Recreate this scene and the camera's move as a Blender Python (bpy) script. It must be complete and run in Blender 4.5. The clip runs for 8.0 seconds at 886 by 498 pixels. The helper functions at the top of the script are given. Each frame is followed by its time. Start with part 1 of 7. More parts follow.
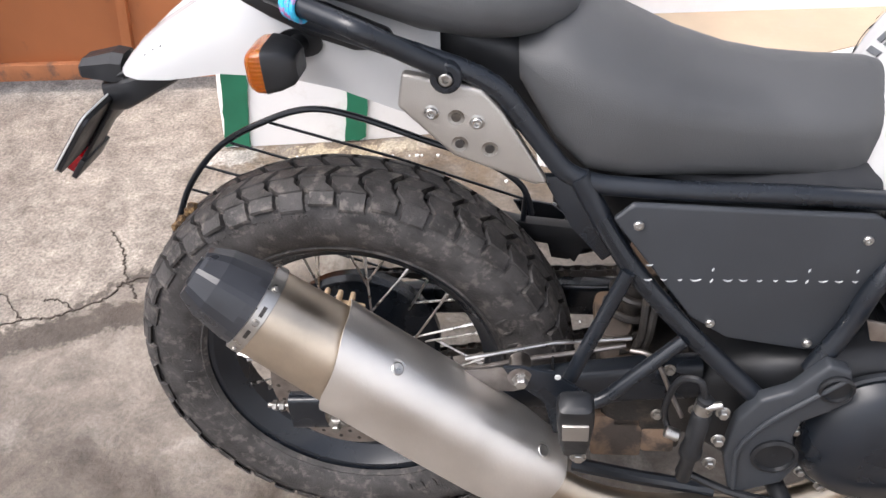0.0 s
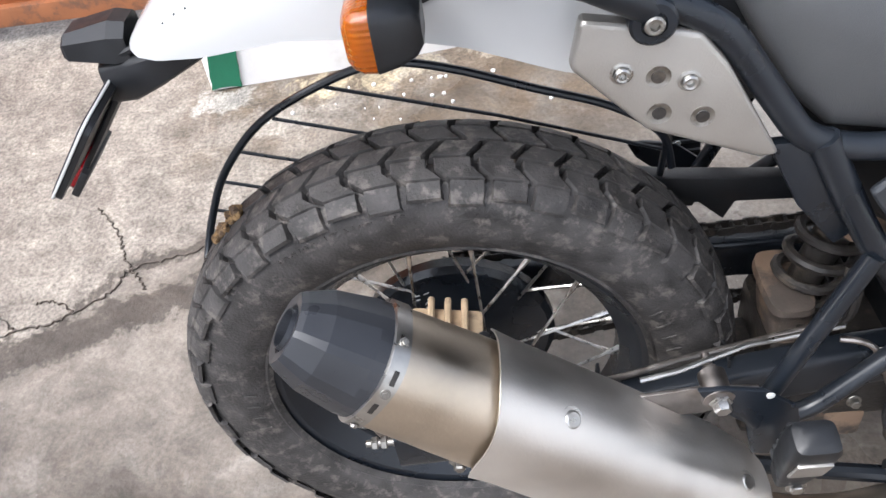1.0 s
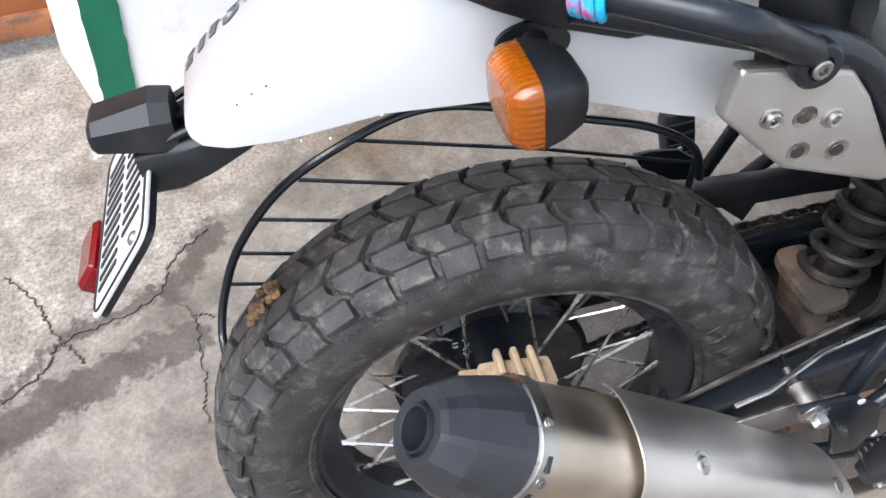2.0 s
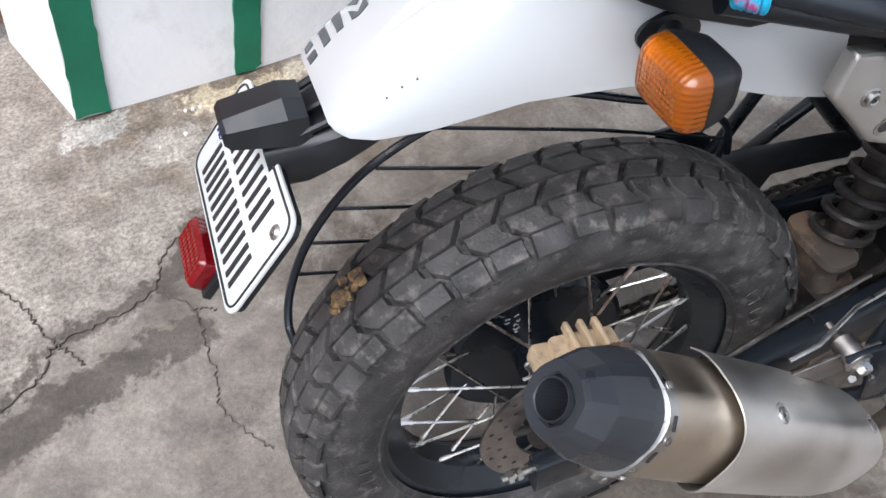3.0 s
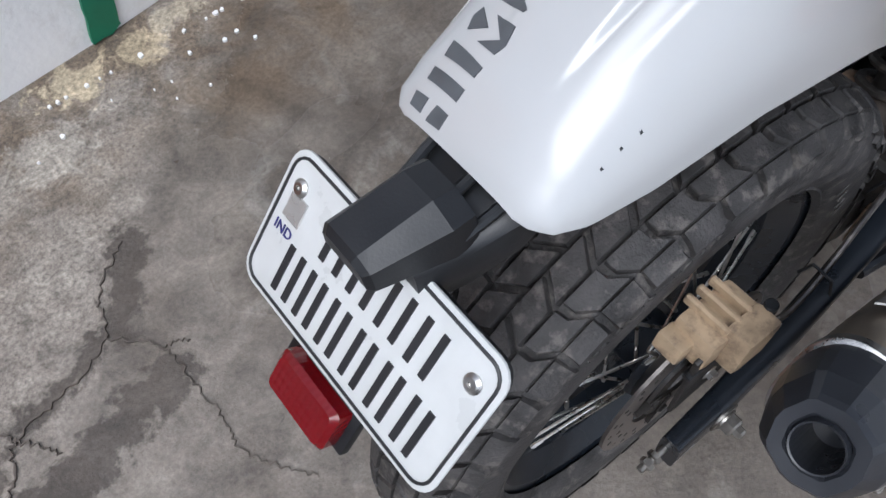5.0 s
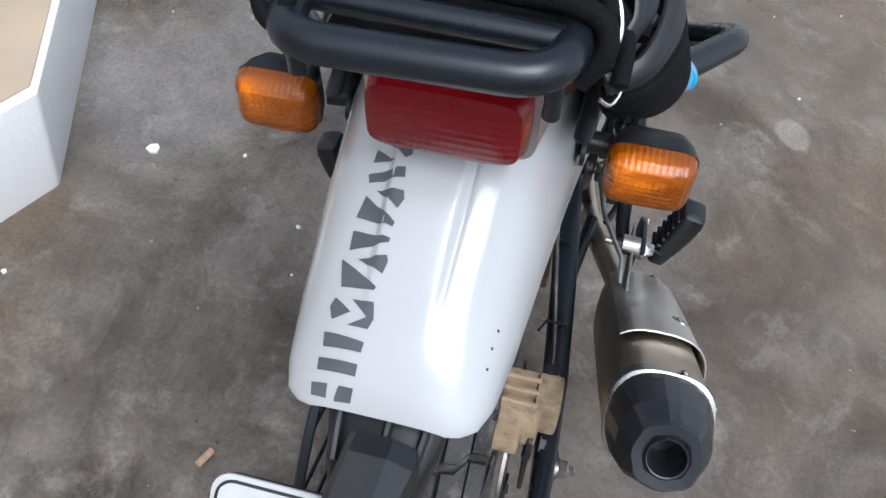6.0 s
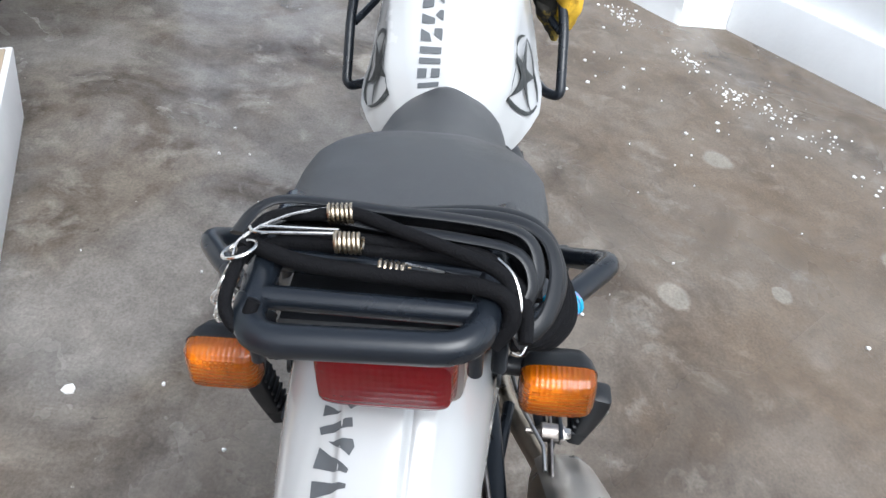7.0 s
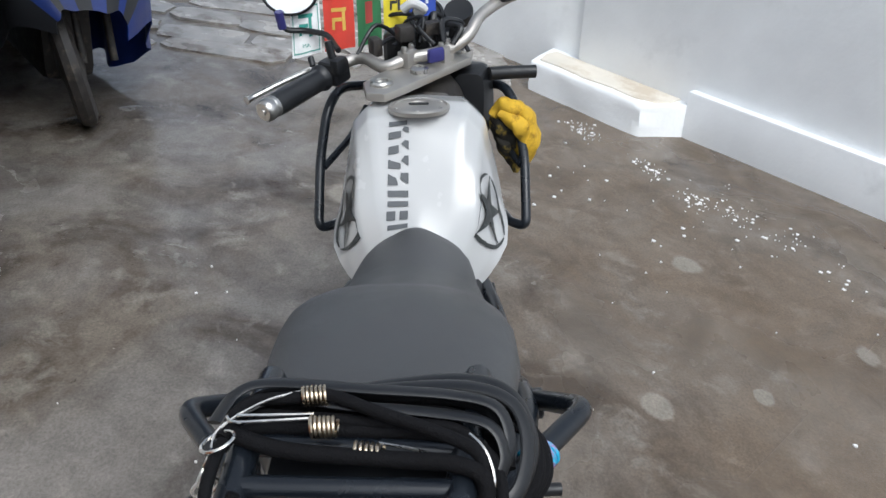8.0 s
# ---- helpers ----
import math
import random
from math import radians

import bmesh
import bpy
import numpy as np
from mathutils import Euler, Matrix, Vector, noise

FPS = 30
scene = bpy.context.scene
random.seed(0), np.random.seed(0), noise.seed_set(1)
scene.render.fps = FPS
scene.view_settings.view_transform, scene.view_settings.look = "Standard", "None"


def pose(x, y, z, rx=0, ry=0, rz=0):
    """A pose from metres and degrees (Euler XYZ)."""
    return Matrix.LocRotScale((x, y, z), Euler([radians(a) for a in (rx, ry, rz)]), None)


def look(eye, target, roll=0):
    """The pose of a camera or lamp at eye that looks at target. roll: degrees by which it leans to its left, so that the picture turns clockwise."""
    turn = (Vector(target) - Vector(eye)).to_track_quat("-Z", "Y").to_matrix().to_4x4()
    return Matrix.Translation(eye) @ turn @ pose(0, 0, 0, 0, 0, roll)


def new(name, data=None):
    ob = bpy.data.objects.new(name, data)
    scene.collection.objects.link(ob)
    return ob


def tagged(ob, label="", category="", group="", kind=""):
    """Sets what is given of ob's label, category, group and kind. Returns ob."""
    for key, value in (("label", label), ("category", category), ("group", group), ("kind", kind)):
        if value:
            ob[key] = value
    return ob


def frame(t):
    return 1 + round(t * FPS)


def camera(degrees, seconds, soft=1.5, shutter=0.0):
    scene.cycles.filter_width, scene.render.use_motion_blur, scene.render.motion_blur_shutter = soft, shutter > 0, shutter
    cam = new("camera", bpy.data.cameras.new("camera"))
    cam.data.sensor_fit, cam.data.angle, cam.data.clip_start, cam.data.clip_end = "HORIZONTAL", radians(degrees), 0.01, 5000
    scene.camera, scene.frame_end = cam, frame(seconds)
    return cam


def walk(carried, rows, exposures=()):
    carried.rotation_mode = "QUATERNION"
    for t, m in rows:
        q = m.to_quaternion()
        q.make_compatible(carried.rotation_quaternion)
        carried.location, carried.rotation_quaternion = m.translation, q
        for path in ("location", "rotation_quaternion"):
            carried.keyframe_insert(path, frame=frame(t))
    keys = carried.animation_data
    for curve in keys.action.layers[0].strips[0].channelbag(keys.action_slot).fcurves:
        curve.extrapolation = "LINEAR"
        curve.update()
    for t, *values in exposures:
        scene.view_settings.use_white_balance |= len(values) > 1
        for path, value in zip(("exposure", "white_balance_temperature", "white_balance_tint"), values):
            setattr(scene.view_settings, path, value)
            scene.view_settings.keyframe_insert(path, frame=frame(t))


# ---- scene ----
cam = camera(58.59, 8.0)
PATH = [
    (0, (-0.0216, 0.1187, 1.3088), (0.0012, 1.6505, 0.0231), 8.13),
    (0.5, (-0.1402, 0.2260, 1.2695), (-0.1134, 1.7129, -0.0679), 5.97),
    (1, (-0.2026, 0.3853, 1.2031), (-0.0773, 1.7284, -0.2736), 4.62),
    (1.5, (-0.2722, 0.4678, 1.1897), (-0.0241, 1.7570, -0.3190), 5.37),
    (1.7, (-0.3226, 0.4854, 1.1906), (0.0169, 1.7805, -0.2952), 6.49),
    (2.8, (-0.5424, 0.5324, 1.1936), (0.1761, 1.6676, -0.2880), 13.30),
    (3, (-0.5653, 0.5405, 1.1917), (0.1421, 1.6878, -0.2859), 13.73),
    (3.5, (-0.6000, 0.5665, 1.1968), (0.1043, 1.7539, -0.2503), 13.11),
    (4, (-0.6067, 0.6232, 1.1822), (0.1675, 1.7738, -0.2590), 12.11),
    (4.2, (-0.6267, 0.6689, 1.1465), (0.1386, 1.7417, -0.3581), 12.46),
    (5.3, (-0.6336, 0.8786, 1.1270), (0.3785, 1.4477, -0.5014), 12.82),
    (5.5, (-0.6516, 0.9003, 1.1470), (0.5169, 1.3542, -0.4114), 12.94),
    (6, (-0.7108, 0.9642, 1.2306), (0.7676, 1.0788, -0.1114), 10.66),
    (6.5, (-0.7354, 0.9627, 1.2814), (0.9185, 0.9241, 0.1576), 9.01),
    (7, (-0.7542, 0.9887, 1.3171), (1.0011, 0.9440, 0.3595), 7.01),
    (7.5, (-0.7502, 0.9853, 1.3460), (1.0734, 0.9246, 0.5271), 5.13),
    (8, (-0.7581, 0.9843, 1.3680), (1.1125, 0.9108, 0.6639), 3.54),
]
walk(cam, [(t, look(eye, target, roll)) for t, eye, target, roll in PATH], exposures=[(0, 1.22, 6450, 14), (1.5, 1.40, 6000, 10), (3.5, 0.76, 5950, 10), (5.5, 0.35, 5800, 9), (6.5, 0.84, 5850, 7), (7.0, 0.88, 5950, 7), (7.5, 0.54, 6000, 7), (8, 0.30, 6050, 7)])

# The yard slopes: things standing on it are laid out on its plane and turned by SLOPE; walls rise plumb from that plane by PLUMB.
SLOPE = pose(0, 0, 0, 4.276, -10.126, -0.378)
PLUMB = SLOPE.copy()
PLUMB.col[2] = (0, 0, 1, 0)

# ---- world and light ----
world = bpy.data.worlds.new("overcast_sky")
scene.world = world
world.use_nodes = True
wn = world.node_tree
sky = wn.nodes.new("ShaderNodeTexSky")
sky.sky_type, sky.sun_disc = "NISHITA", False
sky.sun_elevation, sky.sun_rotation = radians(50), radians(247)
sky.air_density, sky.dust_density = 1.0, 3.0
dull = wn.nodes.new("ShaderNodeHueSaturation")
dull.inputs["Saturation"].default_value = 0.42
wn.links.new(sky.outputs[0], dull.inputs["Color"])
back = wn.nodes["Background"]
back.inputs["Strength"].default_value = 0.15
wn.links.new(dull.outputs[0], back.inputs["Color"])
sun = new("sun", bpy.data.lights.new("sun", "SUN"))
sun.data.energy, sun.data.angle, sun.data.color = 1.1, radians(40), (1.0, 0.98, 0.95)
sun.matrix_world = look((-3.3, -1.4, 4.3), (0, 0, 0))


# ---- materials ----
def make(name, color, rough=0.5, metal=0.0, spread=0.12, scale=30.0, bump=0.15, fine=220.0, coat=0.0, second=None, second_at=0.62, second_scale=6.0, stretch=(1, 1, 1), spec=0.5):
    """Principled surface with two scales of variation in colour and roughness, and fine relief."""
    m = bpy.data.materials.new(name)
    m.use_nodes = True
    n, l = m.node_tree.nodes, m.node_tree.links
    b = n["Principled BSDF"]
    tc = n.new("ShaderNodeTexCoord")
    mp = n.new("ShaderNodeMapping")
    mp.inputs["Scale"].default_value = stretch
    l.new(tc.outputs["Object"], mp.inputs["Vector"])
    big = n.new("ShaderNodeTexNoise")
    big.inputs["Scale"].default_value, big.inputs["Detail"].default_value = scale, 6
    small = n.new("ShaderNodeTexNoise")
    small.inputs["Scale"].default_value, small.inputs["Detail"].default_value = fine, 3
    for t in (big, small):
        l.new(mp.outputs[0], t.inputs["Vector"])
    ramp = n.new("ShaderNodeMapRange")
    ramp.inputs[1].default_value, ramp.inputs[2].default_value = 0.3, 0.7
    ramp.inputs[3].default_value, ramp.inputs[4].default_value = 1 - spread, 1 + spread
    l.new(big.outputs[0], ramp.inputs[0])
    tone = n.new("ShaderNodeMix")
    tone.data_type, tone.blend_type = "RGBA", "MULTIPLY"
    tone.inputs[0].default_value = 1.0
    tone.inputs[6].default_value = (*color, 1)
    l.new(ramp.outputs[0], tone.inputs[7])
    out = tone.outputs[2]
    if second:
        patch = n.new("ShaderNodeTexNoise")
        patch.inputs["Scale"].default_value, patch.inputs["Detail"].default_value, patch.inputs["Roughness"].default_value = second_scale, 8, 0.65
        l.new(mp.outputs[0], patch.inputs["Vector"])
        edge = n.new("ShaderNodeMapRange")
        edge.inputs[1].default_value, edge.inputs[2].default_value = second_at - 0.06, second_at + 0.06
        l.new(patch.outputs[0], edge.inputs[0])
        mix = n.new("ShaderNodeMix")
        mix.data_type = "RGBA"
        mix.inputs[7].default_value = (*second, 1)
        l.new(edge.outputs[0], mix.inputs[0])
        l.new(out, mix.inputs[6])
        out = mix.outputs[2]
    l.new(out, b.inputs["Base Color"])
    rr = n.new("ShaderNodeMapRange")
    rr.inputs[1].default_value, rr.inputs[2].default_value = 0.3, 0.7
    rr.inputs[3].default_value, rr.inputs[4].default_value = max(0.03, rough - 0.1), min(1, rough + 0.1)
    l.new(big.outputs[0], rr.inputs[0])
    l.new(rr.outputs[0], b.inputs["Roughness"])
    b.inputs["Metallic"].default_value = metal
    b.inputs["Specular IOR Level"].default_value = spec
    b.inputs["Coat Weight"].default_value = coat
    b.inputs["Coat Roughness"].default_value = 0.15
    if bump:
        bp = n.new("ShaderNodeBump")
        bp.inputs["Strength"].default_value, bp.inputs["Distance"].default_value = bump, 0.002
        l.new(small.outputs[0], bp.inputs["Height"])
        l.new(bp.outputs[0], b.inputs["Normal"])
    return m


RUBBER = make("tyre_rubber", (0.046, 0.043, 0.042), 0.64, spread=0.55, scale=34, bump=0.7, fine=300, second=(0.125, 0.113, 0.103), second_at=0.59, second_scale=55)
BLACK = make("satin_black_paint", (0.010, 0.013, 0.018), 0.30, spread=0.2, scale=12, bump=0.05)
PANEL = make("dark_grey_panel", (0.030, 0.034, 0.040), 0.46, spread=0.15, scale=8, bump=0.08, fine=500)
PLASTIC = make("black_plastic", (0.010, 0.011, 0.013), 0.42, spread=0.2, scale=40, bump=0.06, fine=600)
SEAT = make("grey_black_vinyl", (0.062, 0.064, 0.067), 0.45, spread=0.12, scale=10, bump=0.35, fine=900)
WHITE = make("white_gloss_paint", (0.485, 0.49, 0.49), 0.2, spread=0.04, scale=5, bump=0.0, coat=0.6)
STEEL = make("brushed_steel", (0.74, 0.715, 0.68), 0.40, 1.0, spread=0.12, scale=9, bump=0.12, fine=260, stretch=(1, 1, 1))
BRONZED = make("heat_tinted_steel", (0.58, 0.505, 0.41), 0.36, 1.0, spread=0.2, scale=14, bump=0.1, fine=260)
SILVER = make("silver_cast_plate", (0.46, 0.44, 0.41), 0.46, 0.85, spread=0.08, scale=20, bump=0.2, fine=700)
CHROME = make("bright_steel", (0.50, 0.49, 0.47), 0.33, 1.0, spread=0.15, scale=60, bump=0.05)
BRASSY = make("spring_wire", (0.55, 0.47, 0.36), 0.3, 1.0, spread=0.2, scale=60, bump=0.05)
CARBON = make("grey_black_end_cap", (0.024, 0.026, 0.031), 0.34, spread=0.15, scale=20, bump=0.05)
TAN = make("muddy_gold_caliper", (0.42, 0.31, 0.20), 0.7, spread=0.2, scale=40, bump=0.3, second=(0.22, 0.16, 0.11), second_at=0.55, second_scale=30)
MUD = make("dusty_steel", (0.075, 0.06, 0.05), 0.8, spread=0.3, scale=25, bump=0.4, second=(0.23, 0.155, 0.105), second_at=0.47, second_scale=14)
GRIME = make("oily_black_metal", (0.025, 0.022, 0.02), 0.5, spread=0.4, scale=40, bump=0.4, second=(0.08, 0.065, 0.05), second_at=0.6, second_scale=30)
DISC = make("worn_disc_steel", (0.34, 0.31, 0.29), 0.4, 1.0, spread=0.2, scale=60, bump=0.1)
DECAL = make("dark_grey_decal", (0.085, 0.092, 0.10), 0.5, spread=0.12, scale=60, bump=0.0)
STAR = make("worn_black_decal", (0.030, 0.034, 0.034), 0.5, spread=0.2, scale=60, bump=0.0, second=(0.14, 0.15, 0.15), second_at=0.66, second_scale=70)
CORD = make("black_woven_cord", (0.006, 0.006, 0.007), 0.8, spread=0.3, scale=300, bump=0.5, fine=700, spec=0.15)
PLATE = make("white_plate", (0.60, 0.61, 0.60), 0.35, spread=0.05, scale=40, bump=0.05)
INK = make("black_plate_ink", (0.02, 0.02, 0.022), 0.5, spread=0.1, bump=0.0)
NAVY = make("navy_plate_ink", (0.03, 0.03, 0.16), 0.5, spread=0.1, bump=0.0)
DULL = make("dull_zinc_steel", (0.34, 0.325, 0.30), 0.42, 1.0, spread=0.25, scale=90, bump=0.1, second=(0.16, 0.14, 0.12), second_at=0.6, second_scale=60)
SPOKE = make("plated_spoke", (0.66, 0.64, 0.61), 0.30, 1.0, spread=0.25, scale=70, bump=0.05, second=(0.24, 0.20, 0.16), second_at=0.62, second_scale=40)
# light grey that paints the highlights on the panel's embossed edges
EMBOSS = make("panel_edge_glint", (0.34, 0.35, 0.36), 0.32, spread=0.3, scale=90, bump=0.0)
GREY = make("grey_sticker", (0.5, 0.5, 0.48), 0.3, 0.5, spread=0.1, bump=0.0)


def lens_material(name, color, lines, clear=0.0, rib=0.16):
    m = bpy.data.materials.new(name)
    m.use_nodes = True
    n, l = m.node_tree.nodes, m.node_tree.links
    b = n["Principled BSDF"]
    b.inputs["Base Color"].default_value = (*color, 1)
    b.inputs["Roughness"].default_value = 0.12
    b.inputs["Subsurface Weight"].default_value = 0.2
    b.inputs["Subsurface Radius"].default_value = (0.02, 0.008, 0.002)
    b.inputs["Coat Weight"].default_value = 0.4
    b.inputs["Transmission Weight"].default_value = clear
    b.inputs["IOR"].default_value = 1.4
    tc = n.new("ShaderNodeTexCoord")
    w = n.new("ShaderNodeTexWave")
    w.inputs["Scale"].default_value, w.inputs["Distortion"].default_value = lines, 0.3
    w.bands_direction = "Z"
    l.new(tc.outputs["Object"], w.inputs["Vector"])
    w2 = n.new("ShaderNodeTexWave")
    w2.inputs["Scale"].default_value = lines
    w2.bands_direction = "Y"
    l.new(tc.outputs["Object"], w2.inputs["Vector"])
    ad = n.new("ShaderNodeMath")
    ad.operation = "ADD"
    l.new(w.outputs["Fac"], ad.inputs[0])
    l.new(w2.outputs["Fac"], ad.inputs[1])
    bp = n.new("ShaderNodeBump")
    bp.inputs["Strength"].default_value, bp.inputs["Distance"].default_value = rib, 0.001
    l.new(ad.outputs[0], bp.inputs["Height"])
    l.new(bp.outputs[0], b.inputs["Normal"])
    return m


AMBER = lens_material("amber_lens", (0.78, 0.19, 0.002), 70, 0.7, 0.4)
RED = lens_material("red_lens", (0.23, 0.004, 0.008), 60, 0.3, 0.25)


def wall_paint(name, color, dirty, at):
    return make(name, color, 0.75, spread=0.05, scale=3, bump=0.7, fine=45, second=dirty, second_at=at, second_scale=3.5)


WALL = wall_paint("white_wash", (0.88, 0.87, 0.86), (0.74, 0.71, 0.68), 0.66)
WALL_BLUE = wall_paint("cool_white_wash", (0.90, 0.915, 0.92), (0.84, 0.855, 0.86), 0.64)
GREEN = make("green_oil_paint", (0.012, 0.16, 0.085), 0.5, spread=0.12, scale=14, bump=0.4, fine=60, second=(0.45, 0.50, 0.46), second_at=0.74, second_scale=22)
RUSTY = make("brown_gate_paint", (0.36, 0.125, 0.045), 0.5, spread=0.1, scale=4, bump=0.2, fine=120, second=(0.22, 0.09, 0.04), second_at=0.68, second_scale=9)
BEIGE = make("worn_beige_screed", (0.50, 0.395, 0.285), 0.8, spread=0.1, scale=6, bump=0.4, fine=80, second=(0.5, 0.4, 0.3), second_at=0.6, second_scale=8)


def ground_material():
    m = bpy.data.materials.new("weathered_concrete")
    m.use_nodes = True
    n, l = m.node_tree.nodes, m.node_tree.links
    b = n["Principled BSDF"]
    coord = n.new("ShaderNodeTexCoord")
    geo = n.new("ShaderNodeMapping")
    geo.inputs["Location"].default_value = (0.004, -0.025, 0)
    l.new(coord.outputs["Object"], geo.inputs["Vector"])

    def noise_tex(scale, detail=8, rough=0.6, warp=0.0):
        t = n.new("ShaderNodeTexNoise")
        t.inputs["Scale"].default_value, t.inputs["Detail"].default_value, t.inputs["Roughness"].default_value = scale, detail, rough
        t.inputs["Distortion"].default_value = warp
        l.new(geo.outputs[0], t.inputs["Vector"])
        return t.outputs[0]

    def ranged(src, a, z, lo=0.0, hi=1.0):
        r = n.new("ShaderNodeMapRange")
        r.inputs[1].default_value, r.inputs[2].default_value, r.inputs[3].default_value, r.inputs[4].default_value = a, z, lo, hi
        l.new(src, r.inputs[0])
        return r.outputs[0]

    def mixed(f, a, c):
        x = n.new("ShaderNodeMix")
        x.data_type = "RGBA"
        l.new(f, x.inputs[0])
        for k, v in ((6, a), (7, c)):
            if isinstance(v, tuple):
                x.inputs[k].default_value = (*v, 1)
            else:
                l.new(v, x.inputs[k])
        return x.outputs[2]

    def oper(op, a, c):
        x = n.new("ShaderNodeMath")
        x.operation = op
        for k, v in ((0, a), (1, c)):
            if isinstance(v, (int, float)):
                x.inputs[k].default_value = v
            else:
                l.new(v, x.inputs[k])
        return x.outputs[0]

    sep = n.new("ShaderNodeSeparateXYZ")
    l.new(geo.outputs[0], sep.inputs[0])
    X, Y = sep.outputs[0], sep.outputs[1]
    # dry pale apron behind the bike, damp brown slab elsewhere
    wob = oper("MULTIPLY", oper("SUBTRACT", noise_tex(4, 6, 0.6), 0.5), 0.9)
    line = oper("ADD", oper("SUBTRACT", oper("SUBTRACT", Y, 1.28), oper("MULTIPLY", oper("ADD", X, 0.87), 0.73)), oper("MULTIPLY", wob, 0.35))
    dry = ranged(line, -0.06, 0.06)
    damp = mixed(ranged(noise_tex(2.6, 9, 0.58, 0.9), 0.36, 0.62), (0.070, 0.054, 0.042), (0.235, 0.208, 0.182))
    damp = mixed(ranged(noise_tex(6.5, 8, 0.65, 0.4), 0.55, 0.72), damp, (0.33, 0.31, 0.285))
    pale = mixed(ranged(noise_tex(7, 9, 0.75, 0.4), 0.40, 0.62), (0.29, 0.258, 0.23), (0.52, 0.48, 0.43))
    base = mixed(dry, damp, pale)
    stain = ranged(noise_tex(5.5, 9, 0.62, 0.8), 0.60, 0.70)
    base = mixed(oper("MULTIPLY", stain, 0.65), base, (0.11, 0.095, 0.083))
    base = mixed(ranged(noise_tex(60, 4, 0.7), 0.62, 0.80, 0, 0.5), base, (0.10, 0.085, 0.072))
    base = mixed(ranged(noise_tex(24, 4, 0.6, 1.2), 0.69, 0.73, 0, 0.75), base, (0.055, 0.045, 0.038))
    base = mixed(ranged(noise_tex(34, 3, 0.6), 0.72, 0.76, 0, 0.65), base, (0.62, 0.60, 0.56))
    # dark wet seam where the slabs meet, brown wet foot of the pier, brown tint of the open yard
    seam = oper("MULTIPLY", ranged(oper("ABSOLUTE", oper("ADD", line, 0.035), 0.0), 0.0, 0.075, 1.0, 0.0), ranged(noise_tex(11, 7, 0.65, 0.6), 0.42, 0.56))
    base = mixed(oper("MULTIPLY", seam, 0.72), base, (0.095, 0.08, 0.068))
    worn = oper("MULTIPLY", ranged(X, -0.45, -0.25, 1.0, 0.0), ranged(Y, 0.9, 1.15))
    base = mixed(oper("MULTIPLY", worn, ranged(noise_tex(9, 8, 0.65, 0.4), 0.35, 0.6, 0.2, 0.6)), base, (0.36, 0.325, 0.29))
    # damp smears beside the cracks of the apron
    ragged = oper("ADD", oper("MULTIPLY", oper("SUBTRACT", noise_tex(14, 8, 0.65, 0.5), 0.5), 0.11), oper("MULTIPLY", oper("SUBTRACT", noise_tex(38, 6, 0.65), 0.5), 0.085))
    for xa, ya, xb, yb, wide in ((-1.0, 1.20, -0.70, 1.30, 0.040), (-0.70, 1.30, -0.50, 1.36, 0.034), (-0.87, 1.27, -0.724, 1.415, 0.010), (-0.724, 1.415, -0.535, 1.468, 0.015), (-0.535, 1.463, -0.43, 1.59, 0.026)):
        dx, dy = xb - xa, yb - ya
        qq = dx * dx + dy * dy
        ax, ay = oper("SUBTRACT", X, xa), oper("SUBTRACT", Y, ya)
        run = oper("MINIMUM", oper("MAXIMUM", oper("DIVIDE", oper("ADD", oper("MULTIPLY", ax, dx), oper("MULTIPLY", ay, dy)), qq), 0.0), 1.0)
        off = oper("SQRT", oper("ADD", oper("POWER", oper("SUBTRACT", ax, oper("MULTIPLY", run, dx)), 2.0), oper("POWER", oper("SUBTRACT", ay, oper("MULTIPLY", run, dy)), 2.0)), 0.0)
        base = mixed(ranged(oper("ADD", off, ragged), wide - 0.006, wide + 0.008, 0.85, 0.0), base, (0.088, 0.074, 0.063))
    foot = oper("MULTIPLY", ranged(oper("ADD", Y, oper("MULTIPLY", wob, 0.5)), 1.62, 1.80), ranged(oper("ABSOLUTE", oper("ADD", X, 0.15), 0.0), 0.45, 0.6, 1.0, 0.0))
    base = mixed(oper("MULTIPLY", foot, ranged(noise_tex(8, 8, 0.65, 0.7), 0.38, 0.55, 0.15, 0.85)), base, (0.17, 0.125, 0.085))
    tawny = oper("MULTIPLY", ranged(oper("ADD", oper("SUBTRACT", Y, oper("MULTIPLY", X, 0.25)), wob), -0.1, 0.75, 1.0, 0.0), ranged(noise_tex(1.7, 6, 0.6, 0.8), 0.3, 0.62))
    base = mixed(oper("MULTIPLY", tawny, 0.7), base, (0.185, 0.136, 0.092))
    # pale grey mixed into the wet left side for the sky's sheen on it
    cool = oper("MULTIPLY", ranged(oper("ADD", Y, wob), 0.9, 1.5), ranged(X, 0.1, 0.6))
    base = mixed(oper("MULTIPLY", cool, ranged(noise_tex(1.9, 6, 0.6, 0.8), 0.38, 0.6, 0.0, 0.55)), base, (0.36, 0.352, 0.35))
    # pale dried mortar spots
    for cx, cy, rad in ((1.155, 0.265, 0.07), (1.245, -0.063, 0.04), (1.96, -0.03, 0.085), (1.49, -0.51, 0.07), (2.2, 1.25, 0.12)):
        far = oper("SQRT", oper("ADD", oper("POWER", oper("SUBTRACT", X, cx), 2.0), oper("POWER", oper("MULTIPLY", oper("SUBTRACT", Y, cy), 1.25), 2.0)), 0.0)
        far = oper("ADD", far, oper("MULTIPLY", wob, 0.16))
        base = mixed(ranged(far, rad * 0.55, rad * 0.8, 0.75, 0.0), base, (0.34, 0.315, 0.28))
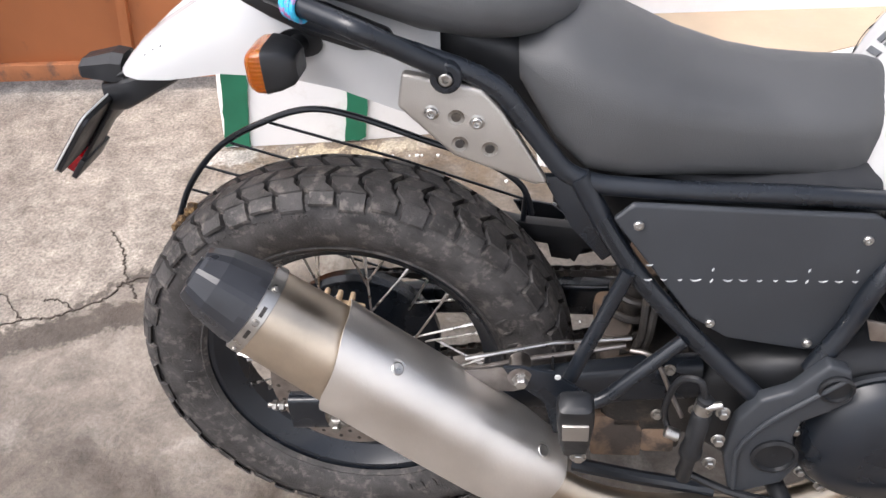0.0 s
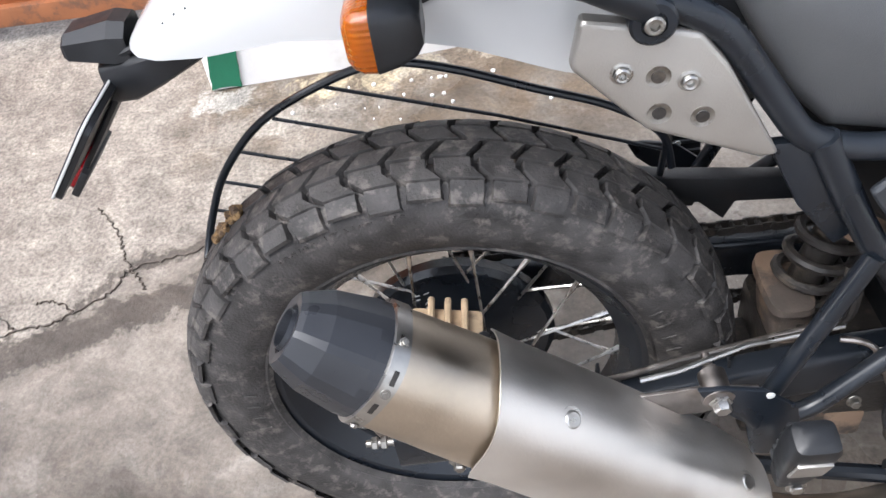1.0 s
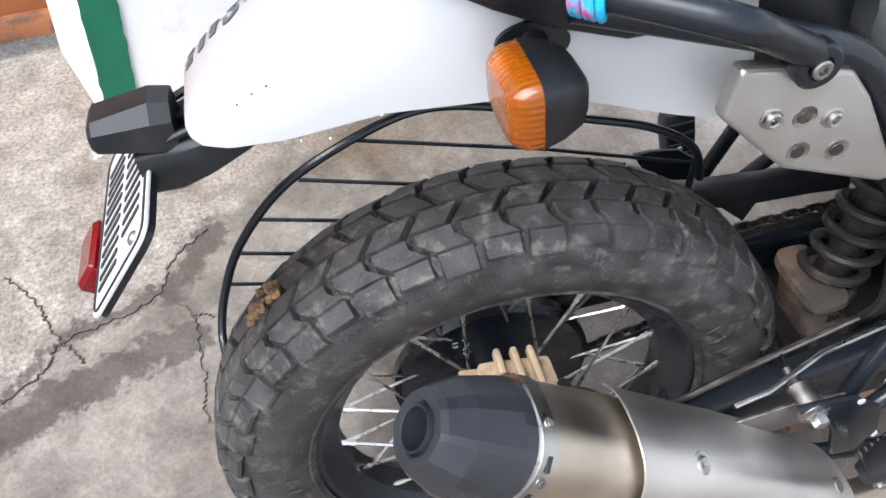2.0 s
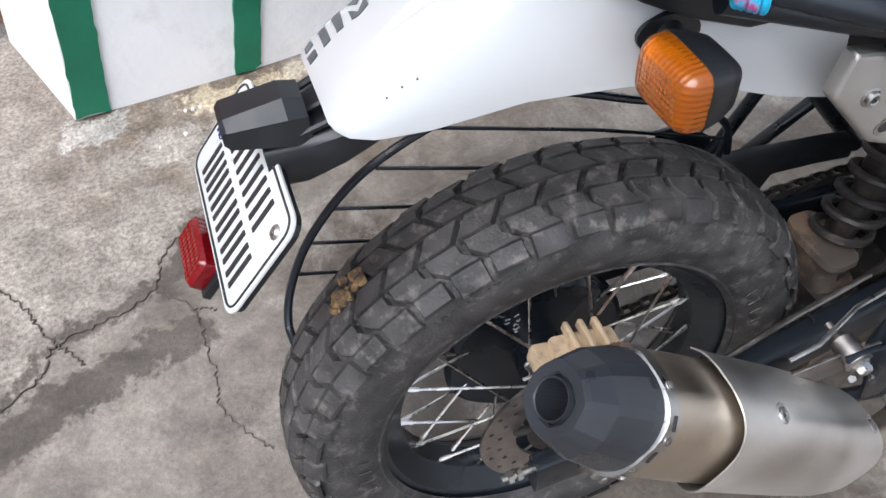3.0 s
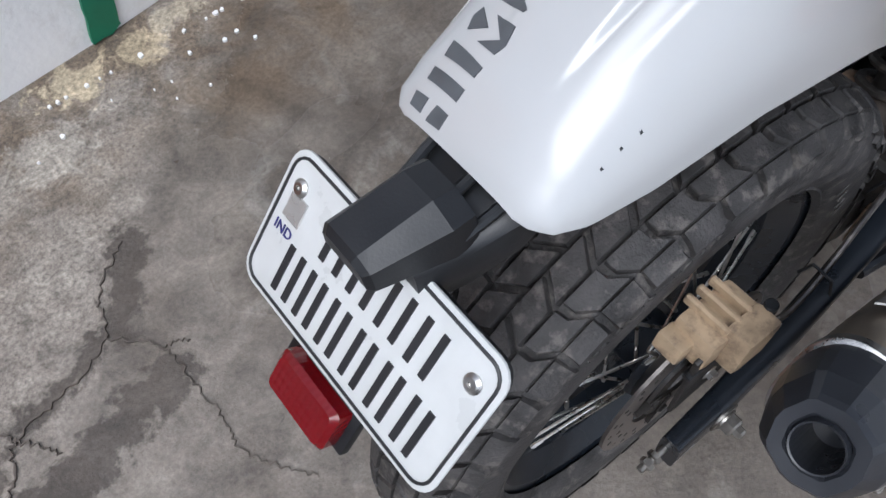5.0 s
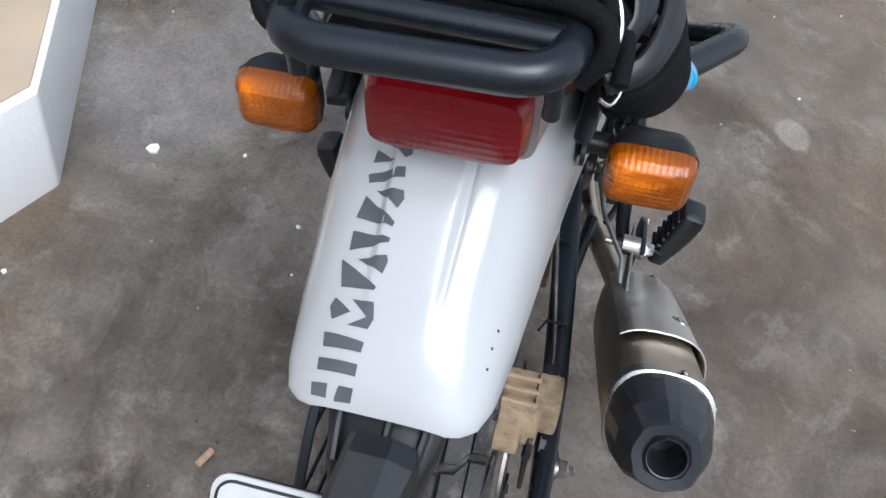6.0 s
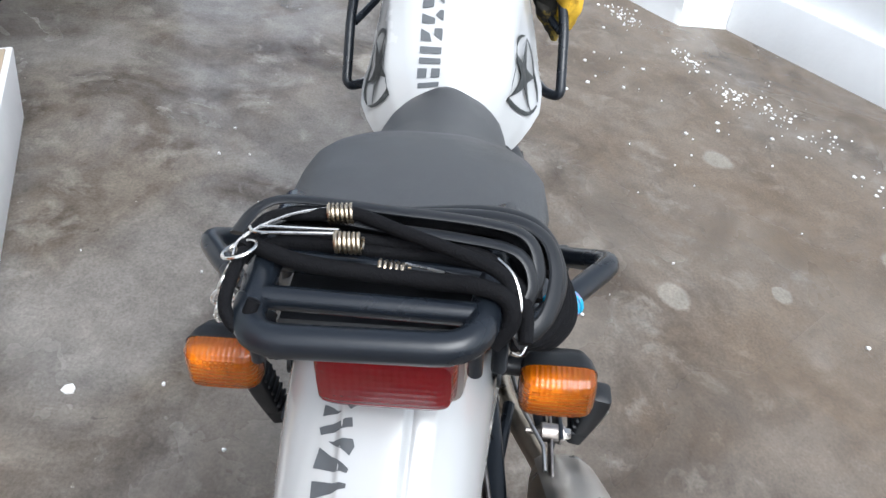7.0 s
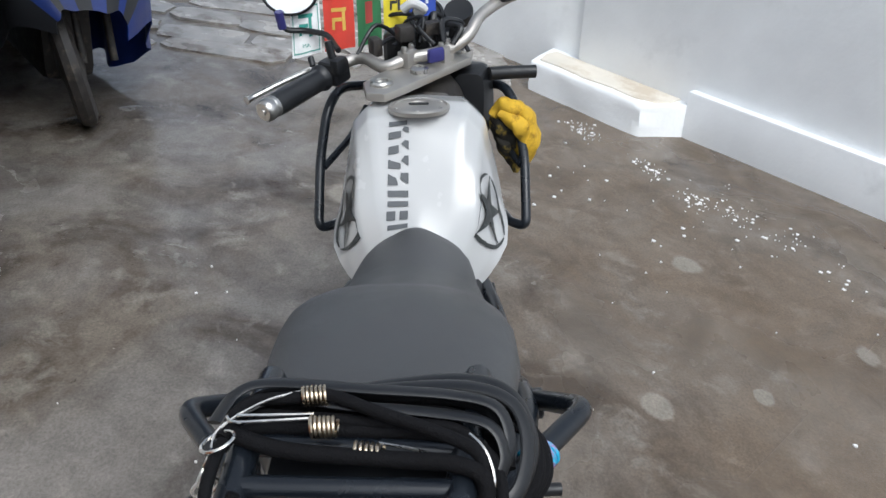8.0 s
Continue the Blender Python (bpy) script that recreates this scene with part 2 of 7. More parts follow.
    # lime splashes and crumbled yellowish plaster at the foot of the pier
    for cx, cy, rad, col in ((-0.60, 1.885, 0.10, (0.62, 0.60, 0.57)), (-0.46, 1.80, 0.13, (0.50, 0.46, 0.41)), (-0.37, 1.90, 0.10, (0.62, 0.53, 0.38)), (-0.25, 1.90, 0.09, (0.60, 0.50, 0.35)), (-0.12, 1.93, 0.09, (0.52, 0.46, 0.36)), (0.03, 1.98, 0.08, (0.52, 0.46, 0.38))):
        far = oper("SQRT", oper("ADD", oper("POWER", oper("SUBTRACT", X, cx), 2.0), oper("POWER", oper("MULTIPLY", oper("SUBTRACT", Y, cy), 1.5), 2.0)), 0.0)
        far = oper("ADD", far, oper("MULTIPLY", oper("SUBTRACT", noise_tex(19, 8, 0.7, 0.5), 0.5), 0.30))
        base = mixed(ranged(far, rad * 0.45, rad * 0.7, 0.8, 0.0), base, col)
    grit = n.new("ShaderNodeMix")
    grit.data_type, grit.blend_type = "RGBA", "MULTIPLY"
    grit.inputs[0].default_value = 1.0
    l.new(base, grit.inputs[6])
    coarse = oper("ADD", 1.0, oper("MULTIPLY", oper("SUBTRACT", ranged(noise_tex(13, 10, 0.72, 0.5), 0.3, 0.7, 0.56, 1.44), 1.0), ranged(oper("MAXIMUM", dry, ranged(X, -0.2, 0.4, 1.0, 0.0)), 0.0, 1.0, 0.45, 1.0)))
    fine = oper("ADD", 1.0, oper("MULTIPLY", oper("SUBTRACT", ranged(noise_tex(120, 5, 0.75), 0.3, 0.7, 0.45, 1.55), 1.0), ranged(dry, 0.0, 1.0, 0.45, 1.1)))
    l.new(oper("MULTIPLY", coarse, fine), grit.inputs[7])
    warm = n.new("ShaderNodeMix")
    warm.data_type, warm.blend_type = "RGBA", "MULTIPLY"
    warm.inputs[0].default_value = 1.0
    warm.inputs[7].default_value = (0.77, 0.75, 0.715, 1)
    l.new(grit.outputs[2], warm.inputs[6])
    base = warm.outputs[2]
    l.new(base, b.inputs["Base Color"])
    wet = oper("MAXIMUM", ranged(noise_tex(1.5, 5, 0.5, 0.5), 0.28, 0.52), oper("MULTIPLY", cool, ranged(noise_tex(2.6, 7, 0.6, 0.6), 0.34, 0.54)))
    wet = oper("MAXIMUM", wet, oper("MULTIPLY", oper("MULTIPLY", ranged(X, 2.0, 2.8), ranged(Y, 0.2, 0.9)), ranged(noise_tex(2.2, 6, 0.6, 0.8), 0.36, 0.46)))
    wetness = oper("MULTIPLY", oper("MULTIPLY", wet, oper("SUBTRACT", 1.0, dry)), ranged(oper("ADD", X, Y), 0.6, 1.8, 0.35, 1.0))
    l.new(ranged(wetness, 0.0, 0.8, 0.68, 0.11), b.inputs["Roughness"])
    bp = n.new("ShaderNodeBump")
    bp.inputs["Strength"].default_value, bp.inputs["Distance"].default_value = 0.6, 0.006
    l.new(oper("MULTIPLY", oper("ADD", noise_tex(70, 8, 0.7), oper("MULTIPLY", noise_tex(9, 4, 0.5), 1.2)), oper("SUBTRACT", 1.05, wetness)), bp.inputs["Height"])
    l.new(bp.outputs[0], b.inputs["Normal"])
    return m


CONCRETE = ground_material()


# ---- mesh helpers ----
def finish(name, bm, mat, angle=35):
    bmesh.ops.recalc_face_normals(bm, faces=bm.faces)
    me = bpy.data.meshes.new(name)
    bm.to_mesh(me)
    bm.free()
    me.materials.append(mat)
    for p in me.polygons:
        p.use_smooth = True
    me.set_sharp_from_angle(angle=radians(angle))
    return me


def thing(name, bm, mat, label, category, kind="", group="", upright=False, angle=35):
    """A top-level mesh laid out on the plane of the yard; upright ones rise plumb from it."""
    if upright:
        bm.transform(PLUMB)
    ob = new(name, finish(name, bm, mat, angle))
    if not upright:
        ob.matrix_world = SLOPE
    return tagged(ob, label, category, group, kind)


def part(name, bm, mat, parent, label="", angle=35):
    ob = new(name, finish(name, bm, mat, angle))
    ob.parent = parent
    if parent.type == "EMPTY" and "rise" in parent:
        ob.location = (0, 0, parent["rise"])
    return tagged(ob, label)


def smooth_line(pts, k=6, closed=False):
    """Catmull-Rom through the points."""
    P = [Vector(p) for p in pts]
    n = len(P)
    out = []
    for i in range(n if closed else n - 1):
        if closed:
            a, b, c, d = P[i - 1], P[i], P[(i + 1) % n], P[(i + 2) % n]
        else:
            a, b, c, d = P[max(i - 1, 0)], P[i], P[i + 1], P[min(i + 2, n - 1)]
        for j in range(k):
            t = j / k
            out.append(0.5 * ((2 * b) + (c - a) * t + (2 * a - 5 * b + 4 * c - d) * t * t + (3 * b - a - 3 * c + d) * t ** 3))
    if not closed:
        out.append(P[-1])
    return out


def rounded(pts, r, k=5):
    """A polyline whose corners are rounded with about that radius."""
    P = [Vector(p) for p in pts]
    out = [P[0]]
    for a, b, c in zip(P, P[1:], P[2:]):
        d = min(r, (a - b).length * 0.45, (c - b).length * 0.45)
        s, e = b + (a - b).normalized() * d, b + (c - b).normalized() * d
        for j in range(k + 1):
            t = j / k
            out.append(s * (1 - t) ** 2 + b * 2 * t * (1 - t) + e * t * t)
    out.append(P[-1])
    return out


def sweep(bm, pts, r, n=12, closed=False, flat=1.0):
    """A tube along the points; r is one radius or a list; flat squeezes it along its own second axis."""
    P = [Vector(p) for p in pts]
    N = len(P)
    up = None
    rings = []
    for i in range(N):
        a = P[i - 1] if (i or closed) else P[i]
        b = P[(i + 1) % N] if (closed or i < N - 1) else P[i]
        d = (b - a).normalized()
        if up is None:
            up = d.cross(Vector((0.13, 0.27, 0.95))).normalized()
        up = (up - d * up.dot(d)).normalized()
        side = d.cross(up)
        rr = r[i] if isinstance(r, (list, tuple)) else r
        rings.append([bm.verts.new(P[i] + rr * (math.cos(2 * math.pi * k / n) * up + flat * math.sin(2 * math.pi * k / n) * side)) for k in range(n)])
    for i in range(N if closed else N - 1):
        a, b = rings[i], rings[(i + 1) % N]
        for k in range(n):
            bm.faces.new((a[k], a[(k + 1) % n], b[(k + 1) % n], b[k]))
    if not closed:
        bm.faces.new(rings[0][::-1])
        bm.faces.new(rings[-1])
    return bm


def loft(bm, rings, cap=True, closed=False, open_ring=False):
    V = [[bm.verts.new(p) for p in ring] for ring in rings]
    n = len(V[0])
    for i in range(len(V) if closed else len(V) - 1):
        a, b = V[i], V[(i + 1) % len(V)]
        for k in range(n - 1 if open_ring else n):
            bm.faces.new((a[k], a[(k + 1) % n], b[(k + 1) % n], b[k]))
    if cap and not closed and not open_ring:
        bm.faces.new(V[0][::-1])
        bm.faces.new(V[-1])
    return bm


def axis_frame(p, d, hint=(0, 0, 1)):
    """A matrix at p whose z runs along d."""
    z = Vector(d).normalized()
    h = Vector(hint)
    if abs(z.dot(h)) > 0.95:
        h = Vector((1, 0, 0))
    x = h.cross(z).normalized()
    y = z.cross(x)
    return Matrix.Translation(p) @ Matrix((x, y, z)).transposed().to_4x4()


def lathe(bm, profile, m, n=24, closed=False):
    """Turns (radius, height) pairs round the z axis of m."""
    rings = []
    for r, h in profile:
        rings.append([m @ Vector((r * math.cos(2 * math.pi * k / n), r * math.sin(2 * math.pi * k / n), h)) for k in range(n)])
    return loft(bm, rings, cap=True, closed=closed)


def rod(bm, a, b, r, r2=None, n=12):
    a, b = Vector(a), Vector(b)
    m = axis_frame(a, b - a)
    L = (b - a).length
    r2 = r if r2 is None else r2
    c = min(r, r2, L) * 0.18
    return lathe(bm, [(r - c, 0), (r, c), (r2, L - c), (r2 - c, L)], m, n)


def box(bm, size, m=None, bevel=0.003, seg=2):
    made = bmesh.ops.create_cube(bm, size=1.0)["verts"]
    m = m or Matrix()
    bmesh.ops.transform(bm, matrix=m @ Matrix.Diagonal((*size, 1)), verts=made)
    if bevel:
        es = list({e for v in made for e in v.link_edges})
        bmesh.ops.bevel(bm, geom=es, offset=bevel, segments=seg, affect="EDGES", profile=0.6)
    return bm


def prism(bm, poly, depth, m=None, bevel=0.0, seg=2):
    """A polygon in the xy plane of m, extruded by depth along its z."""
    m = m or Matrix()
    vs = [bm.verts.new(m @ Vector((x, y, 0))) for x, y in poly]
    f = bm.faces.new(vs)
    ex = bmesh.ops.extrude_face_region(bm, geom=[f])
    top = [g for g in ex["geom"] if isinstance(g, bmesh.types.BMVert)]
    bmesh.ops.translate(bm, verts=top, vec=(m.to_3x3() @ Vector((0, 0, depth))))
    if bevel:
        es = list({e for v in vs + top for e in v.link_edges})
        bmesh.ops.bevel(bm, geom=es, offset=bevel, segments=seg, affect="EDGES", profile=0.6)
    return bm


def shell(bm, grid, t):
    """A sheet of that thickness over a grid of points, thickened against its normals."""
    G = [[Vector(p) for p in row] for row in grid]
    R, C = len(G), len(G[0])

    def normal(i, j):
        a = G[min(i + 1, R - 1)][j] - G[max(i - 1, 0)][j]
        b = G[i][min(j + 1, C - 1)] - G[i][max(j - 1, 0)]
        return a.cross(b).normalized()

    top = [[bm.verts.new(G[i][j]) for j in range(C)] for i in range(R)]
    low = [[bm.verts.new(G[i][j] - normal(i, j) * t) for j in range(C)] for i in range(R)]
    for i in range(R - 1):
        for j in range(C - 1):
            bm.faces.new((top[i][j], top[i + 1][j], top[i + 1][j + 1], top[i][j + 1]))
            bm.faces.new((low[i][j], low[i][j + 1], low[i + 1][j + 1], low[i + 1][j]))
    for i in range(R - 1):
        bm.faces.new((top[i][0], low[i][0], low[i + 1][0], top[i + 1][0]))
        bm.faces.new((top[i][-1], top[i + 1][-1], low[i + 1][-1], low[i][-1]))
    for j in range(C - 1):
        bm.faces.new((top[0][j], top[0][j + 1], low[0][j + 1], low[0][j]))
        bm.faces.new((top[-1][j], low[-1][j], low[-1][j + 1], top[-1][j + 1]))
    return bm


def interp(x, table):
    """Smooth steps between (x, value, ...) rows."""
    if x <= table[0][0]:
        return table[0][1:]
    for a, b in zip(table, table[1:]):
        if x <= b[0]:
            t = (x - a[0]) / (b[0] - a[0])
            return tuple(p + (q - p) * t for p, q in zip(a[1:], b[1:]))
    return table[-1][1:]


def hex_bolt(bm, p, d, r=0.006, h=0.005, washer=True):
    m = axis_frame(p, d)
    if washer:
        lathe(bm, [(r * 1.35, 0), (r * 1.45, 0.0006), (r * 1.35, 0.0014)], m, 16)
    lathe(bm, [(r, 0.001), (r, h * 0.85), (r * 0.82, h)], m, 6)


def cap_bolt(bm, p, d, r=0.006, h=0.004):
    """A round head with a dished socket."""
    m = axis_frame(p, d)
    lathe(bm, [(r, 0), (r, h * 0.6), (r * 0.8, h), (r * 0.5, h), (r * 0.45, h * 0.35), (r * 0.02, h * 0.3)], m, 16)


# ---- the yard ----
def ground():
    bm = bmesh.new()
    R = 60.0
    cuts = [-R, -20, -8, -5, -4] + [-3 + 0.2 * i for i in range(46)] + [7, 9, 12, 20, R]

    def lie(x, y):
        """On the slope inside the yard, level far outside it."""
        near = Vector((max(-5.0, min(9.0, x)), max(-5.0, min(7.0, y)), 0.0))
        level = (SLOPE @ near).z - (SLOPE @ Vector((x, y, 0))).z
        return (x, y, 0.004 * noise.noise(Vector((x * 1.3, y * 1.3, 0))) if abs(level) < 1e-6 else level)

    V = [[bm.verts.new(lie(x, y)) for y in cuts] for x in cuts]
    for i in range(len(cuts) - 1):
        for j in range(len(cuts) - 1):
            bm.faces.new((V[i][j], V[i + 1][j], V[i + 1][j + 1], V[i][j + 1]))
    return thing("ground", bm, CONCRETE, "damp weathered concrete yard floor with brown stains and pale dry patches", "ground", "structure")


GROUND = ground()


def wall_run(name, pts, height, thick, mat, label, z0=-0.05):
    """A wall whose visible face runs along the points; its thickness lies to the left of the walking direction."""
    bm = bmesh.new()
    P = [Vector((x, y, 0)) for x, y in pts]
    nrm = []
    for i in range(len(P)):
        a, b = P[max(i - 1, 0)], P[min(i + 1, len(P) - 1)]
        d = (b - a).normalized()
        nrm.append(Vector((-d.y, d.x, 0)))
    rings = []
    for p, q in zip(P, nrm):
        o = p + q * thick
        rings.append([(p.x, p.y, z0), (p.x, p.y, height), (o.x, o.y, height), (o.x, o.y, z0)])
    loft(bm, rings)
    return thing(name, bm, mat, label, "wall", "structure", upright=True, angle=20)


def pier():
    """Masonry pier with a slightly rough rendered face."""
    bm = bmesh.new()
    face = [(-0.752, 2.34), (-0.748, 2.25), (-0.636, 1.955), (-0.45, 1.968), (-0.25, 1.981), (-0.055, 2.006), (0.19, 2.08), (0.25, 2.34)]
    loft(bm, [[(x, y + (0.005 * noise.noise(Vector((x * 7, y, z * 7))) if y < 2.2 else 0.0), z) for x, y in face] for z in [-0.05, 0.0] + [0.08 * k for k in range(1, 9)] + [2.6]])
    return thing("wall_north_pier", bm, WALL, "whitewashed masonry pier with two green painted stripes", "wall", "structure", upright=True, angle=20)


pier()
wall_run("wall_north", [(0.22, 2.27), (1.32, 2.27), (1.33, 3.4)], 2.6, 0.2, WALL, "whitewashed wall above a low ledge")


def stripe(x0, x1):
    bm = bmesh.new()
    N = 34
    grid = []
    rnd = random.Random(int(abs(x0) * 1000))

    def skin(x):
        return interp(x, [(-0.636, 1.955), (-0.45, 1.968), (-0.25, 1.981), (-0.055, 2.006)])[0] - 0.0075

    for i in range(N):
        z = 0.004 + (0.5 * i / 26 if i <= 26 else 0.5 + 1.9 * (i - 26) / (N - 27))
        a, b = x0 + rnd.uniform(-0.0022, 0.0022), x1 + rnd.uniform(-0.0022, 0.0022)
        grid.append([(x, skin(x), z + (rnd.uniform(0, 0.012) if i == 0 else 0.0)) for x in (b, b * 0.66 + a * 0.34, b * 0.34 + a * 0.66, a)])
    shell(bm, grid, 0.012)
    return thing("painted_stripe", bm, GREEN, "dark green oil-paint stripe on a whitewashed pier", "stripe", "structure", "stripes on the pier", upright=True)


stripe(-0.634, -0.564)
stripe(-0.297, -0.240)


def ledge():
    """Low white plinth with a beige screed top, its front running askew to the wall."""
    bm = bmesh.new()
    prism(bm, [(0.365, 1.806), (1.46, 2.215), (1.40, 2.30), (1.30, 2.262), (0.20, 2.262), (0.235, 1.86)], 0.215, Matrix.Translation((0, 0, -0.01)), bevel=0.008)
    thing("ledge", bm, WALL, "low whitewashed plinth at the foot of the wall", "ledge", "structure", upright=True)
    top = bmesh.new()
    prism(top, [(0.375, 1.825), (1.43, 2.222), (1.39, 2.285), (1.295, 2.255), (0.22, 2.255), (0.25, 1.875)], 0.006, Matrix.Translation((0, 0, 0.203)), bevel=0.002)
    thing("ledge_screed", top, BEIGE, "pale beige cracked screed on a low plinth", "ledge", "structure", upright=True)


ledge()


FLAKING = make("flaking_gate_paint", (0.36, 0.14, 0.06), 0.6, spread=0.15, scale=12, bump=0.4, fine=90, second=(0.16, 0.085, 0.055), second_at=0.56, second_scale=16)


def gate():
    e = tagged(new("gate"), "closed brown sheet-steel gate with flaking bottom rail", "gate", kind="structure")
    e.matrix_world = Matrix.Translation(SLOPE @ Vector((-1.72, 2.262, 0.03)))
    fall = Matrix.Shear("XY", 4, (0.0, 0.0))
    fall[2][0] = PLUMB[2][0] / PLUMB[0][0]
    bm = bmesh.new()
    box(bm, (1.95, 0.008, 2.0), Matrix.Translation((0, 0.012, 1.06)), 0.001)
    bm.transform(fall)
    part("sheet", bm, RUSTY, e)
    for z, h, y in ((0.045, 0.055, 0), (1.1, 0.05, 0), (2.02, 0.05, 0)):
        bm = bmesh.new()
        box(bm, (1.95, 0.03, h), Matrix.Translation((0, y, z)), 0.004)
        bm.transform(fall)
        part("rail", bm, FLAKING, e)
    for x in (-0.96, -0.52, 0.26, 0.70, 0.955):
        bm = bmesh.new()
        box(bm, (0.03, 0.026, 1.9), Matrix.Translation((x * 0.995, 0.001, 1.06)), 0.003)
        bm.transform(fall)
        part("stile", bm, RUSTY, e)


gate()


def right_wall():
    """Wall to the rider's right with a low plinth and a bench block, all running at about 45 degrees."""
    d = Vector((0.7, 0.714, 0)).normalized()
    n = Vector((d.y, -d.x, 0))
    o = Vector((3.26, -0.335, 0))
    m = Matrix((d, n, Vector((0, 0, 1)))).transposed().to_4x4()
    m = Matrix.Translation(o) @ m

    def slab(name, x0, x1, y0, y1, z, mat, label, bev):
        bm = bmesh.new()
        box(bm, (x1 - x0, y1 - y0, z + 0.1), m @ Matrix.Translation(((x0 + x1) / 2, (y0 + y1) / 2, z / 2 - 0.05)), bev)
        return thing(name, bm, mat, label, "wall" if "wall" in name else "ledge", "structure", upright=True)

    slab("wall_south_plinth", -6.0, 0.0, 0.0, 0.3, 0.235, WALL_BLUE, "low whitewashed plinth along a wall", 0.012)
    bm = bmesh.new()
    side = [(0.0, 0.1), (0.0, 0.0), (0.065, -0.115), (0.129, -0.227)] + [(0.129 + 0.048 * k, -0.227 + 0.001 * k) for k in range(1, 16)] + [(0.90, -0.05), (0.93, 0.1)]
    levels = [(-0.08, 0.0), (0.0, 0.0), (0.04, 0.0), (0.08, 0.0), (0.115, 0.0), (0.14, 0.001), (0.154, 0.006), (0.16, 0.016)]
    loft(bm, [[m @ Vector((x, y + (inset if y < 0 else 0.0), z)) for x, y in side] for z, inset in levels])
    for v in bm.verts:
        if v.co.z > -0.05:
            v.co += 0.012 * noise.noise_vector(v.co * 13) * (0.35 if v.co.z > 0.15 else 1.0) + Vector((0, 0, 0.004 * noise.noise(v.co * 5)))
    thing("bench_block", bm, WALL_BLUE, "rough whitewashed masonry bench against the wall", "ledge", "structure", upright=True, angle=60)
    slab("wall_south", -6.0, 0.72, 0.055, 0.4, 3.0, WALL_BLUE, "tall cool-white painted wall", 0.005)
    slab("wall_south_return", 0.72, 3.2, 0.10, 0.4, 3.0, WALL_BLUE, "cool-white painted wall beyond a corner", 0.005)
    bm = bmesh.new()
    prism(bm, [(0.11, -0.13), (0.20, -0.175), (0.36, -0.16), (0.52, -0.18), (0.70, -0.155), (0.82, -0.165), (0.865, -0.05), (0.87, 0.05), (0.40, 0.052), (0.06, 0.05), (0.06, -0.05)], 0.010, m @ Matrix.Translation((0, 0, 0.158)))
    thing("bench_screed", bm, make("stained_lime_screed", (0.74, 0.69, 0.60), 0.8, spread=0.08, scale=5, bump=0.3, fine=60, second=(0.62, 0.54, 0.43), second_at=0.55, second_scale=4), "beige-stained lime screed on the bench top", "ledge", "structure", upright=True)
    return m


RIGHT = right_wall()
# plain walls that close the yard out of view
wall_run("wall_west", [(-3.2, -2.8), (-3.2, 3.0)], 2.2, 0.2, WALL, "plain whitewashed yard wall")
wall_run("wall_gate_side", [(-3.2, 2.26), (-2.47, 2.26)], 2.4, 0.2, WALL, "plain whitewashed wall beside a gate")


# ---- the motorcycle: x ahead, y to its left, z up from the rear axle, leaning on its side stand ----
LEAN_POSE = SLOPE @ pose(-0.0554, 0.9855, 0.3152, -8.844, -0.775, -0.837)
RISE = 0.325
bike = tagged(new("motorcycle"), "white adventure motorcycle leaning on its side stand in a wet yard", "motorcycle")
bike["rise"] = RISE
bike.matrix_world = LEAN_POSE @ Matrix.Translation((0, 0, -RISE))


def bent(pts, r, mat, name, label="", n=12, round_r=0.03, parent=None):
    bm = bmesh.new()
    sweep(bm, rounded(pts, round_r), r, n)
    return part(name, bm, mat, parent or bike, label)


